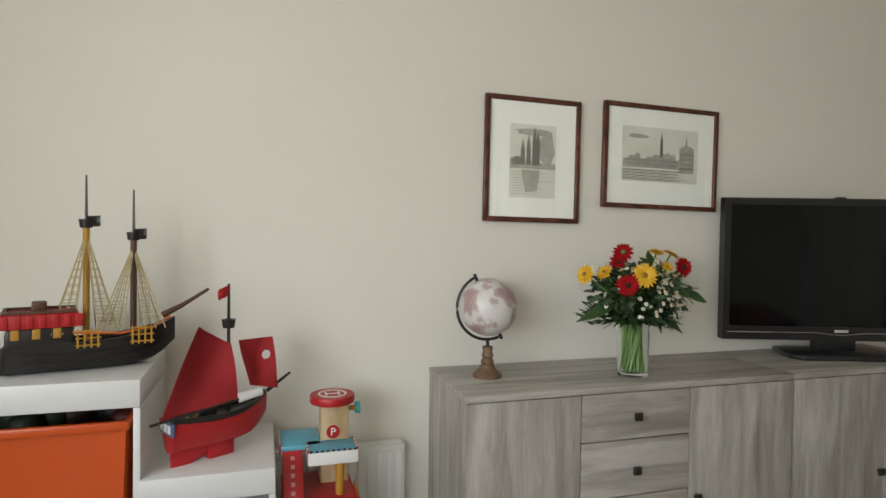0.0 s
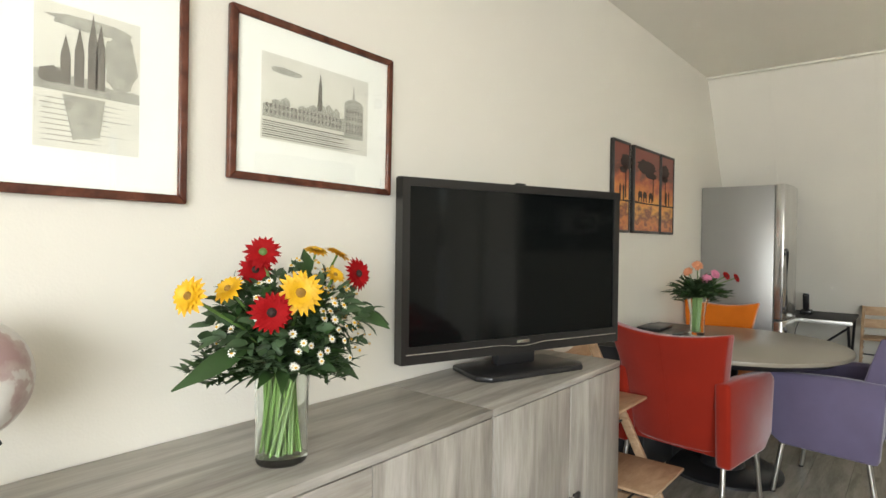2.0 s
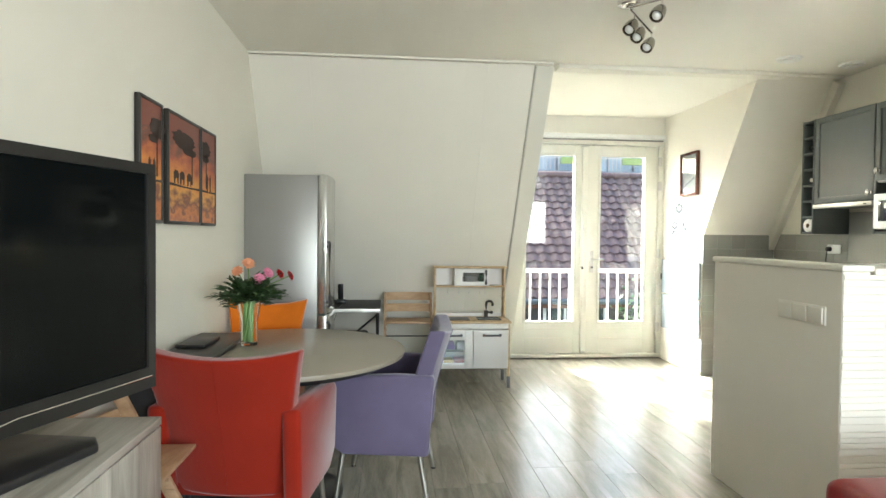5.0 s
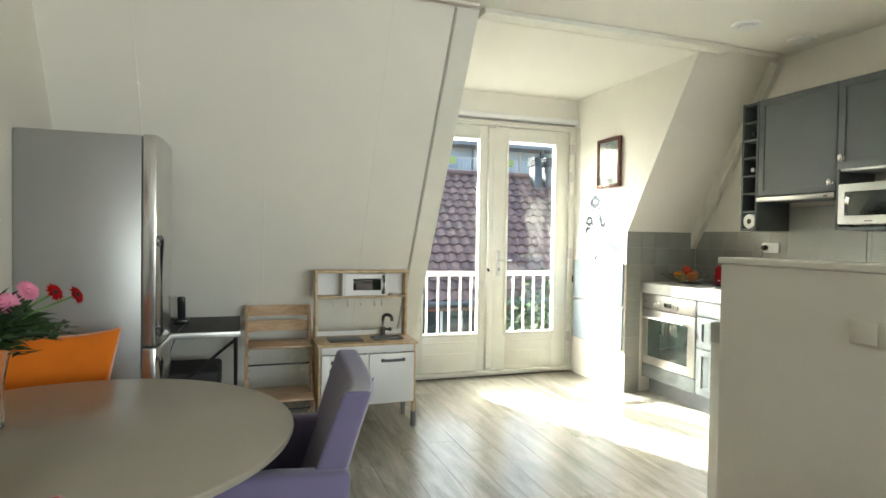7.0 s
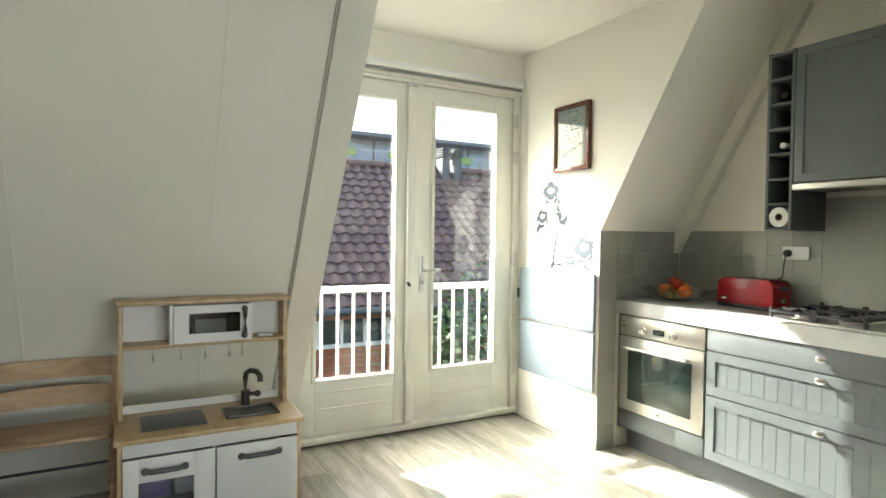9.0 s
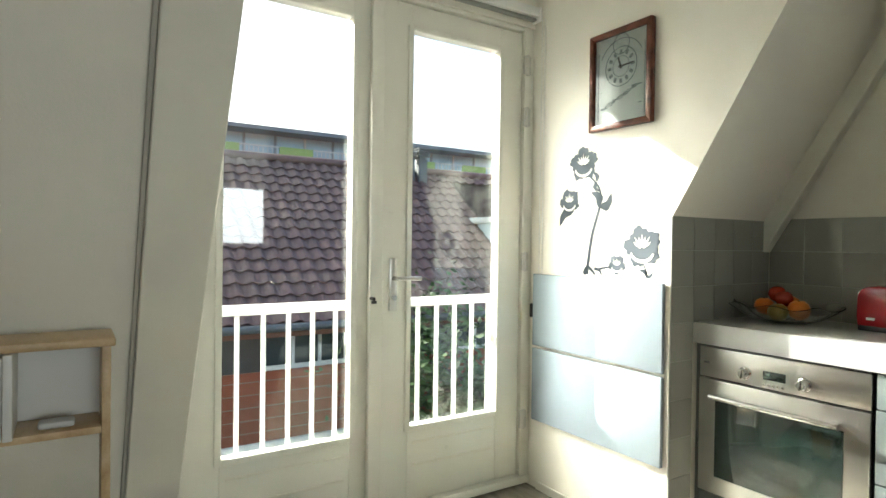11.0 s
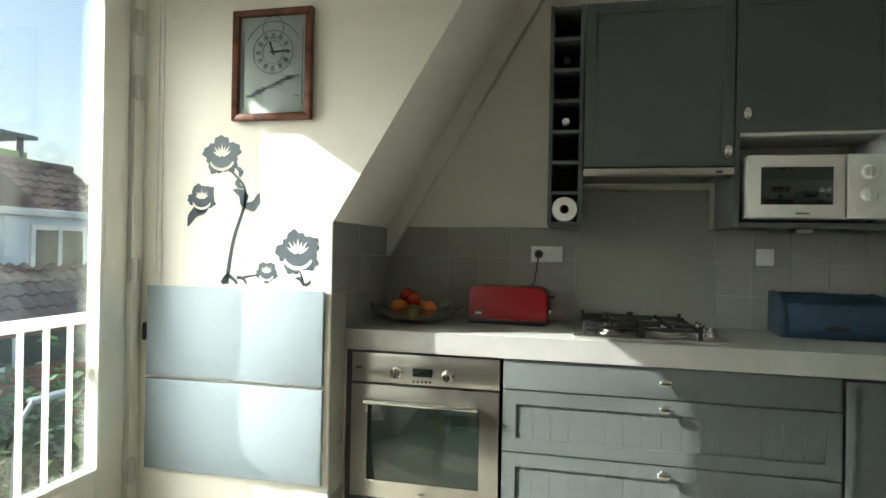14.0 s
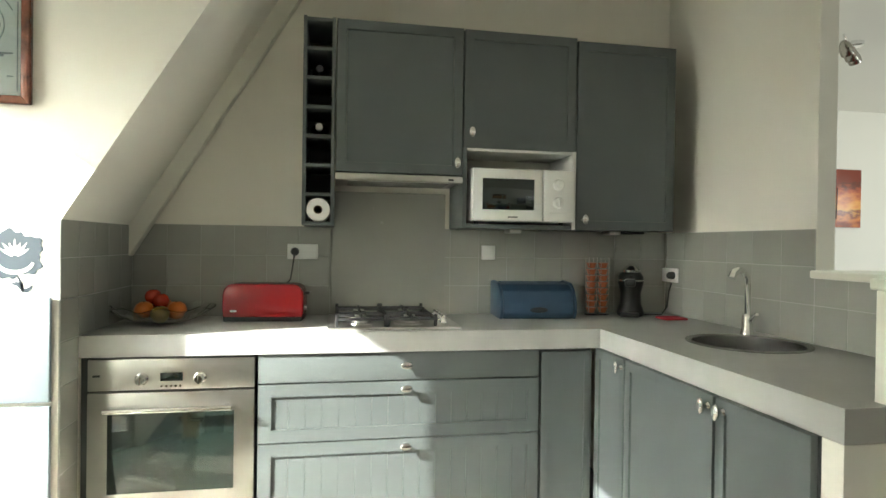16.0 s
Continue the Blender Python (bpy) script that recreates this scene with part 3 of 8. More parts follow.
# switches on the half wall
BASE = KITCHEN
SWITCH = mat("switch_plastic", (0.74, 0.71, 0.62), 0.4, vary=0.02)
sw = thing("light_switch", "row of three white light switches on half wall", "light switch", pose(3.375, -0.73, 0.995))
part("plate", boxed(-0.145, 0.145, 0.0, 0.009, -0.04, 0.04, 0.003), SWITCH, sw)
for i in (-1, 0, 1):
    part("rocker", boxed(i * 0.094 - 0.041, i * 0.094 + 0.041, 0.008, 0.015, -0.034, 0.034, 0.003), SWITCH, sw)

copy_thing(spots, pose(2.05, -3.0, TOP, 0, 0, 80))


# ---- kitchen ----
BASE = KITCHEN
GREY = mat("grey_cabinet_paint", (0.105, 0.119, 0.117), 0.38, vary=0.04, scale=5, bump=0.05, bump_scale=200)
GREYIN = mat("grey_cabinet_edge", (0.08, 0.09, 0.092), 0.5, vary=0.05)
STONE = mat("grey_concrete_top", (0.42, 0.42, 0.40), 0.42, vary=0.09, scale=9, bump=0.08, bump_scale=60)
TILE = mat("grey_wall_tile", (0.335, 0.335, 0.30), 0.22, vary=0.04, scale=7, piece=0.06)
GROUT = mat("tile_grout", (0.41, 0.41, 0.375), 0.9, vary=0.05, bump=0.2)
DARKGLASS = mat("dark_oven_glass", (0.016, 0.026, 0.022), 0.04, vary=0.1, spec=1.0)
FRONT = -2.06


def knob(parent, m, name="knob", upright=False):
    """An oval polished knob on a round foot; its stem points to local -y."""
    bm = lathe(bmesh.new(), [(0.0, 0.0), (0.012, 0.0), (0.009, 0.004), (0.006, 0.012), (0.008, 0.02)], 16, Matrix.Rotation(radians(90), 4, "X"))
    ball(bm, (0, -0.026, 0), 0.016, u=18, v=10, scale=(1.55, 0.55, 0.95))
    bmesh.ops.transform(bm, verts=bm.verts[:], matrix=m @ Matrix.Rotation(radians(90 if upright else 0), 4, "Y"))
    return part(name, bm, CHROME, parent, "polished steel knob")


def shaker(parent, name, w, h, m, rail=0.055, grooves=0, deep=0.02):
    """A cabinet front w by h with a recessed panel; local x right, z up from its lower middle, front at -y."""
    bm = bmesh.new()
    if rail and grooves:
        frame_ring(bm, -w / 2, w / 2, -deep, 0, 0, h, rail, rail, rail, rail, 0.002)
    elif rail:
        box(bm, -w / 2, w / 2, -deep, 0, 0, h, 0.0022)
        bm.normal_update()
        face = max((f for f in bm.faces if f.normal.y < -0.9), key=lambda f: f.calc_area())
        bmesh.ops.inset_region(bm, faces=[face], thickness=rail - 0.002)
        bmesh.ops.inset_region(bm, faces=[face], thickness=0.002)
        bmesh.ops.translate(bm, verts=face.verts[:], vec=(0, 0.0075, 0))
    else:
        box(bm, -w / 2, w / 2, -deep, 0, 0, h, 0.003)
    bmesh.ops.transform(bm, verts=bm.verts[:], matrix=m)
    front = part(name, bm, GREY, parent)
    if grooves:
        span = w - 2 * rail + 0.002
        k = span / grooves
        for i in range(grooves):
            x = -w / 2 + rail - 0.001 + i * k
            b = boxed(x + 0.0004, x + k - 0.0004, -deep + 0.007, -0.002, rail - 0.002, h - rail + 0.002, 0.0008, seg=1)
            bmesh.ops.transform(b, verts=b.verts[:], matrix=m)
            part("panel_board", b, GREY, front)
    return front


FACE_N = lambda x, z, y=FRONT: Matrix.Translation((x, y, z)) @ Matrix.Rotation(math.pi, 4, "Z")
FACE_E = lambda y, z, x=4.215: Matrix.Translation((x, y, z)) @ Matrix.Rotation(math.pi / 2, 4, "Z")


def base_unit(label, x0, x1, y0, y1):
    unit = thing("base_cabinet", label, "kitchen cabinet", group="kitchen base cabinets")
    part("carcass", boxed(x0, x1, y0, y1, 0.13, 0.838, 0.001), GREYIN, unit)
    return unit


# drawer unit
u = base_unit("grey painted drawer unit with three drawers, closed", 4.458, 5.612, KITY + 0.002, FRONT - 0.001)
for z0, z1, rail, grooves, kz in ((0.724, 0.836, 0, 0, 0.786), (0.489, 0.718, 0.05, 16, 0.692), (0.15, 0.483, 0.05, 16, 0.457)):
    d = shaker(u, "drawer", 1.147, z1 - z0, FACE_N(5.0355, z0), rail, grooves)
    knob(d, FACE_N(5.03, kz, FRONT + 0.019))
u = base_unit("narrow grey painted corner cabinet with panelled door, closed", 4.218, 4.454, KITY + 0.002, FRONT - 0.001)
shaker(u, "door", 0.228, 0.676, FACE_N(4.336, 0.15), 0.045)
# sink leg
for y0, y1, ky, lab in ((-2.035, -1.778, -1.80, "narrow grey painted cabinet beside the corner, closed"), (-1.772, -1.233, -1.26, "grey painted cabinet under the sink, closed"), (-1.227, -0.87, -1.19, "grey painted end cabinet of the sink counter, closed")):
    u = base_unit(lab, 3.56, 4.19, y0, y1)
    d = shaker(u, "door", y1 - y0 - 0.006, 0.69, FACE_E((y0 + y1) / 2, 0.15, 4.192), 0.055)
    knob(d, FACE_E(ky, 0.805, 4.211), upright=True)
bm = bmesh.new()
box(bm, 4.0, 6.22, KITY + 0.02, FRONT - 0.06, 0.0, 0.128)
box(bm, 3.6, 4.13, FRONT - 0.06, -0.9, 0.0, 0.128)
single("plinth", bm, GREYIN, "recessed dark grey plinth under the kitchen cabinets", "plinth")

single("end_panel", boxed(3.6, 4.188, -0.868, -0.806, 0.0, 0.838, 0.002), WALL, "off-white painted end panel of the sink counter", "panel")
# worktop with a round hole for the sink
SINK = Vector((3.795, -1.625))
bm = bmesh.new()
outer = [(6.248, KITY + 0.004), (6.248, -2.03), (4.19, -2.03), (4.19, -0.804), (3.544, -0.804), (3.544, KITY + 0.004)]
hole = [(SINK.x + 0.2 * math.cos(2 * math.pi * i / 40), SINK.y + 0.2 * math.sin(2 * math.pi * i / 40)) for i in range(40)]
for z in (0.84, 0.922):
    es = []
    for loop in (outer, hole):
        vs = [bm.verts.new((*p, z)) for p in loop]
        es += [bm.edges.new((vs[i], vs[(i + 1) % len(vs)])) for i in range(len(vs))]
    bmesh.ops.triangle_fill(bm, use_beauty=True, edges=es)
bm.verts.ensure_lookup_table()
n = len(outer) + len(hole)
for base, count in ((0, len(outer)), (len(outer), len(hole))):
    for i in range(count):
        j = (i + 1) % count
        bm.faces.new([bm.verts[k] for k in (base + i, base + j, base + j + n, base + i + n)])
worktop = single("worktop", bm, STONE, "thick grey concrete-look kitchen worktop", "worktop", smooth=0)

# sink and tap
sink = thing("sink", "round stainless steel sink let into the worktop", "sink", pose(SINK.x, SINK.y, 0.922))
part("bowl", lathe(bmesh.new(), [(0.215, 0.0005), (0.216, 0.004), (0.2, 0.006), (0.192, 0.0), (0.185, -0.12), (0.15, -0.15), (0.03, -0.155), (0, -0.155)], 48), mat("sink_steel", (0.4, 0.4, 0.39), 0.24, 1.0, 0.03, 4), sink)
part("drain", lathe(bmesh.new(), [(0.035, -0.153), (0.034, -0.149), (0.012, -0.15), (0, -0.152)], 20), CHROME, sink)
part("overflow", boxed(-0.186, -0.18, 0.03, 0.07, -0.06, -0.03, 0.003), MATTBLACK, sink)
tap = thing("kitchen_tap", "chrome kitchen mixer tap with tall spout", "tap", pose(3.63, -1.835, 0.922))
part("foot", lathe(bmesh.new(), [(0, 0), (0.028, 0), (0.026, 0.012), (0.022, 0.02), (0.021, 0.075), (0.016, 0.085), (0, 0.086)], 22), CHROME, tap)
part("spout", path_tube(bmesh.new(), [(0, 0, 0.08), (0, 0, 0.2), (0.008, 0.003, 0.235), (0.03, 0.01, 0.262), (0.06, 0.018, 0.268), (0.09, 0.026, 0.255), (0.1, 0.029, 0.235)], [0.012, 0.012, 0.012, 0.013, 0.014, 0.016, 0.016], 14), CHROME, tap)
part("lever", path_tube(bmesh.new(), [(0.0, 0.02, 0.06), (0.02, 0.05, 0.07), (0.05, 0.11, 0.095), (0.06, 0.13, 0.098)], [0.012, 0.01, 0.007, 0.006], 12), CHROME, tap)

# oven
oven = thing("oven", "built-in stainless steel oven with glass door, closed", "oven")
part("body", boxed(5.627, 6.213, KITY + 0.05, FRONT - 0.002, 0.25, 0.834), GREYIN, oven)
panel = part("control_panel", boxed(5.622, 6.218, FRONT - 0.002, FRONT + 0.02, 0.712, 0.83, 0.003), STEEL, oven, "brushed steel control panel")
for x in (6.03, 5.822):
    k = lathe(bmesh.new(), [(0, 0), (0.024, 0), (0.024, 0.006), (0.018, 0.009), (0.017, 0.03), (0.014, 0.034), (0, 0.034)], 24, Matrix.Translation((x, FRONT + 0.02, 0.755)) @ Matrix.Rotation(radians(-90), 4, "X"))
    box(k, x - 0.003, x + 0.003, FRONT + 0.05, FRONT + 0.058, 0.738, 0.772, 0.001)
    part("dial", k, CHROME, panel, "round steel dial")
part("display", boxed(5.885, 5.965, FRONT + 0.019, FRONT + 0.0225, 0.745, 0.777, 0.001), DARKGLASS, panel, "small black display")
for i in range(5):
    part("button", tube(bmesh.new(), (5.893 + i * 0.0165, FRONT + 0.018, 0.727), (5.893 + i * 0.0165, FRONT + 0.026, 0.727), 0.005, n=12), CHROME, panel)
part("mark", boxed(6.175, 6.2, FRONT + 0.0195, FRONT + 0.0215, 0.765, 0.773), GREYIN, panel)
door = part("oven_door", boxed(5.622, 6.218, FRONT - 0.001, FRONT + 0.024, 0.256, 0.705, 0.004), STEEL, oven, "steel oven door")
part("window", boxed(5.697, 6.148, FRONT + 0.02, FRONT + 0.0262, 0.325, 0.628, 0.002), DARKGLASS, door, "dark oven glass")
hb = path_tube(bmesh.new(), [(5.7, FRONT + 0.06, 0.645), (6.15, FRONT + 0.06, 0.645)], 0.011, 14)
for x in (5.72, 6.13):
    box(hb, x - 0.011, x + 0.011, FRONT + 0.02, FRONT + 0.062, 0.636, 0.654, 0.003)
part("handle", hb, CHROME, door, "round steel bar handle")
part("badge", ball(bmesh.new(), (5.92, FRONT + 0.0245, 0.288), 0.016, scale=(1.0, 0.12, 0.55)), CHROME, door)
part("lower_panel", boxed(5.622, 6.218, FRONT - 0.006, FRONT + 0.014, 0.14, 0.248, 0.002), GREY, oven, "grey filler panel under the oven")
# the shaded gap beside the oven, filled with a dark strip
single("oven_gap_strip", boxed(6.219, 6.247, KITY + 0.05, FRONT - 0.002, 0.13, 0.838), GREYIN, "dark strip standing for the shaded gap beside the oven", "filler")

# hob
hob = thing("gas_hob", "stainless gas hob with black cast pan supports", "hob", pose(5.08, -2.32, 0.922))
part("plate", boxed(-0.29, 0.27, -0.24, 0.235, 0.0, 0.01, 0.006), STEEL, hob)
for cx, cy, r in ((0.13, -0.11, 0.045), (0.13, 0.12, 0.035), (-0.08, -0.11, 0.035), (-0.08, 0.12, 0.05)):
    b = part("burner", lathe(bmesh.new(), [(0, 0.008), (r + 0.018, 0.008), (r + 0.015, 0.016), (r, 0.018), (r, 0.026), (0, 0.028)], 24, Matrix.Translation((cx, cy, 0))), STEEL, hob)
    part("burner_cap", lathe(bmesh.new(), [(0, 0.036), (r * 0.75, 0.035), (r * 0.85, 0.03), (r * 0.85, 0.026), (0, 0.026)], 24, Matrix.Translation((cx, cy, 0))), MATTBLACK, b)
for cx in (0.13, -0.08):
    g = bmesh.new()
    for y in (-0.22, 0.0, 0.215):
        box(g, cx - 0.1, cx + 0.1, y - 0.006, y + 0.006, 0.036, 0.048, 0.002)
    for x in (-0.1, 0.1):
        box(g, cx + x - 0.006, cx + x + 0.006, -0.22, 0.215, 0.036, 0.048, 0.002)
    for y in (-0.11, 0.12):
        for a in range(4):
            d = Vector((math.cos(math.pi / 2 * a), math.sin(math.pi / 2 * a), 0))
            box(g, 0, 0.075, -0.005, 0.005, 0.04, 0.056, 0.002, Matrix.Translation((cx + d.x * 0.025, y + d.y * 0.025, 0)) @ Matrix.Rotation(math.pi / 2 * a, 4, "Z"))
    for x, y in ((-0.1, -0.22), (0.1, -0.22), (-0.1, 0.215), (0.1, 0.215)):
        box(g, cx + x - 0.007, cx + x + 0.007, y - 0.007, y + 0.007, 0.009, 0.062, 0.002)
    part("pan_support", g, MATTBLACK, hob, "black cast iron pan support")
for i in range(4):
    k = lathe(bmesh.new(), [(0, 0.01), (0.019, 0.01), (0.017, 0.02), (0.013, 0.022), (0.012, 0.045), (0, 0.046)], 18, Matrix.Translation((-0.235, -0.1 + i * 0.065, 0)))
    part("hob_knob", k, CHROME, hob, "steel hob knob")

# wall cabinets
BASE = UPPERS
UF, UB = -2.29, KITY + 0.002


def upper(label, x0, x1, z0, z1, d0, d1, kx, kz):
    unit = thing("wall_cabinet", label, "kitchen cabinet", group="kitchen wall cabinets")
    part("carcass", boxed(x0 + 0.001, x1 - 0.001, UB, UF - 0.021, z0, z1, 0.001), GREYIN, unit)
    d = shaker(unit, "door", x1 - x0 - 0.005, d1 - d0, FACE_N((x0 + x1) / 2, d0, UF - 0.02), 0.06)
    knob(d, FACE_N(kx, kz, UF - 0.001), upright=True)
    return unit


upper("dark grey painted wall cabinet over the hob, closed", 4.767, 5.337, 1.572, 2.236, 1.568, 2.236, 4.795, 1.622)
hood = thing("cooker_hood", "slim pull-out steel cooker hood under cabinet", "cooker hood")
part("body", boxed(4.77, 5.335, UB, UF - 0.03, 1.535, 1.567, 0.003), STEEL, hood)
part("front_strip", boxed(4.768, 5.336, UF - 0.03, UF + 0.012, 1.53, 1.562, 0.005), STEEL, hood, "brushed steel front strip")
part("filter", boxed(4.82, 5.28, UB + 0.05, UF - 0.06, 1.531, 1.5355), mat("steel_filter", (0.3, 0.3, 0.29), 0.4, 1.0), hood)
part("hood_switch", boxed(4.81, 4.835, UF + 0.011, UF + 0.015, 1.54, 1.548), BLACK, hood)
mwu = thing("wall_cabinet", "dark grey wall cabinet with open microwave niche", "kitchen cabinet", group="kitchen wall cabinets")
part("carcass", boxed(4.221, 4.763, UB, UF - 0.021, 1.70, 2.234, 0.001), GREYIN, mwu)
d = shaker(mwu, "door", 0.541, 0.537, FACE_N(4.492, 1.697, UF - 0.02), 0.06)
knob(d, FACE_N(4.728, 1.765, UF - 0.001), upright=True)
part("side", boxed(4.747, 4.766, UB, UF, 1.331, 1.699, 0.001), GREY, mwu)
part("side", boxed(4.219, 4.237, UB, UF, 1.331, 1.699, 0.001), WHITE, mwu, "white inner side")
part("shelf", boxed(4.238, 4.746, UB, UF, 1.331, 1.349, 0.001), GREY, mwu)
part("lining", boxed(4.238, 4.746, UB, UF - 0.01, 1.685, 1.699, 0.001), WHITE, mwu, "white inner top")
upper("dark grey painted wall cabinet in the corner, closed", 3.708, 4.217, 1.331, 2.222, 1.331, 2.222, 4.178, 1.38)
for x in (4.49, 3.98):
    l = single("under_cabinet_lamp", boxed(x - 0.03, x + 0.03, -2.45, -2.36, 1.312, 1.3305, 0.004), STEEL, "small steel lamp under the wall cabinet", "lamp", group="lamps under wall cabinets")
single("cable_clip", boxed(3.8, 3.93, -2.5, -2.4, 1.318, 1.3305, 0.003), BLACK, "black plug box under the wall cabinet", "plug box")

# bottle rack
rack = thing("bottle_rack", "tall narrow grey bottle rack beside cabinet", "rack")
part("side", boxed(5.463, 5.478, UB, UF, 1.331, 2.238, 0.001), GREY, rack)
part("side", boxed(5.34, 5.355, UB, UF, 1.331, 2.238, 0.001), GREY, rack)
part("back", boxed(5.355, 5.463, UB, UB + 0.008, 1.331, 2.238), MATTBLACK, rack)
for i in range(8):
    z = 1.331 + i * 0.1268
    part("shelf", boxed(5.355, 5.463, UB + 0.008, UF, z, z + 0.014, 0.001), GREY, rack)
roll = thing("paper_roll", "white paper roll lying in the bottle rack", "paper roll", pose(5.409, -2.42, 1.398))
PAPER = mat("paper_white", (0.8, 0.79, 0.75), 0.9, vary=0.03, bump=0.2)
part("paper", lathe(bmesh.new(), [(0.019, -0.12), (0.05, -0.12), (0.051, 0.12), (0.05, 0.122), (0.019, 0.122)], 32, Matrix.Rotation(radians(-90), 4, "X")), PAPER, roll)
part("core", lathe(bmesh.new(), [(0.019, -0.12), (0.019, 0.121), (0.017, 0.121), (0.017, -0.12)], 24, Matrix.Rotation(radians(-90), 4, "X")), mat("cardboard", (0.25, 0.18, 0.11), 0.9), roll)
for i, cap in ((3, (0.75, 0.74, 0.72)), (5, (0.02, 0.02, 0.022))):
    z = 1.331 + i * 0.1268 + 0.016
    b = thing("wine_bottle", "dark wine bottle lying in the rack", "bottle", pose(5.409, -2.58, z + 0.037, -90, 0, 0), group="bottles in the rack")
    part("glass", lathe(bmesh.new(), [(0, 0), (0.036, 0), (0.037, 0.01), (0.037, 0.17), (0.03, 0.19), (0.015, 0.21), (0.0135, 0.25), (0, 0.25)], 24), mat("dark_bottle", (0.02, 0.03, 0.02), 0.08), b)
    part("capsule", lathe(bmesh.new(), [(0.0145, 0.225), (0.0155, 0.226), (0.0155, 0.262), (0.01, 0.264), (0, 0.264)], 18), mat("bottle_capsule", cap, 0.3), b, "bottle capsule")

# microwave
mw = thing("microwave", "white microwave oven in the cabinet niche", "microwave", pose(4.484, -2.275, 1.3505) @ Matrix.Scale(1.04, 4))
part("body", boxed(-0.232, 0.232, -0.3, 0.0, 0.012, 0.245, 0.006), WHITE, mw)
part("door", boxed(-0.085, 0.232, 0.0, 0.022, 0.014, 0.243, 0.008), WHITE, mw, "white door with dark window")
part("window", boxed(-0.045, 0.19, 0.02, 0.0245, 0.062, 0.198, 0.004), DARKGLASS, mw, "dark window")
part("control_panel", boxed(-0.232, -0.09, 0.0, 0.02, 0.014, 0.243, 0.006), WHITE, mw)
for z in (0.178, 0.098):
    k = lathe(bmesh.new(), [(0, 0), (0.026, 0), (0.024, 0.012), (0.02, 0.016), (0, 0.016)], 24, Matrix.Translation((-0.158, 0.02, z)) @ Matrix.Rotation(radians(-90), 4, "X"))
    box(k, -0.161, -0.155, 0.034, 0.042, z - 0.02, z + 0.02, 0.002)
    part("dial", k, WHITE, mw, "white round dial")
part("latch_button", boxed(-0.2, -0.115, 0.019, 0.024, 0.022, 0.055, 0.003), WHITE, mw)
part("mark", boxed(0.03, 0.075, 0.0215, 0.0232, 0.027, 0.034), mat("grey_print", (0.2, 0.2, 0.2), 0.6), mw)
for x in (-0.2, 0.2):
    part("foot", tube(bmesh.new(), (x, -0.05, -0.001), (x, -0.05, 0.013), 0.012, n=12), BLACK, mw)

# things on the worktop
BASE = KITCHEN
REDPAINT = mat("red_enamel", (0.27, 0.009, 0.012), 0.14, vary=0.04, scale=5)
toaster = thing("toaster", "long glossy red toaster with black base", "toaster", pose(5.63, -2.45, 0.922, 0, 0, 176) @ Matrix.Scale(0.94, 4))
shoulder = [(0.135 + 0.05 * math.sin(radians(a)), 0.128 + 0.05 * math.cos(radians(a))) for a in range(0, 91, 15)]
outline = [(x, z) for x, z in shoulder] + [(0.187, 0.06), (0.183, 0.02), (-0.183, 0.02), (-0.187, 0.06)] + [(-x, z) for x, z in shoulder[::-1]]
part("shell", prism(bmesh.new(), outline, -0.08, 0.08, "y", 0.022), REDPAINT, toaster, smooth=60)
part("base", boxed(-0.182, 0.182, -0.078, 0.078, 0.0, 0.028, 0.006), BLACK, toaster, "black plastic base")
part("slot", boxed(-0.14, 0.14, -0.022, 0.022, 0.172, 0.1795), MATTBLACK, toaster)
part("lever", boxed(0.184, 0.21, -0.018, 0.018, 0.125, 0.14, 0.004), BLACK, toaster)
part("timer_dial", lathe(bmesh.new(), [(0, 0), (0.014, 0), (0.012, 0.012), (0, 0.013)], 16, Matrix.Translation((0.184, 0, 0.06)) @ Matrix.Rotation(radians(90), 4, "Y")), CHROME, toaster)
part("mark", boxed(-0.15, -0.12, -0.0802, -0.0785, 0.045, 0.055), WHITE, toaster)

bowl = thing("fruit_bowl", "wavy clear glass bowl on the worktop", "bowl", pose(6.04, -2.34, 0.922))
bm = bmesh.new()
rings, n = [], 48
for r, z, w in ((0.03, 0.004, 0), (0.07, 0.006, 0.0), (0.115, 0.025, 0.004), (0.15, 0.052, 0.012), (0.172, 0.075, 0.02), (0.168, 0.077, 0.02), (0.146, 0.055, 0.012), (0.112, 0.029, 0.004), (0.068, 0.011, 0), (0.0, 0.01, 0)):
    rings.append([bm.verts.new(((1.18 * r + 0.6 * w * math.cos(8 * a)) * math.cos(a), (1.18 * r + 0.6 * w * math.cos(8 * a)) * math.sin(a), z + 0.4 * w * math.sin(8 * a))) for a in [2 * math.pi * i / n for i in range(n)]])
for p, q in zip(rings, rings[1:]):
    for i in range(n):
        bm.faces.new((p[i], p[(i + 1) % n], q[(i + 1) % n], q[i]))
bm.faces.new(rings[0])
bmesh.ops.remove_doubles(bm, verts=bm.verts[:], dist=1e-5)
part("glass", bm, PANE, bowl, "wavy clear glass").visible_shadow = False
ORANGE = mat("orange_peel", (0.6, 0.16, 0.015), 0.42, vary=0.1, scale=12, bump=0.35, bump_scale=220)
TOMATO = mat("tomato_skin", (0.5, 0.045, 0.015), 0.22, vary=0.1, scale=10)
APPLE = mat("apple_skin", (0.16, 0.2, 0.02), 0.3, vary=0.2, scale=9, tint=(0.25, 0.07, 0.02))


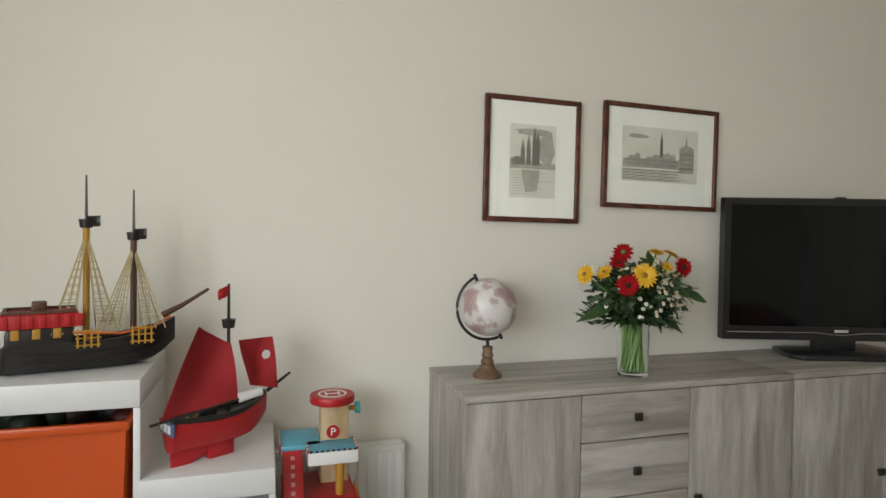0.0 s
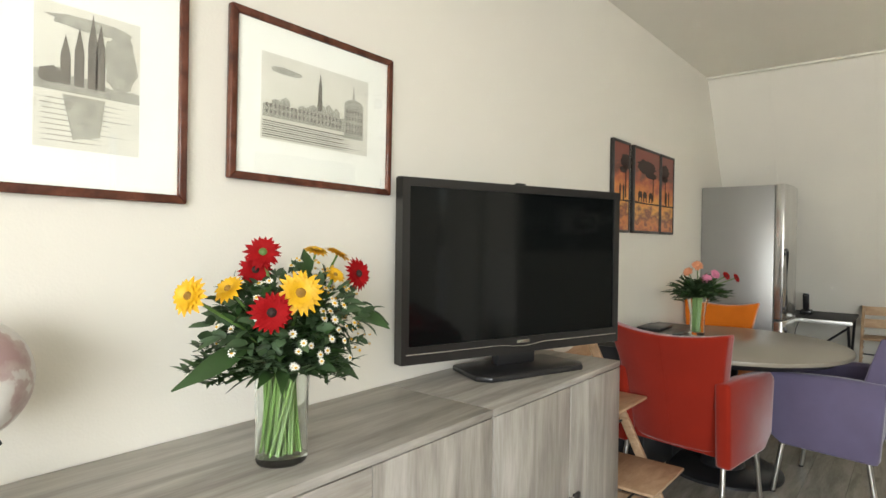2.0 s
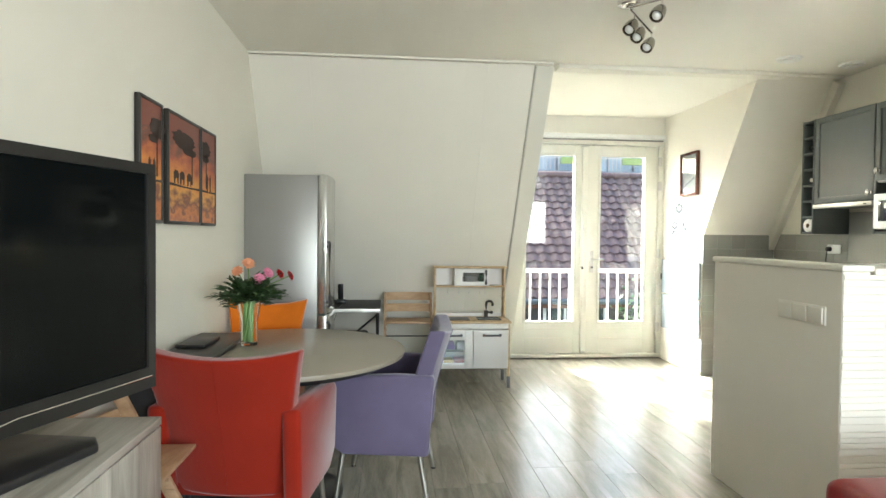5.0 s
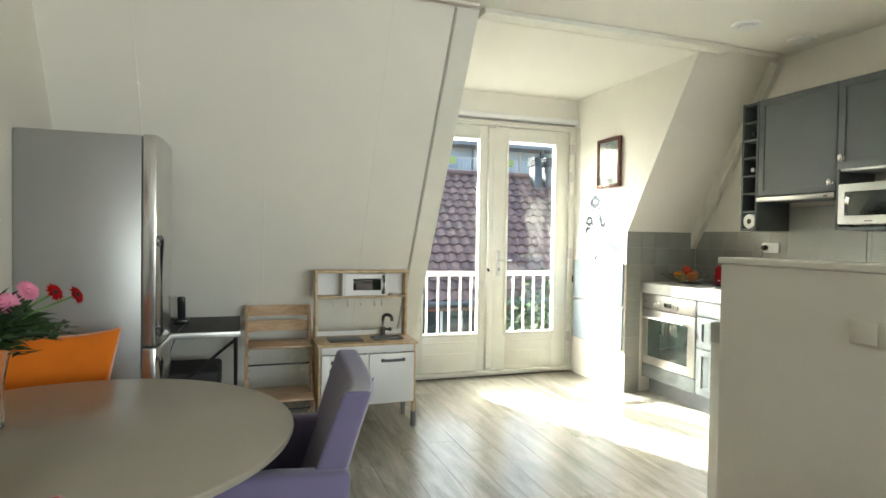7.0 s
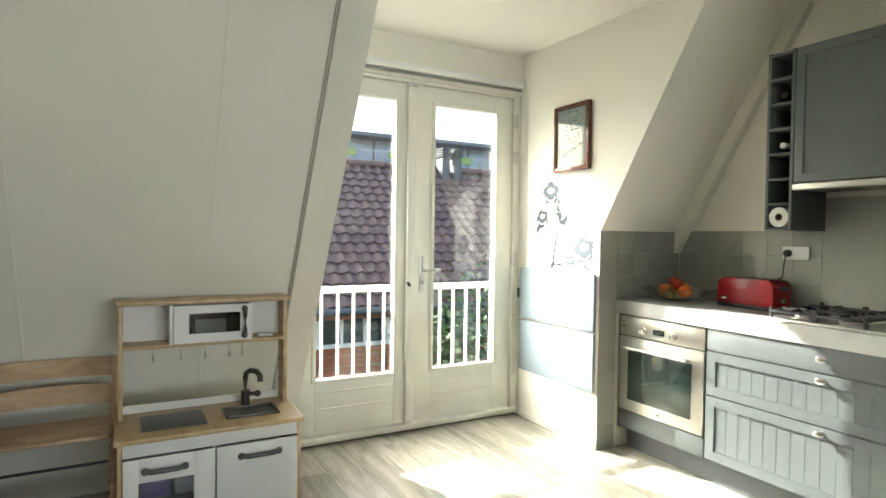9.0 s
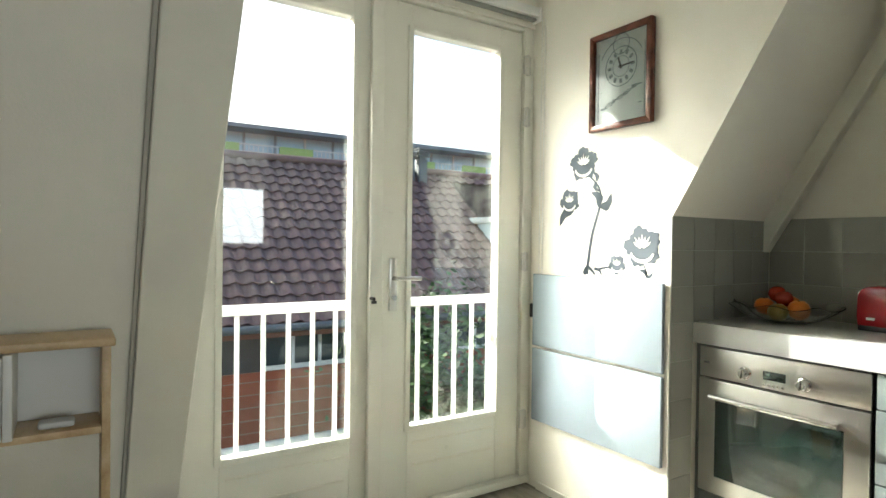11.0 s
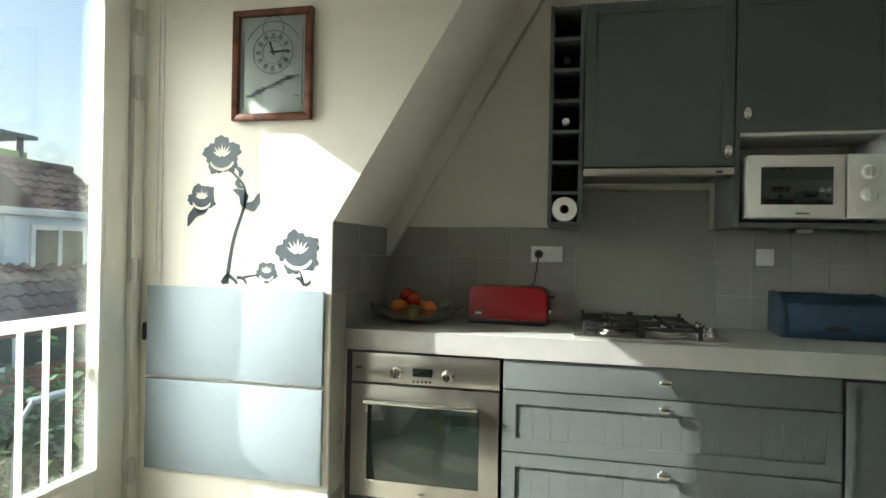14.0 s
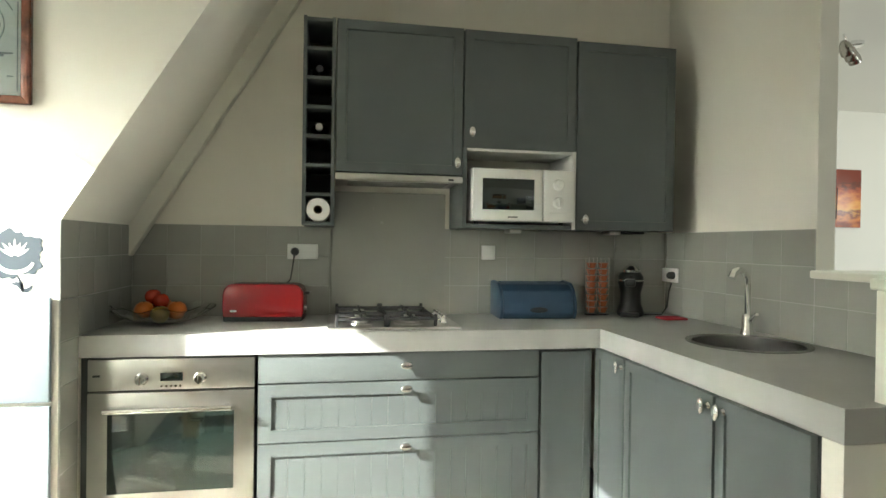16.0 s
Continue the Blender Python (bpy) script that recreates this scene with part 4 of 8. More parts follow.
def fruit(name, x, y, z, r, material, label, squash=0.93):
    f = thing(name, label, "fruit", pose(6.04 + x, -2.34 + y, 0.922 + z), group="fruit in the glass bowl")
    bm = bmesh.new()
    prof = [(0.0, -0.93), (0.3, -0.97), (0.7, -0.75), (0.97, -0.2), (0.98, 0.15), (0.78, 0.66), (0.4, 0.93), (0.12, 0.9), (0, 0.84)]
    lathe(bm, [(a * r, b * r * squash) for a, b in prof], 20)
    part("flesh", bm, material, f)
    part("stalk", tube(bmesh.new(), (0, 0, 0.8 * r * squash), (0.002, 0, 0.98 * r * squash), 0.003, n=8), mat("stalk_brown", (0.06, 0.05, 0.02), 0.8), f)


fruit("orange", -0.06, 0.02, 0.06, 0.042, ORANGE, "ripe orange in the glass bowl")
fruit("orange", 0.02, -0.07, 0.07, 0.04, ORANGE, "ripe orange in the glass bowl")
fruit("orange", 0.06, 0.05, 0.066, 0.038, ORANGE, "ripe orange in the glass bowl")
fruit("tomato", 0.01, -0.005, 0.098, 0.034, TOMATO, "red tomato on top of the fruit")
fruit("tomato", 0.045, -0.02, 0.115, 0.034, TOMATO, "red tomato on top of the fruit")
fruit("apple", 0.085, -0.02, 0.05, 0.04, APPLE, "green and red apple in the bowl")
fruit("apple", -0.01, 0.08, 0.05, 0.038, APPLE, "green and red apple in the bowl")

BLUEPAINT = mat("blue_enamel", (0.028, 0.06, 0.105), 0.34, vary=0.02, scale=6)
bin_ = thing("bread_bin", "dark blue metal roll-top bread bin", "bread bin", pose(4.345, -2.475, 0.922, 0, 0, 177))
prof = [(-0.1, 0.0), (-0.118, 0.03), (-0.115, 0.08), (-0.085, 0.135), (-0.04, 0.165), (0.06, 0.172), (0.11, 0.165), (0.112, 0.0)]
part("lid", prism(bmesh.new(), prof, -0.175, 0.175, "x", 0.008), BLUEPAINT, bin_)
for x in (-0.19, 0.176):
    part("end_cap", prism(bmesh.new(), [(a * 1.05, b * 1.04) for a, b in prof], x, x + 0.014, "x", 0.004), BLUEPAINT, bin_, "dark blue end panel")
part("handle", ball(bmesh.new(), (0.0, -0.118, 0.045), 0.04, scale=(1.1, 0.18, 0.35)), BLACK, bin_, "black oval handle")
part("hinge_bar", boxed(-0.17, 0.17, 0.02, 0.03, 0.17, 0.176, 0.002), BLUEPAINT, bin_)

for x in (3.945, 4.01):
    tower = thing("capsule_tube", "clear tube of orange coffee capsules on worktop", "capsule tube", pose(x, -2.52, 0.922), group="capsule tubes")
    part("foot", lathe(bmesh.new(), [(0, 0), (0.033, 0), (0.033, 0.008), (0.0, 0.009)], 20), BLACK, tower)
    for i in range(8):
        part("capsule", lathe(bmesh.new(), [(0, 0.0), (0.017, 0.0), (0.024, 0.022), (0.026, 0.024), (0.026, 0.027), (0, 0.027)], 16, Matrix.Translation((0, 0, 0.012 + i * 0.033))), mat("capsule_foil", (0.55, 0.16, 0.07), 0.35, 0.2), tower)
    for a in (45, 135, 225, 315):
        part("rod", tube(bmesh.new(), (0.031 * math.cos(radians(a)), 0.031 * math.sin(radians(a)), 0.005), (0.031 * math.cos(radians(a)), 0.031 * math.sin(radians(a)), 0.3), 0.002, n=6), CHROME, tower)
coffee = thing("coffee_machine", "small black pod coffee machine with chrome top", "coffee machine", pose(3.81, -2.48, 0.922, 0, 0, 150) @ Matrix.Scale(0.9, 4))
part("body", lathe(bmesh.new(), [(0, 0.0), (0.07, 0.0), (0.078, 0.02), (0.06, 0.07), (0.058, 0.13), (0.072, 0.19), (0.072, 0.225), (0.055, 0.25), (0, 0.255)], 26), BLACK, coffee)
part("cap", lathe(bmesh.new(), [(0.05, 0.24), (0.052, 0.262), (0.03, 0.285), (0, 0.289)], 24), CHROME, coffee, "chrome cap")
part("spout_block", boxed(-0.03, 0.03, -0.095, -0.04, 0.17, 0.215, 0.012), BLACK, coffee)
part("drip_tray", boxed(-0.05, 0.05, -0.11, -0.03, 0.0, 0.025, 0.006), BLACK, coffee)
part("band", lathe(bmesh.new(), [(0.0735, 0.2), (0.0745, 0.204), (0.0735, 0.208)], 26), CHROME, coffee)
cable = single("power_cable", path_tube(bmesh.new(), [(3.59, -2.46, 1.09), (3.61, -2.45, 1.05), (3.62, -2.45, 0.97), (3.65, -2.45, 0.928), (3.76, -2.47, 0.928)], 0.0035, 8), BLACK, "black power cable to the coffee machine", "cable")
single("red_cloth", boxed(3.62, 3.74, -2.36, -2.26, 0.9225, 0.934, 0.005), mat("red_cloth", (0.4, 0.02, 0.03), 0.9, bump=0.4), "small folded red cloth on the worktop", "cloth")


def socket(m, gangs, plugs, label):
    s = thing("wall_socket", label, "socket", m)
    w = 0.0725 * gangs
    part("plate", boxed(-w / 2, w / 2, 0, 0.01, -0.037, 0.037, 0.004), WHITE, s)
    for i in range(gangs):
        x = -w / 2 + 0.0725 * (i + 0.5)
        part("well", lathe(bmesh.new(), [(0.021, 0.0105), (0.02, 0.006), (0.0, 0.006)], 24, Matrix.Translation((x, 0, 0)) @ Matrix.Rotation(radians(-90), 4, "X")), mat("socket_well", (0.55, 0.55, 0.53), 0.5), s)
        for dx in (-0.0095, 0.0095):
            part("pin_hole", tube(bmesh.new(), (x + dx, 0.006, 0), (x + dx, 0.0072, 0), 0.0026, n=8), MATTBLACK, s)
        if i in plugs:
            part("plug", lathe(bmesh.new(), [(0.02, 0.006), (0.02, 0.03), (0.014, 0.042), (0, 0.043)], 18, Matrix.Translation((x, 0, 0)) @ Matrix.Rotation(radians(-90), 4, "X")), BLACK, s, "black plug")
    return s


socket(pose(5.476, KITY + 0.012, 1.233), 2, (1,), "double white wall socket with a black plug")
single("power_cable", path_tube(bmesh.new(), [(5.512, KITY + 0.05, 1.225), (5.522, KITY + 0.05, 1.15), (5.53, KITY + 0.045, 1.1), (5.56, -2.52, 1.07)], 0.0035, 8), BLACK, "black cable from the socket to the toaster", "cable")
socket(pose(4.548, KITY + 0.012, 1.238), 1, (), "single white wall socket on the tiles")
socket(pose(3.553, -2.525, 1.13, 0, 0, -90), 2, (0,), "double white wall socket beside coffee machine")

BASE = Matrix()
# the painting and spots seen in the living room beyond


def sunset(name, low, high, horizon):
    """A warm sunset print: dark bank, glowing water, orange cloud."""
    m = bpy.data.materials.new(name)
    m.use_nodes = True
    n, l = m.node_tree.nodes, m.node_tree.links
    b = n["Principled BSDF"]
    b.inputs["Roughness"].default_value = 0.35
    co, sep = n.new("ShaderNodeTexCoord"), n.new("ShaderNodeSeparateXYZ")
    l.new(co.outputs["Object"], sep.inputs[0])
    no = n.new("ShaderNodeTexNoise")
    no.inputs["Scale"].default_value, no.inputs["Detail"].default_value = 9, 8
    mp = n.new("ShaderNodeMapping")
    mp.inputs["Scale"].default_value = (1, 1, 2.2)
    l.new(co.outputs["Object"], mp.inputs["Vector"])
    l.new(mp.outputs[0], no.inputs["Vector"])
    mr = n.new("ShaderNodeMapRange")
    mr.inputs["From Min"].default_value, mr.inputs["From Max"].default_value = low, high
    l.new(sep.outputs["Z"], mr.inputs["Value"])
    ad = n.new("ShaderNodeMath")
    ad.operation = "MULTIPLY_ADD"
    ad.inputs[1].default_value = 0.5
    l.new(no.outputs["Fac"], ad.inputs[0])
    l.new(mr.outputs[0], ad.inputs[2])
    ramp = n.new("ShaderNodeValToRGB")
    e = ramp.color_ramp.elements
    e[0].position, e[0].color = 0.2, (0.05, 0.008, 0.004, 1)
    e[1].position, e[1].color = 1.3, (0.2, 0.03, 0.01, 1)
    for p, c in ((0.32, (0.35, 0.07, 0.015)), (0.42, (0.6, 0.2, 0.03)), (0.5, (0.16, 0.03, 0.01)), (0.6, (0.75, 0.36, 0.06)), (0.72, (0.65, 0.22, 0.03)), (0.86, (0.4, 0.07, 0.015)), (0.96, (0.12, 0.03, 0.012))):
        e.new(p).color = (*c, 1)
    l.new(ad.outputs[0], ramp.inputs[0])
    l.new(ramp.outputs[0], b.inputs["Base Color"])
    return m


can = thing("canvas_painting", "square sunset canvas with a dark tree", "painting", pose(0.585, -4.6, 1.775))
part("canvas", boxed(-0.25, 0.25, 0.0, 0.03, -0.28, 0.28, 0.003), sunset("sunset_canvas", -0.29, 0.29, 0), can)
DARKINK = mat("dark_ink", (0.03, 0.012, 0.008), 0.6, vary=0.2)
part("painted_tree", tube(bmesh.new(), (0.03, 0.0302, -0.2), (0.02, 0.0302, 0.1), 0.006, n=8), DARKINK, can)


BASE = Matrix()
# ---- living room: sideboard and what stands on it ----
GREYWOOD_V = streaked("grey_wood_upright", [(0.22, 0.20, 0.17), (0.34, 0.315, 0.275), (0.47, 0.445, 0.40)], (7.0, 7.0, 0.8), 0.4, 2.2, 0.08)
GREYWOOD_H = streaked("grey_wood_flat", [(0.22, 0.20, 0.17), (0.34, 0.315, 0.275), (0.47, 0.445, 0.40)], (0.8, 8.0, 8.0), 0.38, 2.2, 0.08)
IRON = mat("dark_iron_knob", (0.07, 0.065, 0.06), 0.4, 0.8, 0.1, 40)
SBF, SBT = 1.643, 0.815


def square_knob(parent, x, z):
    bm = tube(bmesh.new(), (x, SBF - 0.018, z), (x, SBF - 0.03, z), 0.006, n=10)
    box(bm, x - 0.014, x + 0.014, SBF - 0.04, SBF - 0.028, z - 0.014, z + 0.014, 0.003)
    part("knob", bm, IRON, parent, "small square dark knob")


def sideboard(label, x0, x1, fronts):
    s = thing("sideboard", label, "sideboard", group="grey sideboards along the wall")
    part("top", boxed(x0, x1, SBF - 0.018, TVY - 0.006, SBT - 0.022, SBT, 0.002), GREYWOOD_H, s)
    part("side", boxed(x0 + 0.002, x0 + 0.02, SBF, TVY - 0.008, 0.0, SBT - 0.0225), GREYWOOD_V, s)
    part("side", boxed(x1 - 0.02, x1 - 0.002, SBF, TVY - 0.008, 0.0, SBT - 0.0225), GREYWOOD_V, s)
    part("back", boxed(x0 + 0.02, x1 - 0.02, TVY - 0.02, TVY - 0.009, 0.03, SBT - 0.023), GREYIN, s)
    part("bottom", boxed(x0 + 0.02, x1 - 0.02, SBF + 0.002, TVY - 0.021, 0.05, 0.07), GREYWOOD_H, s)
    for kind, a, b, z0, z1, knobs in fronts:
        f = part(kind, boxed(a + 0.002, b - 0.002, SBF - 0.018, SBF - 0.0005, z0 + 0.002, z1 - 0.002, 0.0015), GREYWOOD_H if kind == "drawer" else GREYWOOD_V, s)
        for kx, kz in knobs:
            square_knob(f, kx, kz)
    return s


sideboard("grey wood-effect sideboard with doors and drawers, closed", 0.445, 1.755,
          [("door", 0.447, 0.852, 0.04, 0.792, [(0.822, 0.4)]), ("drawer", 0.852, 1.285, 0.63, 0.792, [(1.062, 0.71)]), ("drawer", 0.852, 1.285, 0.435, 0.63, [(1.062, 0.525)]),
           ("drawer", 0.852, 1.285, 0.24, 0.435, [(1.062, 0.33)]), ("drawer", 0.852, 1.285, 0.04, 0.24, [(1.062, 0.14)]), ("door", 1.285, 1.753, 0.04, 0.792, [(1.315, 0.4)])])
sideboard("grey wood-effect sideboard with two doors, closed", 1.758, 2.66,
          [("door", 1.76, 2.23, 0.04, 0.792, [(2.2, 0.4)]), ("door", 2.23, 2.658, 0.04, 0.792, [(2.262, 0.4)])])

# television
TVGREY = mat("tv_gunmetal", (0.025, 0.024, 0.023), 0.32, 0.3, 0.06, 20)
SCREEN = mat("tv_screen", (0.004, 0.005, 0.005), 0.06, spec=0.22, vary=0.1)
tv = thing("television", "large flat television with gunmetal frame, switched off", "television", pose(2.235, 1.838, 0.8, 0, 0, -18.6))
part("case", boxed(-0.49, 0.49, 0.0, 0.075, 0.1, 0.68, 0.03), BLACK, tv)
bez = frame_ring(bmesh.new(), -0.507, 0.507, -0.018, 0.03, 0.085, 0.698, 0.028, 0.028, 0.058, 0.028, 0.006)
part("bezel", bez, TVGREY, tv)
part("screen", boxed(-0.482, 0.482, -0.012, 0.0, 0.138, 0.674), SCREEN, tv, "black glossy screen")
part("chrome_line", path_tube(bmesh.new(), [(-0.49, -0.019, 0.118), (-0.1, -0.019, 0.118), (-0.05, -0.019, 0.112), (0.0, -0.019, 0.108), (0.05, -0.019, 0.112), (0.1, -0.019, 0.118), (0.49, -0.019, 0.118)], 0.0022, 6), CHROME, tv)
part("badge", boxed(-0.03, 0.03, -0.0205, -0.0175, 0.121, 0.132), CHROME, tv)
part("edge_trim", boxed(-0.509, 0.509, 0.0, 0.02, 0.697, 0.701, 0.001), BLACK, tv)
neck = boxed(-0.09, 0.09, 0.015, 0.06, 0.032, 0.11, 0.01)
part("neck", neck, BLACK, tv)
bm = bmesh.new()
prism(bm, [(-0.25, -0.07), (-0.21, -0.115), (0.21, -0.115), (0.25, -0.07), (0.22, 0.12), (-0.22, 0.12)], 0.015, 0.036, "z", 0.006)
part("stand_foot", bm, BLACK, tv, "glossy black foot")
part("sensor", boxed(-0.02, 0.02, 0.0, 0.02, 0.7, 0.708, 0.003), BLACK, tv)

# globe
OAK = streaked("turned_wood", [(0.10, 0.055, 0.028), (0.16, 0.09, 0.05), (0.22, 0.13, 0.075)], (4, 4, 1), 0.4, 5, 0.1)
globe_map = bpy.data.materials.new("globe_map")
globe_map.use_nodes = True
gn, gl_ = globe_map.node_tree.nodes, globe_map.node_tree.links
gb = gn["Principled BSDF"]
gb.inputs["Roughness"].default_value = 0.3
gco, gno, grp = gn.new("ShaderNodeTexCoord"), gn.new("ShaderNodeTexNoise"), gn.new("ShaderNodeValToRGB")
gno.inputs["Scale"].default_value, gno.inputs["Detail"].default_value = 11.0, 7
gl_.new(gco.outputs["Object"], gno.inputs["Vector"])
ge = grp.color_ramp.elements
ge[0].position, ge[0].color = 0.5, (0.66, 0.64, 0.61, 1)
ge[1].position, ge[1].color = 0.62, (0.40, 0.27, 0.26, 1)
ge.new(0.53).color = (0.62, 0.58, 0.55, 1)
ge.new(0.54).color = (0.50, 0.40, 0.38, 1)
gl_.new(gno.outputs["Fac"], grp.inputs[0])
gl_.new(grp.outputs[0], gb.inputs["Base Color"])
globe = thing("globe", "white and rose desk globe on a turned wooden foot", "globe", pose(0.607, 1.86, SBT))
part("foot", lathe(bmesh.new(), [(0.0, 0.0), (0.0522, 0.0), (0.0532, 0.0108), (0.0456, 0.018), (0.0285, 0.0315), (0.0285, 0.036), (0.0209, 0.045), (0.0247, 0.054), (0.0171, 0.0675), (0.0218, 0.0765), (0.0162, 0.09), (0.019, 0.1008), (0.019, 0.108), (0.0057, 0.1116), (0.0, 0.1116)], 28), OAK, globe, "turned wooden foot")
C = Vector((0, 0, 0.25))
axis = Vector((-0.42, 0.0, 0.9)).normalized()
turnq = Vector((0, 0, 1)).rotation_difference(axis).to_matrix().to_4x4()
part("ball", ball(bmesh.new(), C, 0.103, turnq, 40, 24), globe_map, globe, "pale printed globe ball")
arc = []
side = Vector((-axis.z, 0, axis.x))
for a in range(0, 181, 8):
    d = axis * math.cos(radians(a)) + side * math.sin(radians(a))
    arc.append(C + d * 0.117)
part("meridian_arc", path_tube(bmesh.new(), arc, 0.0055, 8), BLACK, globe, "black metal arc")
for s_ in (1, -1):
    part("pivot", tube(bmesh.new(), C + axis * s_ * 0.1, C + axis * s_ * 0.128, 0.006, n=12), BLACK, globe)
part("neck", tube(bmesh.new(), (0, 0, 0.108), (0, 0, 0.136), 0.006, n=12), BLACK, globe)

# ---- flowers ----
LEAF = mat("leaf_green", (0.035, 0.085, 0.02), 0.5, vary=0.35, scale=20)
LEAF2 = mat("leaf_grey_green", (0.06, 0.11, 0.045), 0.55, vary=0.3, scale=20)
STALK = mat("stalk_green", (0.12, 0.22, 0.05), 0.5, vary=0.2, scale=15)
YELLOW = mat("yellow_petal", (0.75, 0.42, 0.01), 0.55, vary=0.1, scale=30)
REDPETAL = mat("red_petal", (0.33, 0.006, 0.008), 0.7, spec=0.12, vary=0.2, scale=30)
PINK = mat("pink_petal", (0.65, 0.2, 0.32), 0.55, vary=0.12, scale=30)
PEACH = mat("peach_petal", (0.7, 0.3, 0.16), 0.55, vary=0.12, scale=30)
DAISY = mat("white_petal", (0.75, 0.74, 0.66), 0.6, vary=0.05)
HEART = mat("flower_heart", (0.3, 0.16, 0.02), 0.8, vary=0.3, scale=80, bump=0.4)
DARKHEART = mat("dark_flower_heart", (0.03, 0.012, 0.008), 0.8, vary=0.3, scale=80)
WATER = glass("vase_glass", (0.93, 0.97, 0.94))


def blade(bm, p, d, up, long, wide, bend=0.25, rows=4):
    """A curved pointed leaf or petal with two halves folded along its rib."""
    d, up = d.normalized(), up.normalized()
    s = d.cross(up).normalized()
    prev = None
    for i in range(rows + 1):
        t = i / rows
        w = wide * math.sin(math.pi * (0.12 + 0.88 * t) ** 0.85) * 0.5 if i < rows else wide * 0.04
        c = p + d * long * t + up * (-bend * long * t * t)
        row = [bm.verts.new(c - s * w + up * w * 0.25), bm.verts.new(c), bm.verts.new(c + s * w + up * w * 0.25)]
        if prev:
            for k in (0, 1):
                bm.faces.new((prev[k], prev[k + 1], row[k + 1], row[k]))
        prev = row


def bloom(name, parent, at, out, r, petals, layers, material, heart, rnd):
    """A flower head of layered petals that faces out."""
    out = Vector(out).normalized()
    q = out.to_track_quat("Z", "Y")
    bm = bmesh.new()
    for k in range(layers):
        lift = 0.12 + 0.32 * k
        for i in range(petals):
            a = 2 * math.pi * (i + 0.5 * (k % 2)) / petals + rnd.uniform(-0.08, 0.08)
            d = q @ Vector((math.cos(a), math.sin(a), lift + rnd.uniform(-0.08, 0.1)))
            blade(bm, Vector(at) + (q @ Vector((math.cos(a), math.sin(a), 0))) * r * 0.12, d, out, r * (1.0 - 0.2 * k) * rnd.uniform(0.9, 1.05), r * 8.0 / petals, 0.2, 3)
    head = part(name, bm, material, parent)
    m = Matrix.Translation(Vector(at) + out * r * 0.08) @ q.to_matrix().to_4x4()
    part("heart", lathe(bmesh.new(), [(0, r * 0.16), (r * 0.15, r * 0.13), (r * 0.24, r * 0.02), (r * 0.2, -r * 0.1), (0, -r * 0.12)], 14, m), heart, head, "flower heart")
    return head


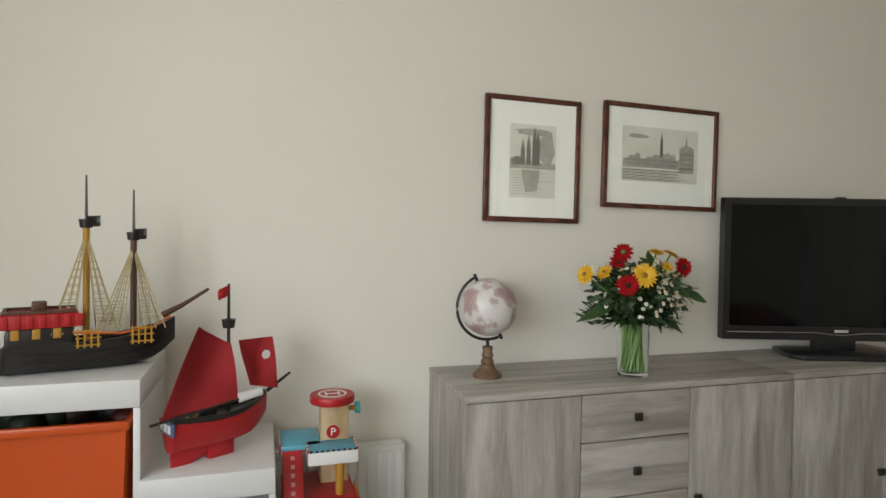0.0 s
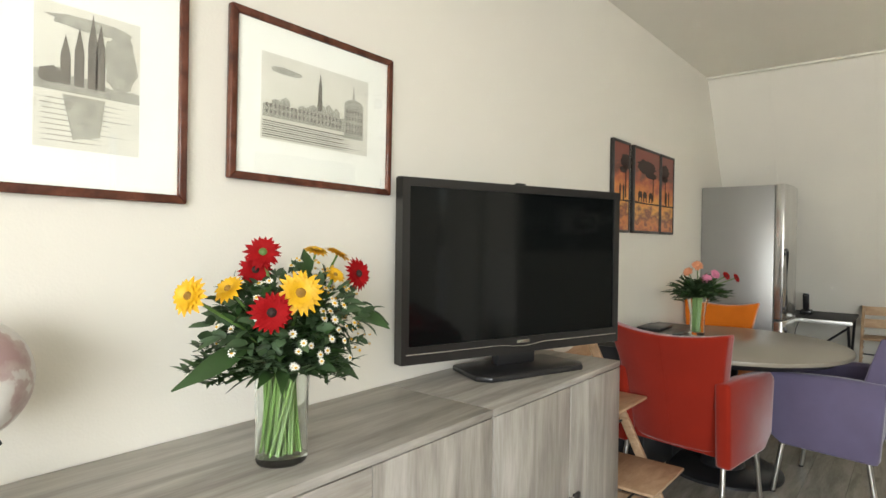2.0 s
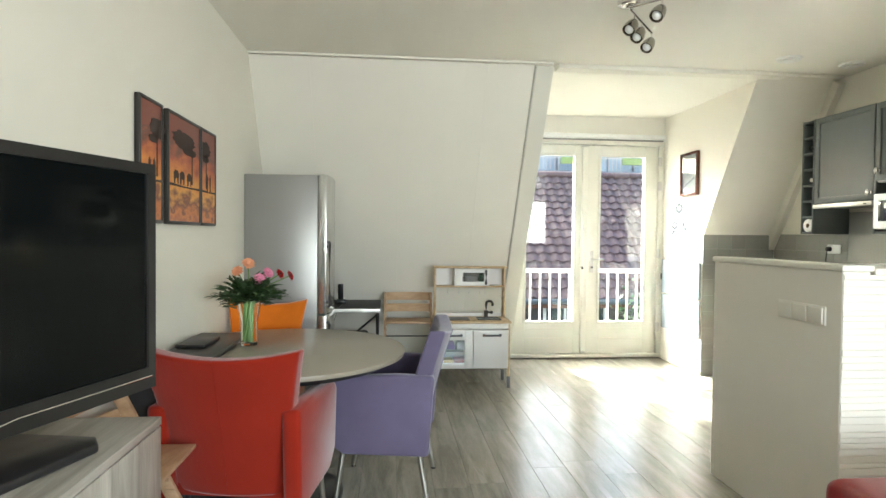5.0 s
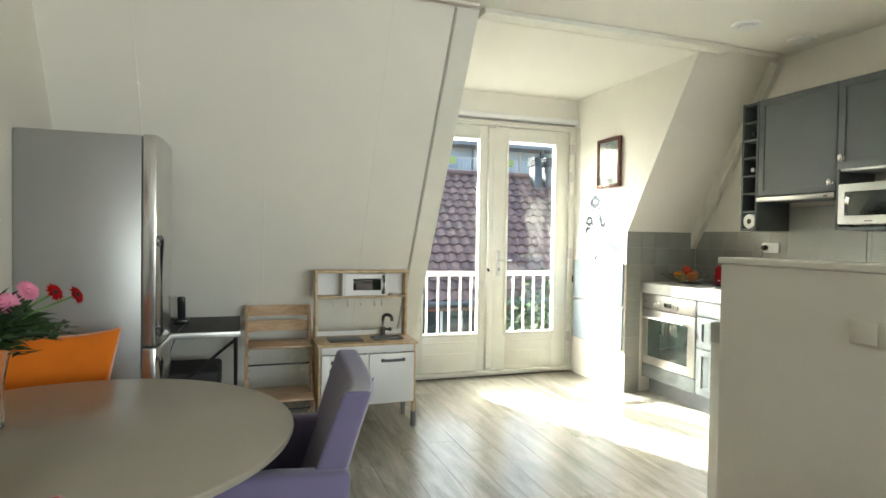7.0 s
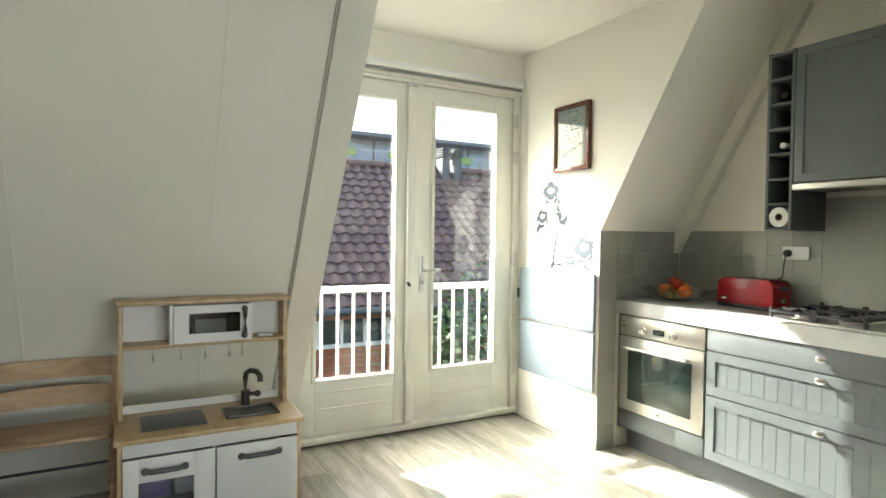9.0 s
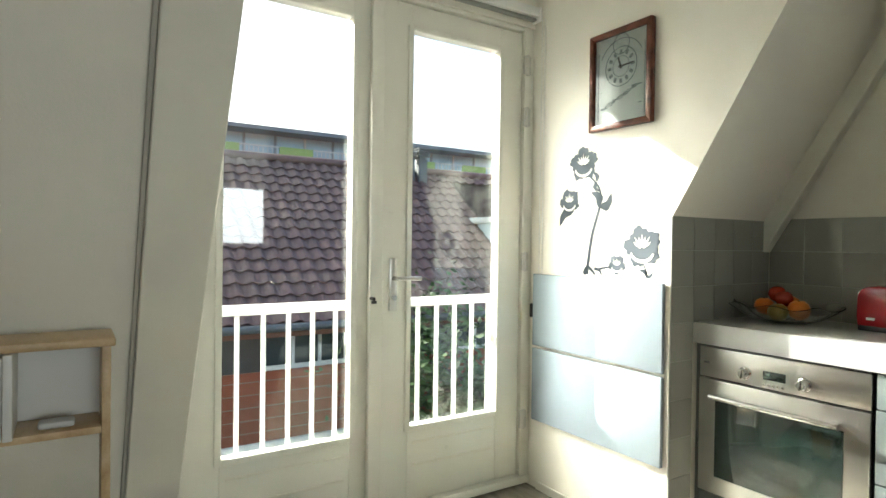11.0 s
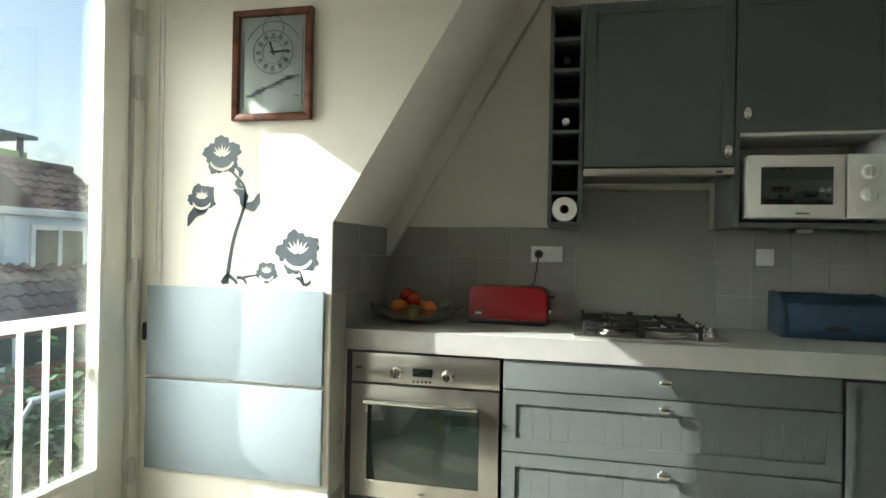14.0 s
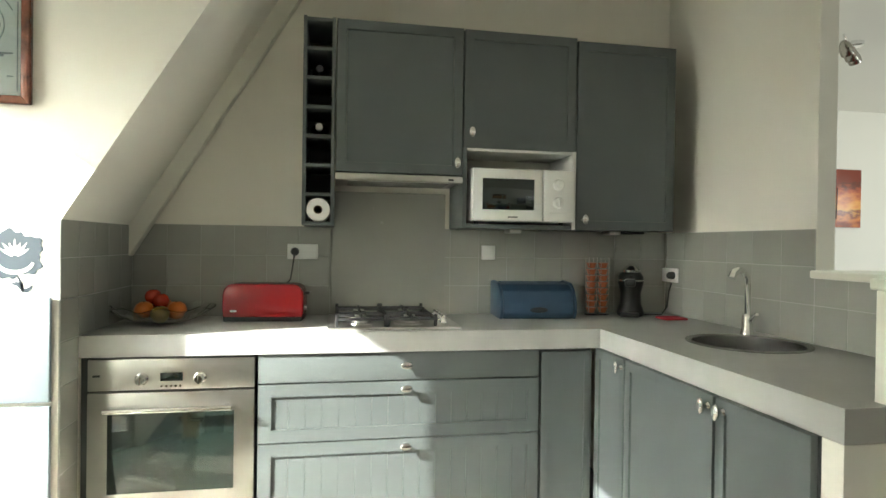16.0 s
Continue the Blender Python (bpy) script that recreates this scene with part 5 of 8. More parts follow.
def bouquet(vase, mouth, rnd, heads, daisies, sprays, leaves, spread, tall, floor_z, thick=0.045):
    """Stalks, greenery and blooms that rise from the vase's mouth."""
    mouth = Vector(mouth)
    stalks = bmesh.new()
    for at, *_ in heads:
        at = Vector(at)
        foot = Vector((rnd.uniform(-0.03, 0.03), rnd.uniform(-0.03, 0.03), floor_z))
        path_tube(stalks, [foot, mouth + Vector((foot.x * -0.6, foot.y * -0.6, 0)), mouth.lerp(at, 0.5) + Vector((0, 0, 0.02)), at], 0.0032, 6)
    for i in range(44):
        a = rnd.uniform(0, 6.28)
        w = rnd.uniform(0.2, 1.0) * thick
        path_tube(stalks, [(w * math.cos(a), w * math.sin(a), floor_z), (0.8 * w * math.cos(a + 0.6), 0.8 * w * math.sin(a + 0.6), mouth.z * 0.6), (0.95 * w * math.cos(a + 1.1), 0.95 * w * math.sin(a + 1.1), mouth.z)], rnd.uniform(0.002, 0.0055), 6)
    part("stalks", stalks, STALK, vase, "green flower stalks")
    for at, out, r, petals, layers, material, heart, name in heads:
        bloom(name, vase, at, out, r, petals, layers, material, heart, rnd)
    for k, material in enumerate((LEAF, LEAF2)):
        bm = bmesh.new()
        for i in range(sprays):
            a, e = rnd.uniform(0, 2 * math.pi), rnd.uniform(0.15, 1.25)
            d = Vector((math.cos(a) * math.cos(e) * spread, math.sin(a) * math.cos(e) * spread * 0.8, math.sin(e) * tall * 0.85 + 0.02))
            length = rnd.uniform(0.65, 1.0)
            pts = [mouth + d * t * length + Vector((0, 0, -0.05 * t * t)) for t in (0, 0.35, 0.7, 1.0)]
            path_tube(bm, pts, [0.0018, 0.0015, 0.0012, 0.0008], 5)
            for j in range(9):
                t = 0.25 + 0.75 * j / 8
                p = mouth + d * t * length + Vector((0, 0, -0.05 * t * t))
                for s_ in (1, -1):
                    side = d.cross(Vector((0, 0, 1))).normalized() * s_
                    blade(bm, p, side + d.normalized() * 0.7 + Vector((0, 0, rnd.uniform(-0.2, 0.5))), Vector((rnd.uniform(-0.4, 0.4), rnd.uniform(-0.4, 0.4), 1)), rnd.uniform(0.026, 0.05), 0.013, 0.2, 3)
        for i in range(leaves):
            a = rnd.uniform(0, 2 * math.pi)
            e = rnd.uniform(0.15, 1.3)
            d = Vector((math.cos(a) * math.cos(e), math.sin(a) * math.cos(e), math.sin(e)))
            p = mouth + Vector((d.x * spread, d.y * spread * 0.75, d.z * tall * 0.8)) * rnd.uniform(0.15, 0.7)
            blade(bm, p, d + Vector((0, 0, -0.1)), Vector((0, 0, 1)) + Vector((rnd.uniform(-0.6, 0.6), rnd.uniform(-0.6, 0.6), 0)), rnd.uniform(0.05, 0.1), rnd.uniform(0.02, 0.034), 0.3, 4)
        part("greenery", bm, material, vase, "green filler leaves")
    if daisies:
        for i in range(daisies):
            a, e = rnd.uniform(3.4, 6.1) if i % 3 else rnd.uniform(0, 6.28), rnd.uniform(0.1, 1.2)
            d = Vector((math.cos(a) * math.cos(e), math.sin(a) * math.cos(e), math.sin(e)))
            p = mouth + Vector((d.x * spread * 0.92, d.y * spread * 0.8, d.z * tall * 0.85 + 0.02)) * rnd.uniform(0.75, 1.02)
            q = d.to_track_quat("Z", "Y")
            r = rnd.uniform(0.0075, 0.0115)
            petals = bmesh.new()
            for j in range(9):
                b = 2 * math.pi * j / 9
                blade(petals, p, q @ Vector((math.cos(b), math.sin(b), 0.15)), d, r, r * 0.55, 0.1, 2)
            head = part("daisy", petals, DAISY, vase, "tiny white daisy")
            part("heart", ball(bmesh.new(), p + d * 0.001, r * 0.36, u=8, v=5, scale=(1, 1, 0.8)), YELLOW, head, "yellow daisy heart")


def glass_vase(name, label, m, r, h, flare):
    v = thing(name, label, "vase", m)
    w = 0.004
    prof = [(0, 0), (r * 0.96, 0), (r, 0.005), (r * 0.99, h * 0.5), (r * flare, h), (r * flare - w, h), (r * 0.99 - w, h * 0.5), (r - w, 0.016), (0, 0.016)]
    g = part("glass", lathe(bmesh.new(), prof, 36), WATER, v, "clear glass cylinder")
    g.visible_shadow = False
    return v


v = glass_vase("flower_vase", "clear glass vase with red, yellow and white bouquet", pose(1.14, 1.76, SBT), 0.056, 0.192, 1.05)
rnd = random.Random(4)
V = Vector((1.14, 1.76, SBT))
heads = []
for p, out, r, n_, lay, m_, h_, nm in (
        ((1.078, 1.615, 1.19), (-0.4, -0.85, 0.25), 0.048, 20, 3, YELLOW, HEART, "sunflower"),
        ((1.335, 1.735, 1.212), (0.1, -0.9, 0.2), 0.045, 22, 2, REDPETAL, DARKHEART, "gerbera"),
        ((1.09, 1.76, 1.265), (-0.35, -0.6, 0.35), 0.042, 22, 2, REDPETAL, STALK, "gerbera"),
        ((1.085, 1.78, 1.228), (-0.3, -0.7, 0.1), 0.038, 20, 2, REDPETAL, DARKHEART, "gerbera"),
        ((1.02, 1.625, 1.157), (-0.35, -0.9, 0.05), 0.045, 20, 2, REDPETAL, DARKHEART, "gerbera"),
        ((0.91, 1.72, 1.188), (-0.8, -0.35, 0.3), 0.04, 16, 3, YELLOW, HEART, "sunflower"),
        ((1.0, 1.74, 1.195), (-0.6, -0.2, 0.5), 0.035, 16, 3, YELLOW, HEART, "sunflower"),
        ((1.36, 1.84, 1.256), (0.3, -0.3, 0.8), 0.042, 18, 3, YELLOW, HEART, "sunflower"),
        ((1.30, 1.85, 1.264), (0.0, -0.3, 0.9), 0.036, 16, 3, YELLOW, HEART, "sunflower"),
        ((1.235, 1.70, 1.215), (0.0, -0.6, 0.6), 0.026, 12, 2, YELLOW, HEART, "alstroemeria")):
    heads.append((Vector(p) - V, out, r * 0.86, n_, lay, m_, h_, nm))
bouquet(v, (0.01, 0, 0.187), rnd, heads, 125, 60, 95, 0.215, 0.29, 0.02)
bm = bmesh.new()
for i in range(420):
    d = Vector((rnd.gauss(0, 1), rnd.gauss(0, 1), rnd.gauss(0, 1))).normalized()
    q = rnd.uniform(0.45, 1.0)
    p = Vector((0.025 + d.x * 0.19 * q, d.y * 0.15 * q, 0.31 + d.z * 0.1 * q))
    blade(bm, p, d + Vector((rnd.uniform(-0.6, 0.6), rnd.uniform(-0.6, 0.6), rnd.uniform(-0.3, 0.6))), d + Vector((0, 0, 0.6)), rnd.uniform(0.03, 0.06), rnd.uniform(0.012, 0.024), 0.3, 3)
part("filler_leaves", bm, LEAF2, v, "dense green filler leaves")
bm = bmesh.new()
for p, d, l_ in (((0.03, -0.06, 0.28), (0.25, -0.2, -0.75), 0.12), ((0.05, -0.05, 0.24), (0.75, -0.25, -0.5), 0.14), ((-0.12, -0.05, 0.27), (-0.9, -0.2, -0.3), 0.16), ((0.06, 0.0, 0.4), (0.05, 0.05, 0.9), 0.06), ((0.2, -0.03, 0.3), (0.9, 0.0, -0.25), 0.12), ((0.14, -0.06, 0.32), (0.5, -0.6, -0.3), 0.11)):
    blade(bm, Vector(p), Vector(d), Vector((0.1, -0.9, 0.4)), l_, 0.04, 0.15, 6)
part("large_leaves", bm, LEAF, v, "large pointed leaves")

# ---- pictures on the wall ----
MAT_BOARD = mat("picture_mount", (0.74, 0.72, 0.64), 0.8, vary=0.02)
INK = mat("print_ink", (0.17, 0.15, 0.12), 0.8, vary=0.3, scale=40)
INK2 = mat("print_ink_pale", (0.36, 0.34, 0.28), 0.8, vary=0.25, scale=50)
SHEET = mat("print_paper", (0.6, 0.57, 0.48), 0.8, vary=0.08, scale=14)


def ink(parent, outline, material, lift):
    bm = bmesh.new()
    prism(bm, outline, -0.0125 - lift, -0.0118, "y")
    part("printed_shape", bm, material, parent, smooth=0)


def etching(x0, x1, z0, z1, label, sheet, shapes, tilt):
    w, h = x1 - x0, z1 - z0
    p = thing("framed_print", label, "picture", pose((x0 + x1) / 2, TVY - 0.002, (z0 + z1) / 2, 0, tilt, 0), group="etchings above the sideboard")
    picture_frame(p, w, h, 0.02, 0.022, MAHOGANY)
    part("mount", boxed(-w / 2 + 0.015, w / 2 - 0.015, -0.011, -0.004, -h / 2 + 0.015, h / 2 - 0.015), MAT_BOARD, p, "cream picture mount")
    a, b, c, d = sheet
    part("print", boxed(a, b, -0.0118, -0.0109, c, d), SHEET, p, "old grey town etching")
    for outline, material, lift in shapes:
        ink(p, outline, material, lift)
    g = part("glass", boxed(-w / 2 + 0.018, w / 2 - 0.018, -0.0175, -0.016, -h / 2 + 0.018, h / 2 - 0.018), PANE, p, "clear picture glass")
    g.visible_shadow = False


rn = random.Random(9)


def skyline(x0, x1, base, low, high, n_):
    pts = [(x0, base)]
    for i in range(n_):
        a, b = x0 + (x1 - x0) * i / n_, x0 + (x1 - x0) * (i + 1) / n_
        h = rn.uniform(low, high)
        pts += [(a, base + h), ((a + b) / 2, base + h * rn.uniform(1.0, 1.25)), (b - 0.001, base + h)]
    return pts + [(x1, base)]


def window_marks(x0, x1, z0, z1, nx, nz):
    out = []
    for i in range(nx):
        for j in range(nz):
            x, z = x0 + (x1 - x0) * (i + 0.5) / nx, z0 + (z1 - z0) * (j + 0.5) / nz
            out.append(([(x - 0.0025, z - 0.005), (x + 0.0025, z - 0.005), (x + 0.0025, z + 0.005), (x - 0.0025, z + 0.005)], INK, 0.0012))
    return out


def blob(cx, cz, rx, rz, n_=22):
    return [(cx + rx * math.cos(2 * math.pi * i / n_) * rn.uniform(0.8, 1.1), cz + rz * math.sin(2 * math.pi * i / n_) * rn.uniform(0.8, 1.1)) for i in range(n_)]


tower = []
for cx, h in ((-0.045, 0.1), (-0.02, 0.12), (0.005, 0.155), (0.02, 0.14)):
    tower.append(([(cx - 0.009, -0.02), (cx - 0.009, h * 0.6 - 0.02), (cx, h - 0.02), (cx + 0.009, h * 0.6 - 0.02), (cx + 0.009, -0.02)], INK, 0.0006))
tower += [(blob(0.06, 0.045, 0.035, 0.075), INK2, 0.0005), (blob(-0.07, -0.005, 0.025, 0.018), INK, 0.0007), (skyline(-0.1, 0.1, -0.035, 0.02, 0.05, 7), INK2, 0.0004),
          ([(-0.05, -0.04), (0.03, -0.04), (0.02, -0.12), (-0.03, -0.13)], INK2, 0.0004), (blob(0.0, 0.11, 0.08, 0.015), INK2, 0.0003)]
for i in range(9):
    z = -0.05 - i * 0.0105
    tower.append(([(-0.09 + 0.02 * rn.random(), z), (0.09 - 0.1 * rn.random(), z), (0.08 - 0.1 * rn.random(), z - 0.002), (-0.09, z - 0.002)], INK2, 0.0006))
etching(0.652, 1.066, 1.374, 1.868, "portrait town etching in a mahogany frame behind glass", (-0.1, 0.1, -0.15, 0.14), tower, 0.6)
town = [(skyline(-0.19, -0.02, -0.045, 0.03, 0.06, 6), INK2, 0.0004), (skyline(-0.04, 0.1, -0.045, 0.035, 0.065, 5), INK2, 0.0005)]
town += [([(-0.01, 0.0), (-0.008, 0.07), (-0.002, 0.105), (0.004, 0.07), (0.006, 0.0)], INK, 0.0006), ([(0.09, -0.06), (0.09, 0.045), (0.105, 0.055), (0.12, 0.06), (0.125, 0.1), (0.13, 0.06), (0.15, 0.055), (0.165, 0.045), (0.165, -0.06)], INK2, 0.0007)]
town += window_marks(0.093, 0.163, -0.05, 0.03, 6, 4) + window_marks(-0.185, 0.08, -0.04, -0.005, 20, 2)
for i in range(8):
    z = -0.055 - i * 0.006
    town.append(([(-0.19, z), (0.08 + 0.1 * rn.random(), z), (0.02 + 0.1 * rn.random(), z - 0.003), (-0.19, z - 0.003)], INK2 if i % 2 else INK, 0.0005))
town.append((blob(-0.12, 0.085, 0.05, 0.01), INK2, 0.0003))
etching(1.174, 1.748, 1.441, 1.881, "landscape canal town etching in a mahogany frame", (-0.195, 0.185, -0.105, 0.125), town, 0.8)

BLACKFRAME = mat("black_picture_frame", (0.02, 0.016, 0.013), 0.4)
for k, (x0, x1) in enumerate(((3.507, 3.752), (3.812, 4.268), (4.278, 4.542))):
    w, h = x1 - x0, 0.53
    p = thing("sunset_print", "sunset savanna print with dark trees in black frame", "picture", pose((x0 + x1) / 2, TVY - 0.002, 1.616), group="three-part sunset print")
    picture_frame(p, w, h, 0.016, 0.025, BLACKFRAME)
    part("print", boxed(-w / 2 + 0.012, w / 2 - 0.012, -0.02, -0.003, -h / 2 + 0.012, h / 2 - 0.012), sunset("sunset_print_%d" % k, -0.3 - 0.02 * k, 0.3, 0), p)

    def dark(outline):
        bm = bmesh.new()
        prism(bm, outline, -0.0212, -0.0199, "y")
        part("dark_shape", bm, DARKINK, p, smooth=0)
    rn = random.Random(20 + k)
    dark(blob((0.06, -0.02, -0.06)[k], 0.15, w * 0.36, 0.045, 30))
    dark(blob((0.02, 0.07, -0.05)[k], 0.1, w * 0.22, 0.02, 24))
    tx = (0.06, 0.1, -0.04)[k]
    dark([(tx - 0.008, -0.06), (tx - 0.003, 0.15), (tx + 0.005, 0.15), (tx + 0.008, -0.06)])
    if k == 1:
        for ex in (-0.12, -0.04, 0.06):
            dark([(ex - 0.03, -0.07), (ex - 0.034, -0.02), (ex - 0.015, -0.005), (ex + 0.02, -0.008), (ex + 0.032, -0.025), (ex + 0.026, -0.07), (ex + 0.016, -0.07), (ex + 0.013, -0.045), (ex - 0.012, -0.045), (ex - 0.016, -0.07)])
    else:
        for ex in (-0.02, 0.03):
            dark([(ex - 0.008, -0.08), (ex - 0.012, 0.0), (ex, 0.02), (ex + 0.012, 0.0), (ex + 0.008, -0.08)])
    dark([(-w / 2 + 0.016, -0.083), (w / 2 - 0.016, -0.083), (w / 2 - 0.016, -0.072), (0, -0.076), (-w / 2 + 0.016, -0.07)])

# ---- dining corner ----
TABLETOP = mat("taupe_table_top", (0.30, 0.27, 0.215), 0.3, vary=0.03, scale=3)
table = thing("dining_table", "round taupe dining table on a black pedestal", "table", pose(3.984, 1.551, 0))
part("tabletop", lathe(bmesh.new(), [(0, 0.74), (0.607, 0.74), (0.615, 0.735), (0.617, 0.728), (0.612, 0.715), (0, 0.715)], 72), TABLETOP, table)
part("apron", lathe(bmesh.new(), [(0.0, 0.7145), (0.57, 0.7145), (0.54, 0.68), (0.0, 0.68)], 60), BLACK, table)
part("pedestal", lathe(bmesh.new(), [(0.07, 0.6795), (0.075, 0.3), (0.1, 0.1), (0.12, 0.035)], 28), BLACK, table)
part("foot_plate", lathe(bmesh.new(), [(0, 0.035), (0.28, 0.03), (0.31, 0.015), (0.31, 0.0), (0, 0.0)], 48), BLACK, table, "round black foot")

cab = thing("low_cabinet", "long black cabinet against the wall behind table", "cabinet")
part("body", boxed(3.36, 4.3, 1.80, TVY - 0.016, 0.0, 0.735, 0.004), MATTBLACK, cab)
part("top", boxed(3.34, 4.31, 1.79, TVY - 0.015, 0.736, 0.765, 0.005), mat("dark_cabinet_top", (0.045, 0.042, 0.036), 0.35), cab, "dark top")
for x in (3.37, 3.84):
    part("door", boxed(x, x + 0.455, 1.782, 1.799, 0.06, 0.72, 0.003), MATTBLACK, cab)
single("black_tray", boxed(3.86, 4.1, 1.88, 2.02, 0.7655, 0.783, 0.006), BLACK, "flat black box on the low cabinet", "box")



def fabric(name, color):
    m = mat(name, color, 0.92, vary=0.12, scale=7, bump=0.25, bump_scale=380, spec=0.15)
    m.node_tree.nodes["Principled BSDF"].inputs["Sheen Weight"].default_value = 0.5
    m.node_tree.nodes["Principled BSDF"].inputs["Sheen Roughness"].default_value = 0.4
    return m


def tub_chair(label, m, material, inner):
    """An upholstered armchair that faces local +y: a flaring back, low arms, a thick seat and four round steel legs."""
    ch = thing("armchair", label, "armchair", m, "upholstered chairs round the table")
    bm = bmesh.new()
    rows, cols = 10, 12
    grid = {}
    for s_ in (0, 1):
        for i in range(rows + 1):
            t = i / rows
            z = 0.30 + 0.54 * t
            half = 0.222 + 0.075 * t ** 2
            lean = -0.24 - 0.10 * t - 0.035 * t * t
            for j in range(cols + 1):
                u_ = -1 + 2 * j / cols
                x = half * u_
                zz = z + 0.035 * u_ * u_ * t ** 3 - 0.008 * t ** 3
                y = lean + 0.045 * u_ * u_ * (1 - 0.3 * t) + (0.095 - 0.02 * t if s_ else 0)
                grid[s_, i, j] = bm.verts.new((x, y, zz))
    for i in range(rows):
        for j in range(cols):
            bm.faces.new([grid[0, i, j], grid[0, i, j + 1], grid[0, i + 1, j + 1], grid[0, i + 1, j]])
            bm.faces.new([grid[1, i, j], grid[1, i + 1, j], grid[1, i + 1, j + 1], grid[1, i, j + 1]])
    for i in range(rows):
        for j in (0, cols):
            bm.faces.new([grid[0, i, j], grid[0, i + 1, j], grid[1, i + 1, j], grid[1, i, j]])
    for j in range(cols):
        for i in (0, rows):
            bm.faces.new([grid[0, i, j], grid[0, i, j + 1], grid[1, i, j + 1], grid[1, i, j]])
    bmesh.ops.recalc_face_normals(bm, faces=bm.faces[:])
    sharp = [e for e in bm.edges if len(e.link_faces) == 2 and e.calc_face_angle(0) > 0.7]
    bmesh.ops.bevel(bm, geom=sharp, offset=0.016, segments=3, profile=0.6, affect="EDGES", clamp_overlap=True)
    back = part("backrest", bm, material, ch, smooth=70)
    part("back_seam", path_tube(bmesh.new(), [(0, -0.241 - 0.1 * t - 0.035 * t * t, 0.31 + 0.52 * t) for t in [k / 8 for k in range(9)]], 0.0022, 6), material, back, "stitched centre seam")
    for s_ in (-1, 1):
        bm = bmesh.new()
        prism(bm, [(-0.27, 0.26), (-0.295, 0.645), (-0.1, 0.65), (0.2, 0.635), (0.25, 0.6), (0.225, 0.33), (0.14, 0.265)], s_ * 0.215, s_ * 0.285, "x", 0.018)
        part("arm", bm, material, ch, smooth=60)
    part("seat", boxed(-0.214, 0.214, -0.22, 0.2, 0.33, 0.46, 0.035, seg=3), inner, ch, smooth=60)
    part("seat_base", boxed(-0.21, 0.21, -0.21, 0.17, 0.285, 0.333, 0.006), material, ch)
    for sx in (-1, 1):
        for y0, y1 in ((-0.22, -0.27), (0.14, 0.18)):
            leg = part("leg", tube(bmesh.new(), (sx * 0.235, y0, 0.292), (sx * 0.25, y1, 0.006), 0.0125, 0.011, 14), STEEL, ch, "round steel leg")
            part("leg_cap", tube(bmesh.new(), (sx * 0.25, y1, 0.0), (sx * 0.25, y1, 0.008), 0.013, n=12), BLACK, leg)
    return ch


RED = fabric("red_velour", (0.30, 0.02, 0.008))
ORANGEF = fabric("orange_velour", (0.68, 0.17, 0.012))
PURPLE = fabric("purple_velour", (0.15, 0.13, 0.215))
NAVY = fabric("navy_velour", (0.018, 0.018, 0.05))
RUST = fabric("rust_velour", (0.46, 0.05, 0.012))
tub_chair("red velour armchair with flared back at the table", pose(3.53, 1.58, 0, 0, 0, -99) @ Matrix.Scale(1.03, 4), RED, RUST)
tub_chair("lilac velour armchair pushed under the table", pose(4.06, 1.06, 0, 0, 0, -7), PURPLE, NAVY)
tub_chair("orange velour armchair between table and fridge", pose(4.6, 1.80, 0, 0, 0, 90) @ Matrix.Diagonal((0.84, 1, 1.02, 1)), ORANGEF, ORANGEF)

v = glass_vase("table_vase", "flared glass vase with pink and peach flowers", pose(4.08, 1.73, 0.74), 0.042, 0.235, 1.45)
heads = [((-0.03, -0.06, 0.34), (-0.7, -0.5, 0.3), 0.033, 20, 3, PINK, PINK, "chrysanthemum"), ((0.03, -0.09, 0.37), (-0.5, -0.7, 0.5), 0.031, 20, 3, PINK, PINK, "chrysanthemum"),
         ((-0.02, 0.0, 0.42), (-0.6, -0.4, 0.6), 0.034, 12, 3, PEACH, PEACH, "rose"), ((0.0, 0.06, 0.38), (-0.7, 0.2, 0.5), 0.031, 12, 3, PEACH, PEACH, "rose"),
         ((0.08, -0.14, 0.36), (-0.3, -0.8, 0.5), 0.028, 18, 2, REDPETAL, DARKHEART, "carnation"), ((0.1, -0.19, 0.35), (-0.2, -0.9, 0.4), 0.028, 18, 2, REDPETAL, DARKHEART, "carnation")]
bouquet(v, (0, 0, 0.225), random.Random(11), heads, 0, 40, 70, 0.25, 0.2, 0.02, 0.032)

# ---- red sofa in the living room ----
LEATHER = mat("red_leather", (0.26, 0.012, 0.012), 0.38, vary=0.08, scale=7, bump=0.15, bump_scale=90)
sofa = thing("sofa", "red leather sofa with rounded low arms", "sofa")
part("base", boxed(1.72, 2.5, -2.0, -0.24, 0.09, 0.26, 0.02), LEATHER, sofa)
part("backrest", boxed(2.32, 2.55, -1.83, -0.42, 0.265, 0.68, 0.05, seg=4), LEATHER, sofa, smooth=60)
for y0, y1 in ((-0.415, -0.2), (-2.05, -1.835)):
    part("arm", boxed(1.7, 2.56, y0, y1, 0.09, 0.65, 0.04, seg=4), LEATHER, sofa, smooth=60)
for y0, y1 in ((-1.12, -0.42), (-1.83, -1.125)):
    part("seat_cushion", boxed(1.71, 2.315, y0, y1, 0.262, 0.43, 0.04, seg=3), LEATHER, sofa, smooth=60)
for x in (1.78, 2.46):
    for y in (-1.96, -0.28):
        part("leg", tube(bmesh.new(), (x, y, 0.0), (x, y, 0.095), 0.018, 0.022, 14), STEEL, sofa, "short steel leg")

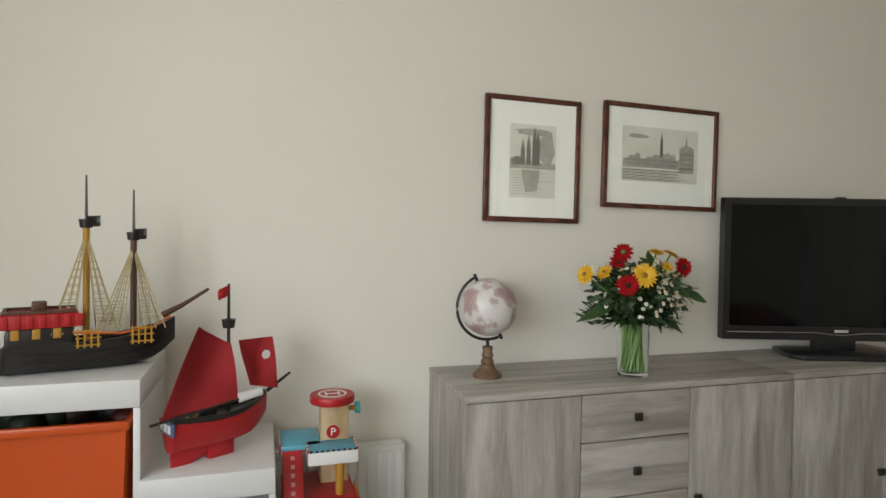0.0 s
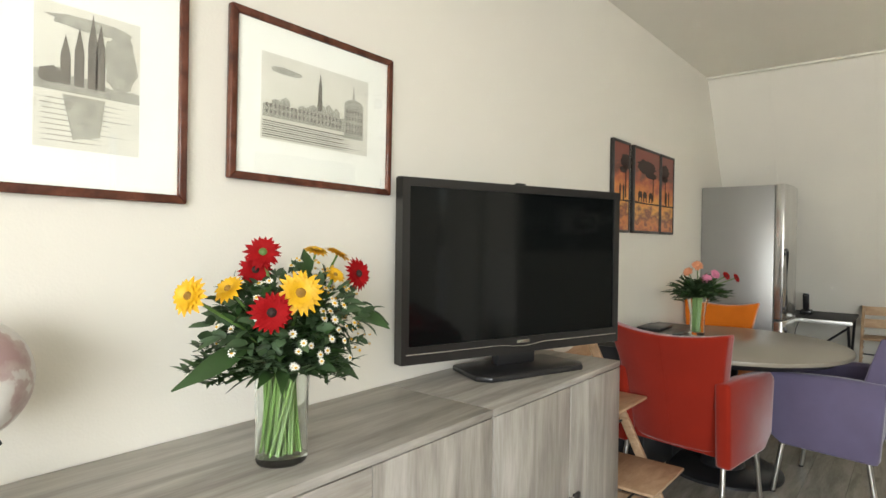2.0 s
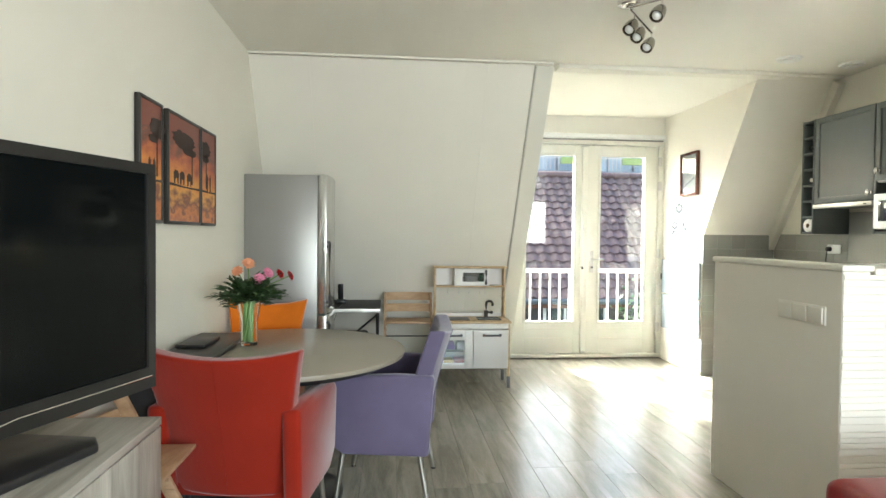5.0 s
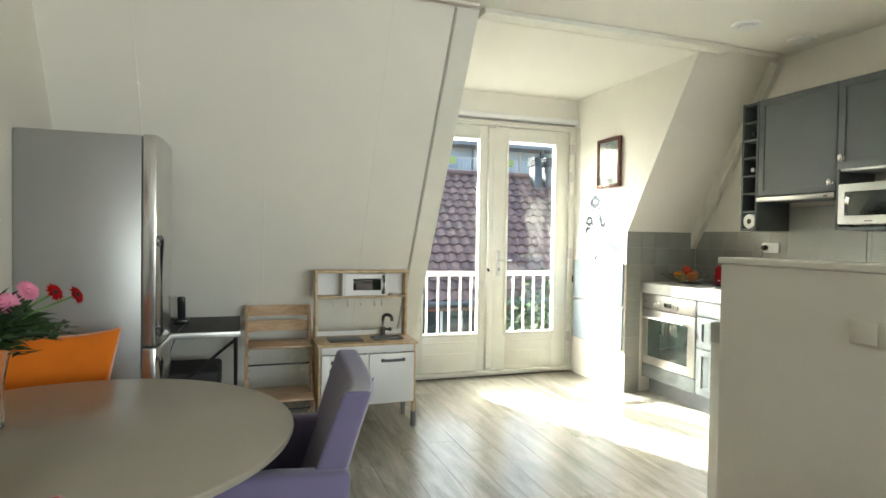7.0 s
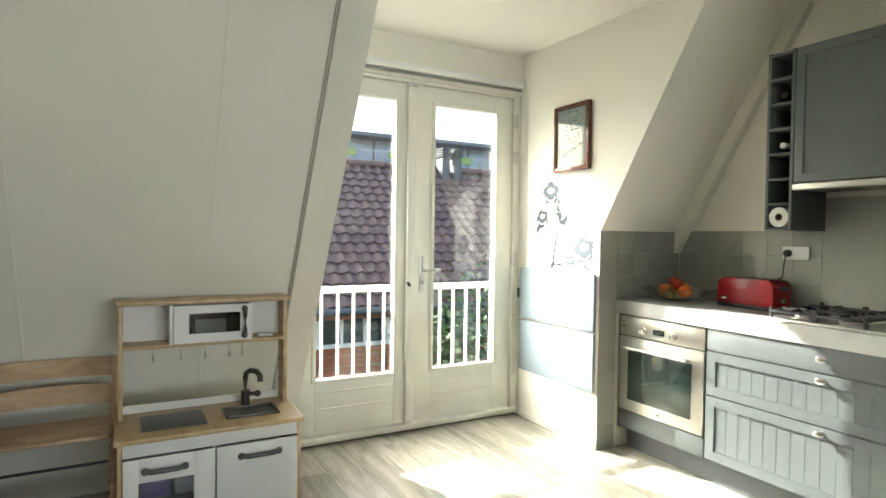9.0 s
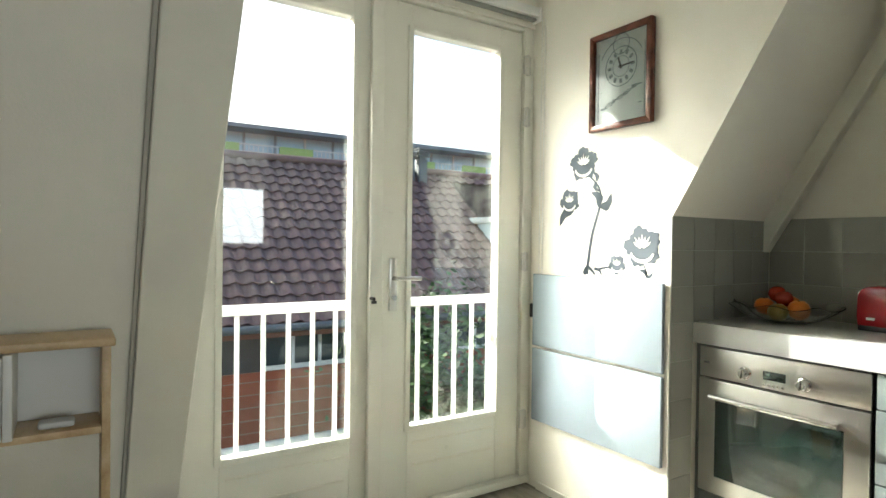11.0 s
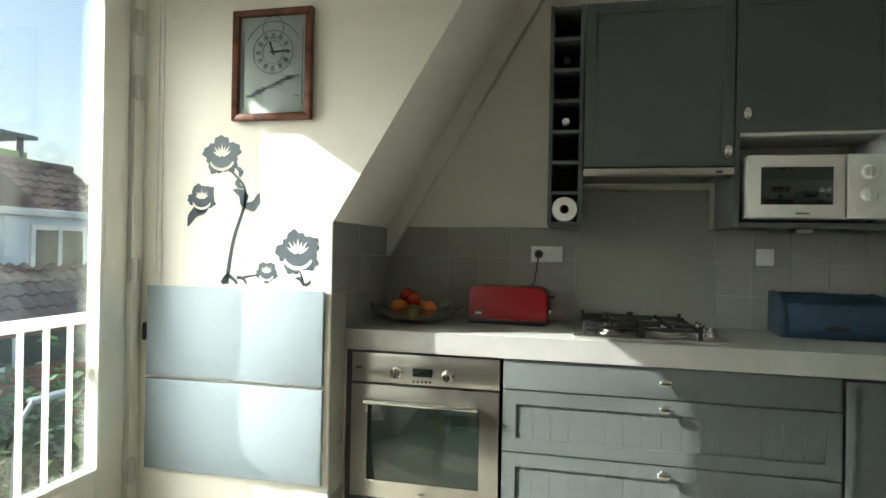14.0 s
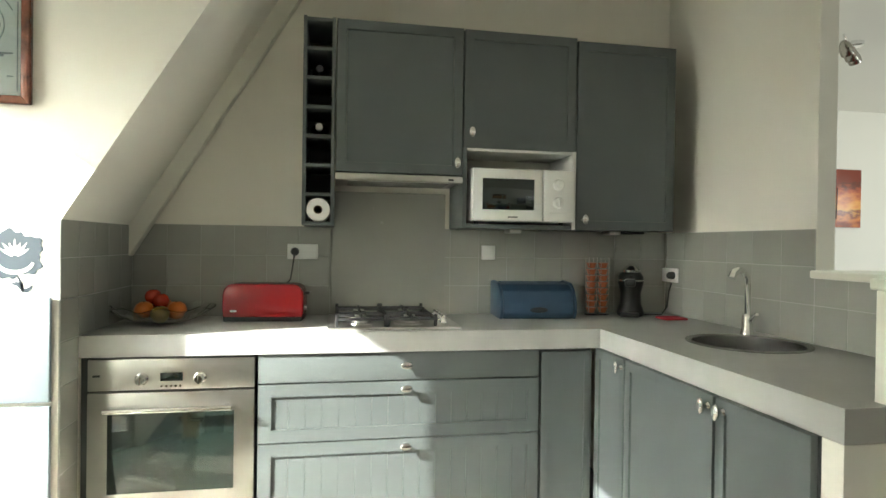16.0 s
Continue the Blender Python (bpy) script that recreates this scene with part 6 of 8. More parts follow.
# ---- fridge ----
BASE = GABLE
FRIDGE = mat("fridge_steel", (0.36, 0.36, 0.345), 0.36, 0.55, 0.05, 3, bump=0.02)
FRIDGE_EDGE = mat("fridge_door_steel", (0.66, 0.66, 0.64), 0.22, 0.9, 0.04, 6)
fr = thing("fridge", "tall silver-grey fridge freezer, closed", "fridge")
part("cabinet", boxed(5.2, 5.77, 1.535, TVY - 0.002, 0.03, 1.735, 0.008), FRIDGE, fr)
for z0, z1, nm in ((0.05, 0.722, "freezer_door"), (0.732, 1.74, "fridge_door")):
    bm = bmesh.new()
    prism(bm, [(5.2, 1.531), (5.196, 1.472), (5.3, 1.457), (5.485, 1.45), (5.67, 1.457), (5.774, 1.472), (5.77, 1.531)], z0, z1, "z", 0.006)
    part(nm, bm, FRIDGE_EDGE, fr, "curved silver door", smooth=30)
hb = path_tube(bmesh.new(), [(5.215, 1.462, 0.78), (5.215, 1.45, 0.8), (5.215, 1.45, 1.24), (5.215, 1.462, 1.26)], 0.011, 10)
for z in (0.82, 1.22):
    box(hb, 5.206, 5.224, 1.446, 1.478, z - 0.01, z + 0.01, 0.002)
part("handle", hb, mat("dark_steel_handle", (0.12, 0.12, 0.12), 0.3, 0.8), fr, "long dark bar handle")
hb = path_tube(bmesh.new(), [(5.215, 1.462, 0.4), (5.215, 1.45, 0.42), (5.215, 1.45, 0.66), (5.215, 1.462, 0.68)], 0.011, 10)
part("handle", hb, mat("dark_steel_handle_low", (0.12, 0.12, 0.12), 0.3, 0.8), fr, "dark bar handle")
for x in (5.26, 5.71):
    for y in (1.56, 1.98):
        part("foot", tube(bmesh.new(), (x, y, 0), (x, y, 0.032), 0.018, n=12), BLACK, fr)

# ---- folding desk and phone ----
desk = thing("folding_table", "small black folding table with metal edge", "table")
part("top", boxed(5.8, 6.52, 1.095, 1.74, 0.672, 0.694, 0.003), MATTBLACK, desk)
part("metal_edge", boxed(5.785, 5.801, 1.09, 1.74, 0.66, 0.695, 0.003), mat("pale_metal", (0.5, 0.5, 0.47), 0.35, 0.7), desk, "pale metal front edge")
for y in (1.12, 1.7):
    part("leg", path_tube(bmesh.new(), [(5.83, y, 0.66), (6.3, y, 0.0)], 0.011, 8), BLACK, desk)
    part("leg", path_tube(bmesh.new(), [(6.45, y, 0.66), (5.88, y, 0.0)], 0.011, 8), BLACK, desk)
part("brace", path_tube(bmesh.new(), [(5.88, 1.12, 0.02), (5.88, 1.7, 0.02)], 0.01, 8), BLACK, desk)
part("brace", path_tube(bmesh.new(), [(5.84, 1.12, 0.64), (5.9, 1.45, 0.35)], 0.009, 8), BLACK, desk)
phone = thing("cordless_phone", "black cordless phone standing in its cradle", "telephone", pose(6.2, 1.45, 0.694, 0, 0, 90))
part("cradle", boxed(-0.045, 0.045, -0.05, 0.05, 0, 0.035, 0.01), BLACK, phone)
bm = boxed(-0.024, 0.024, -0.014, 0.014, 0.0, 0.16, 0.009)
bmesh.ops.transform(bm, verts=bm.verts[:], matrix=Matrix.Translation((0, 0.0, 0.02)) @ Matrix.Rotation(radians(-14), 4, "X"))
hs = part("handset", bm, BLACK, phone)
for i in range(12):
    b = boxed(-0.004, 0.004, -0.0165, -0.0135, -0.003, 0.003, 0.001)
    bmesh.ops.transform(b, verts=b.verts[:], matrix=Matrix.Translation((0, 0, 0.02)) @ Matrix.Rotation(radians(-14), 4, "X") @ Matrix.Translation((-0.013 + 0.013 * (i % 3), 0, 0.035 + 0.014 * (i // 3))))
    part("key", b, mat("phone_key", (0.3, 0.3, 0.3), 0.5), hs)
stool = thing("footstool", "dark grey upholstered stool under the folding table", "stool")
GREYBOX = mat("dark_grey_cloth", (0.045, 0.045, 0.048), 0.8, vary=0.1, scale=20, bump=0.3, bump_scale=150)
part("seat", boxed(5.93, 6.36, 1.21, 1.62, 0.27, 0.43, 0.025, seg=3), GREYBOX, stool, smooth=60)
part("frame", boxed(5.95, 6.34, 1.225, 1.605, 0.235, 0.269, 0.004), BLACK, stool)
for x in (5.97, 6.32):
    for y in (1.245, 1.585):
        part("leg", boxed(x - 0.018, x + 0.018, y - 0.018, y + 0.018, 0.0, 0.2345, 0.003), BLACK, stool, "black square leg")
single("phone_cable", path_tube(bmesh.new(), [(6.2, 1.42, 0.70), (6.05, 1.428, 0.698), (5.83, 1.44, 0.698), (5.79, 1.47, 0.60), (5.82, 1.5, 0.2), (5.9, 1.5, 0.01)], 0.003, 6), BLACK, "thin black phone cable", "cable")

# ---- step-up children's chairs ----
BEECH = streaked("beech_wood", [(0.36, 0.23, 0.13), (0.45, 0.30, 0.18), (0.54, 0.38, 0.24)], (2, 6, 6), 0.45, 3, 0.06)


def step_chair(label, m):
    """A child's chair that faces local +y: two slanted notched sides, seat, foot plate and two curved back slats."""
    ch = thing("childs_chair", label, "child's chair", m, "adjustable wooden children's chairs")
    for s_ in (-1, 1):
        x = s_ * 0.21
        bm = bmesh.new()
        prism(bm, [(0.2, 0.03), (0.25, 0.03), (-0.13, 0.78), (-0.18, 0.78)], x - 0.011, x + 0.011, "x", 0.003)
        side = part("side", bm, BEECH, ch)
        for k in range(13):
            t = 0.12 + 0.055 * k
            y, z = 0.2 - 0.38 * t, 0.03 + 0.75 * t
            part("groove_ridge", boxed(x - s_ * 0.011 - s_ * 0.006, x - s_ * 0.011, y + 0.008, y + 0.045, z, z + 0.012, 0.001), BEECH, side)
        bm = bmesh.new()
        prism(bm, [(-0.18, 0.0), (0.25, 0.0), (0.25, 0.035), (-0.18, 0.035)], x - 0.012, x + 0.012, "x", 0.004)
        part("runner", bm, BEECH, ch)
    part("seat", boxed(-0.199, 0.199, -0.12, 0.15, 0.53, 0.545, 0.005), BEECH, ch)
    part("foot_plate", boxed(-0.199, 0.199, -0.02, 0.33, 0.225, 0.24, 0.005), BEECH, ch)
    for z, y in ((0.74, -0.155), (0.64, -0.105)):
        bm = bmesh.new()
        n_ = 10
        rows = []
        for j in range(n_ + 1):
            u_ = -1 + 2 * j / n_
            yy = y - 0.035 * (1 - u_ * u_)
            rows.append([bm.verts.new((0.2 * u_, yy + a, z + b)) for a, b in ((0, -0.035), (0.012, -0.035), (-0.02, 0.035), (-0.032, 0.035))])
        for p, q in zip(rows, rows[1:]):
            for k in range(4):
                bm.faces.new((p[k], p[(k + 1) % 4], q[(k + 1) % 4], q[k]))
        bm.faces.new(rows[0])
        bm.faces.new(rows[-1][::-1])
        part("back_slat", bm, BEECH, ch, smooth=60)
    for z, y in ((0.40, 0.02), (0.13, 0.16)):
        part("rod", tube(bmesh.new(), (-0.2, y, z), (0.2, y, z), 0.006, n=10), BLACK, ch, "black metal cross rod")
    return ch


step_chair("light beech adjustable child's chair beside toy kitchen", pose(6.2, 0.845, 0, 0, 0, 90))
BASE = Matrix()
step_chair("light beech adjustable child's chair beside the sideboard", pose(3.01, 1.86, 0, 0, 0, 180))

# ---- toy kitchen ----
BASE = GABLE
PINE = streaked("birch_ply", [(0.42, 0.28, 0.14), (0.52, 0.37, 0.20), (0.6, 0.45, 0.27)], (6, 1.2, 6), 0.42, 3, 0.05)
TOYWHITE = mat("toy_white_board", (0.74, 0.73, 0.69), 0.4, vary=0.02)
TOYGREY = mat("toy_grey_plastic", (0.10, 0.10, 0.10), 0.4, vary=0.1)
tk = thing("toy_kitchen", "wooden toy kitchen with white doors and shelf", "toy kitchen", pose(5.85, 0.3, 0, 0, 0, -90))
# local: x to the right as one faces it (towards -y of the room), y into the room's slope
W = 0.332
part("worktop", boxed(-W, W, -0.012, 0.33, 0.56, 0.578, 0.004), PINE, tk, "birch worktop")
for x in (-W + 0.01, W - 0.026):
    part("side", boxed(x, x + 0.016, 0.01, 0.32, 0.17, 0.5595, 0.002), PINE, tk)
    for y in (0.02, 0.29):
        leg = part("leg", boxed(x - 0.002, x + 0.018, y, y + 0.03, 0.09, 0.172, 0.002), PINE, tk)
        part("leg_sleeve", boxed(x - 0.006, x + 0.022, y - 0.004, y + 0.034, 0.0, 0.1, 0.004), TOYGREY, leg, "grey plastic foot")
part("bottom_board", boxed(-W + 0.026, W - 0.026, 0.012, 0.32, 0.172, 0.188, 0.002), TOYWHITE, tk)
part("fascia", boxed(-W + 0.027, W - 0.027, 0.006, 0.02, 0.51, 0.559, 0.002), TOYWHITE, tk)
part("middle_board", boxed(-0.008, 0.008, 0.02, 0.31, 0.188, 0.51, 0.001), TOYWHITE, tk)
part("back_board", boxed(-W + 0.026, W - 0.026, 0.31, 0.32, 0.18, 0.56), TOYWHITE, tk)


def toy_handle(parent, a, b, out):
    a, b, out = Vector(a), Vector(b), Vector(out)
    d = (b - a).normalized()
    bm = path_tube(bmesh.new(), [a + out * 0.3, a + d * 0.02 + out, b - d * 0.02 + out, b + out * 0.3], 0.009, 10)
    for p in (a, b):
        ball(bm, p + out * 0.35, 0.013, u=12, v=8)
    part("handle", bm, TOYGREY, parent, "grey plastic handle")


bm = bmesh.new()
box(bm, -W + 0.028, -0.255, -0.008, 0.006, 0.19, 0.505, 0.002)
box(bm, -0.075, -0.003, -0.008, 0.006, 0.19, 0.505, 0.002)
box(bm, -0.256, -0.074, -0.0075, 0.006, 0.19, 0.225, 0.002)
box(bm, -0.256, -0.074, -0.0075, 0.006, 0.42, 0.505, 0.002)
dr = part("oven_door", bm, TOYWHITE, tk, "white oven door with window")
part("window", boxed(-0.256, -0.074, -0.002, 0.002, 0.225, 0.42), glass("toy_window", (0.85, 0.87, 0.88)), dr, "clear plastic window")
toy_handle(dr, (-0.235, -0.008, 0.462), (-0.105, -0.008, 0.462), (0, -0.022, 0))
dr = part("cupboard_door", boxed(0.003, W - 0.028, -0.008, 0.006, 0.19, 0.505, 0.003), TOYWHITE, tk, "plain white door")
toy_handle(dr, (0.09, -0.008, 0.462), (0.23, -0.008, 0.462), (0, -0.022, 0))
part("oven_shelf", boxed(-W + 0.027, -0.009, 0.03, 0.3, 0.315, 0.322), TOYGREY, tk)
part("hob", boxed(-0.245, -0.02, 0.06, 0.25, 0.5785, 0.5835, 0.004), TOYGREY, tk, "dark grey toy hob plate")
bm = bmesh.new()
for a in ((0.05, 0.255, 0.08, 0.088), (0.05, 0.255, 0.212, 0.22), (0.05, 0.058, 0.08, 0.22), (0.247, 0.255, 0.08, 0.22)):
    box(bm, *a, 0.5785, 0.588, 0.002)
box(bm, 0.055, 0.25, 0.085, 0.215, 0.5785, 0.5805)
part("sink_basin", bm, mat("toy_sink", (0.06, 0.06, 0.058), 0.35), tk, "dark grey toy sink")
bm = path_tube(bmesh.new(), [(0.15, 0.255, 0.578), (0.15, 0.255, 0.69), (0.153, 0.25, 0.715), (0.165, 0.23, 0.728), (0.185, 0.2, 0.728), (0.195, 0.182, 0.715), (0.196, 0.18, 0.69)], 0.0115, 12)
tube(bm, (0.15, 0.255, 0.578), (0.15, 0.255, 0.64), 0.018, n=14)
tube(bm, (0.15, 0.255, 0.625), (0.195, 0.24, 0.625), 0.009, n=10)
ball(bm, (0.197, 0.239, 0.625), 0.014, u=10, v=8)
part("toy_tap", bm, mat("toy_tap_grey", (0.07, 0.065, 0.055), 0.3, 0.4), tk, "bronze-grey toy tap")
for x in (-W + 0.012, W - 0.028):
    part("upright", boxed(x, x + 0.016, 0.24, 0.335, 0.5785, 1.02, 0.002), PINE, tk)
part("top_shelf", boxed(-W + 0.006, W - 0.006, 0.2, 0.34, 1.021, 1.037, 0.003), PINE, tk)
part("low_shelf", boxed(-W + 0.029, W - 0.029, 0.22, 0.335, 0.85, 0.864, 0.002), PINE, tk)
part("rear_panel", boxed(-W + 0.029, W - 0.029, 0.328, 0.336, 0.865, 1.02), TOYWHITE, tk)
part("splash_panel", boxed(-W + 0.029, W - 0.029, 0.322, 0.332, 0.579, 0.61), TOYWHITE, tk)
mwt = part("toy_microwave", frame_ring(bmesh.new(), -0.13, 0.15, 0.18, 0.19, 0.87, 1.016, 0.054, 0.034, 0.035, 0.031, 0.002), TOYWHITE, tk, "white toy microwave")
part("microwave_side", boxed(-0.145, -0.131, 0.19, 0.32, 0.866, 1.019, 0.001), TOYWHITE, mwt)
part("microwave_side", boxed(0.151, 0.165, 0.19, 0.32, 0.866, 1.019, 0.001), TOYWHITE, mwt)
part("microwave_window", boxed(-0.076, 0.116, 0.184, 0.187, 0.905, 0.985), glass("toy_window_dark", (0.6, 0.62, 0.62)), mwt)
toy_handle(mwt, (0.132, 0.18, 0.89), (0.132, 0.18, 0.998), (0, -0.02, 0))
for i, x in enumerate((-0.2, -0.1, -0.01, 0.085, 0.135)):
    part("hook", path_tube(bmesh.new(), [(x, 0.25, 0.85), (x, 0.25, 0.81), (x, 0.245, 0.795), (x, 0.236, 0.795), (x, 0.232, 0.806)], 0.0028, 6), STEEL, tk, "small metal hook")
TK = pose(5.85, 0.3, 0, 0, 0, -90)


def toy_block(name, x0, x1, y0, y1, z0, z1, color, label):
    bm = boxed(x0, x1, y0, y1, z0, z1, 0.006)
    bmesh.ops.transform(bm, verts=bm.verts[:], matrix=TK)
    single(name, bm, mat(name + "_paint", color, 0.45), label, "toy", group="toys in the toy kitchen")


toy_block("toy_box", -0.05, 0.07, 0.23, 0.3, 0.8645, 0.955, (0.6, 0.6, 0.56), "pale toy box inside the toy microwave")
toy_block("toy_pan", -0.115, -0.06, 0.23, 0.3, 0.8645, 0.95, (0.03, 0.03, 0.03), "black toy pan inside the toy microwave")
toy_block("toy_carton", 0.08, 0.13, 0.23, 0.3, 0.8645, 0.97, (0.04, 0.16, 0.09), "green toy carton inside the toy microwave")
toy_block("purple_box", -0.245, -0.15, 0.08, 0.2, 0.3225, 0.385, (0.12, 0.06, 0.28), "purple toy box in the toy oven")
toy_block("clear_box", -0.13, -0.03, 0.08, 0.2, 0.3225, 0.39, (0.35, 0.36, 0.38), "grey toy box in the toy oven")
toy_block("red_box", -0.15, -0.04, 0.06, 0.2, 0.1885, 0.24, (0.5, 0.03, 0.03), "red toy food box in the toy oven")
toy_block("yellow_box", -0.26, -0.16, 0.06, 0.2, 0.1885, 0.235, (0.6, 0.35, 0.04), "yellow toy food box in the toy oven")
toy_block("toy_soap_dish", 0.2, 0.26, 0.24, 0.28, 0.8645, 0.878, (0.6, 0.6, 0.58), "small pale dish on the toy shelf")


BASE = Matrix()
# ---- toy corner ----
SHELFWHITE = mat("white_laminate", (0.72, 0.72, 0.70), 0.4, vary=0.02, scale=4)
unit = thing("step_shelf", "white stepped toy storage unit with bins", "storage unit")
Y0, Y1 = 1.62, 2.04
for x0, x1, z in ((-1.0, -0.475, 0.926), (-0.475, -0.13, 0.655), (-0.13, 0.2, 0.345)):
    part("step_top", boxed(x0, x1 + 0.008, Y0, Y1, z - 0.075, z, 0.005), SHELFWHITE, unit)
for x, z in ((-1.0, 0.851), (-0.485, 0.851), (-0.14, 0.58), (0.19, 0.27)):
    part("upright", boxed(x, x + 0.018, Y0 + 0.004, Y1, 0.0, z - 0.0005, 0.002), SHELFWHITE, unit)
part("back_panel", boxed(-0.98, 0.19, Y1 - 0.012, Y1 - 0.002, 0.02, 0.27), SHELFWHITE, unit)
ORANGEBIN = mat("orange_plastic", (0.6, 0.085, 0.01), 0.35, vary=0.05)


def toy_bin(x0, x1, z0, z1, material, label):
    b = thing("toy_bin", label, "storage bin", group="bins in the toy storage unit")
    bm = bmesh.new()
    y0, y1, t = Y0 + 0.02, Y1 - 0.03, 0.006
    for o, i in (((x0 + 0.03, x1 - 0.03, y0 + 0.02, y1 - 0.02), (x0 + 0.01, x1 - 0.01, y0 + 0.004, y1 - 0.004)),):
        lo = [bm.verts.new((a, c, z0)) for a, c in ((o[0], o[2]), (o[1], o[2]), (o[1], o[3]), (o[0], o[3]))]
        hi = [bm.verts.new((a, c, z1)) for a, c in ((i[0], i[2]), (i[1], i[2]), (i[1], i[3]), (i[0], i[3]))]
        li = [bm.verts.new((v.co.x + (t if v.co.x < (x0 + x1) / 2 else -t), v.co.y + (t if v.co.y < (y0 + y1) / 2 else -t), z0 + t)) for v in lo]
        hi2 = [bm.verts.new((v.co.x + (t if v.co.x < (x0 + x1) / 2 else -t), v.co.y + (t if v.co.y < (y0 + y1) / 2 else -t), z1)) for v in hi]
        bm.faces.new(lo)
        bm.faces.new(li)
        for k in range(4):
            j = (k + 1) % 4
            bm.faces.new((lo[k], lo[j], hi[j], hi[k]))
            bm.faces.new((li[k], hi2[k], hi2[j], li[j]))
            bm.faces.new((hi[k], hi[j], hi2[j], hi2[k]))
    part("tub", bm, material, b)
    bm = bmesh.new()
    for a in ((x0, x1, y0 - 0.012, y0 + 0.006), (x0, x1, y1 - 0.006, y1 + 0.008), (x0, x0 + 0.012, y0, y1), (x1 - 0.012, x1, y0, y1)):
        box(bm, *a, z1 - 0.02, z1 + 0.004, 0.004)
    part("rim", bm, material, b)


toy_bin(-0.975, -0.495, 0.32, 0.81, ORANGEBIN, "bright orange plastic toy bin, full of toys")
toy_bin(-0.46, -0.13, 0.2, 0.5, mat("white_bin", (0.65, 0.66, 0.66), 0.4), "white plastic toy bin under the step")
rt = random.Random(3)
heap = thing("toy_heap", "jumble of dark toys in the orange bin", "toys")
for i in range(9):
    bm = bmesh.new()
    ball(bm, (-0.93 + 0.05 * i, 1.82 + rt.uniform(-0.1, 0.1), 0.785), 0.04, u=10, v=7, scale=(1.1, 1.0, rt.uniform(0.7, 1.15)))
    part("toy", bm, mat("toy_dark_%d" % i, rt.choice([(0.02, 0.02, 0.02), (0.05, 0.03, 0.02), (0.1, 0.02, 0.015), (0.03, 0.05, 0.03)]), 0.5), heap)

HULLBLACK = mat("toy_black", (0.02, 0.018, 0.017), 0.35, vary=0.1)
TOYRED = mat("toy_red", (0.45, 0.014, 0.018), 0.4, vary=0.06)
SAILRED = mat("sail_cloth_red", (0.33, 0.012, 0.016), 0.8, vary=0.1, bump=0.15)
TOYBROWN = mat("toy_brown", (0.10, 0.045, 0.022), 0.5, vary=0.15)
ROPE = mat("toy_rope", (0.52, 0.42, 0.22), 0.7, vary=0.1)
TOYYELLOW = mat("toy_mustard", (0.5, 0.26, 0.03), 0.5, vary=0.1)


def hull(bm, long, wide, high, bow, stern_lift, z0):
    """A boat's hull lofted from cross sections along local x; the bow points to +x."""
    rows = []
    n_ = 14
    for i in range(n_ + 1):
        t = i / n_
        w = wide * (math.sin(math.pi * min(1, 0.32 + 0.68 * t) ** 1.4) ** 0.6 if t < 1 else 0.02)
        w = max(w, 0.004)
        keel = z0 + (high * 0.75 * max(0, (t - 0.72) / 0.28) ** 2)
        top = z0 + high * (1 + bow * max(0, t - 0.5) ** 2 * 4 + stern_lift * max(0, 0.35 - t) * 2)
        x = -long / 2 + long * t
        rows.append([bm.verts.new((x, a * w, keel + (top - keel) * b)) for a, b in ((0, 0), (0.62, 0.12), (0.95, 0.5), (1.0, 1.0), (0.86, 1.0), (0.8, 0.62), (-0.8, 0.62), (-0.86, 1.0), (-1.0, 1.0), (-0.95, 0.5), (-0.62, 0.12))])
    for p, q in zip(rows, rows[1:]):
        for k in range(len(p)):
            bm.faces.new((p[k], p[(k + 1) % len(p)], q[(k + 1) % len(p)], q[k]))
    bm.faces.new(rows[0])
    bm.faces.new(rows[-1][::-1])
    return bm


def cloth_sheet(bm, a, b, c, d, belly, n_=8, t=0.002):
    """A bellied sail between four corners, with thickness."""
    a, b, c, d = (Vector(p) for p in (a, b, c, d))
    nrm = (b - a).cross(d - a).normalized()
    g = {}
    for s_ in (0, 1):
        for i in range(n_ + 1):
            for j in range(n_ + 1):
                u_, v_ = i / n_, j / n_
                p = a.lerp(b, u_).lerp(d.lerp(c, u_), v_)
                g[s_, i, j] = bm.verts.new(p + nrm * (belly * math.sin(math.pi * u_) * math.sin(math.pi * (0.15 + 0.85 * v_)) + s_ * t + 0.003 * math.sin(9 * u_ + 5 * v_)))
    for i in range(n_):
        for j in range(n_):
            bm.faces.new((g[0, i, j], g[0, i + 1, j], g[0, i + 1, j + 1], g[0, i, j + 1]))
            bm.faces.new((g[1, i, j], g[1, i, j + 1], g[1, i + 1, j + 1], g[1, i + 1, j]))
    for k in range(n_):
        for x, y, z, w in (((0, k), (0, k + 1), 0, 0), ((n_, k), (n_, k + 1), 0, 0), ((k, 0), (k + 1, 0), 0, 0), ((k, n_), (k + 1, n_), 0, 0)):
            bm.faces.new((g[0, *x], g[0, *y], g[1, *y], g[1, *x]))
    return bm


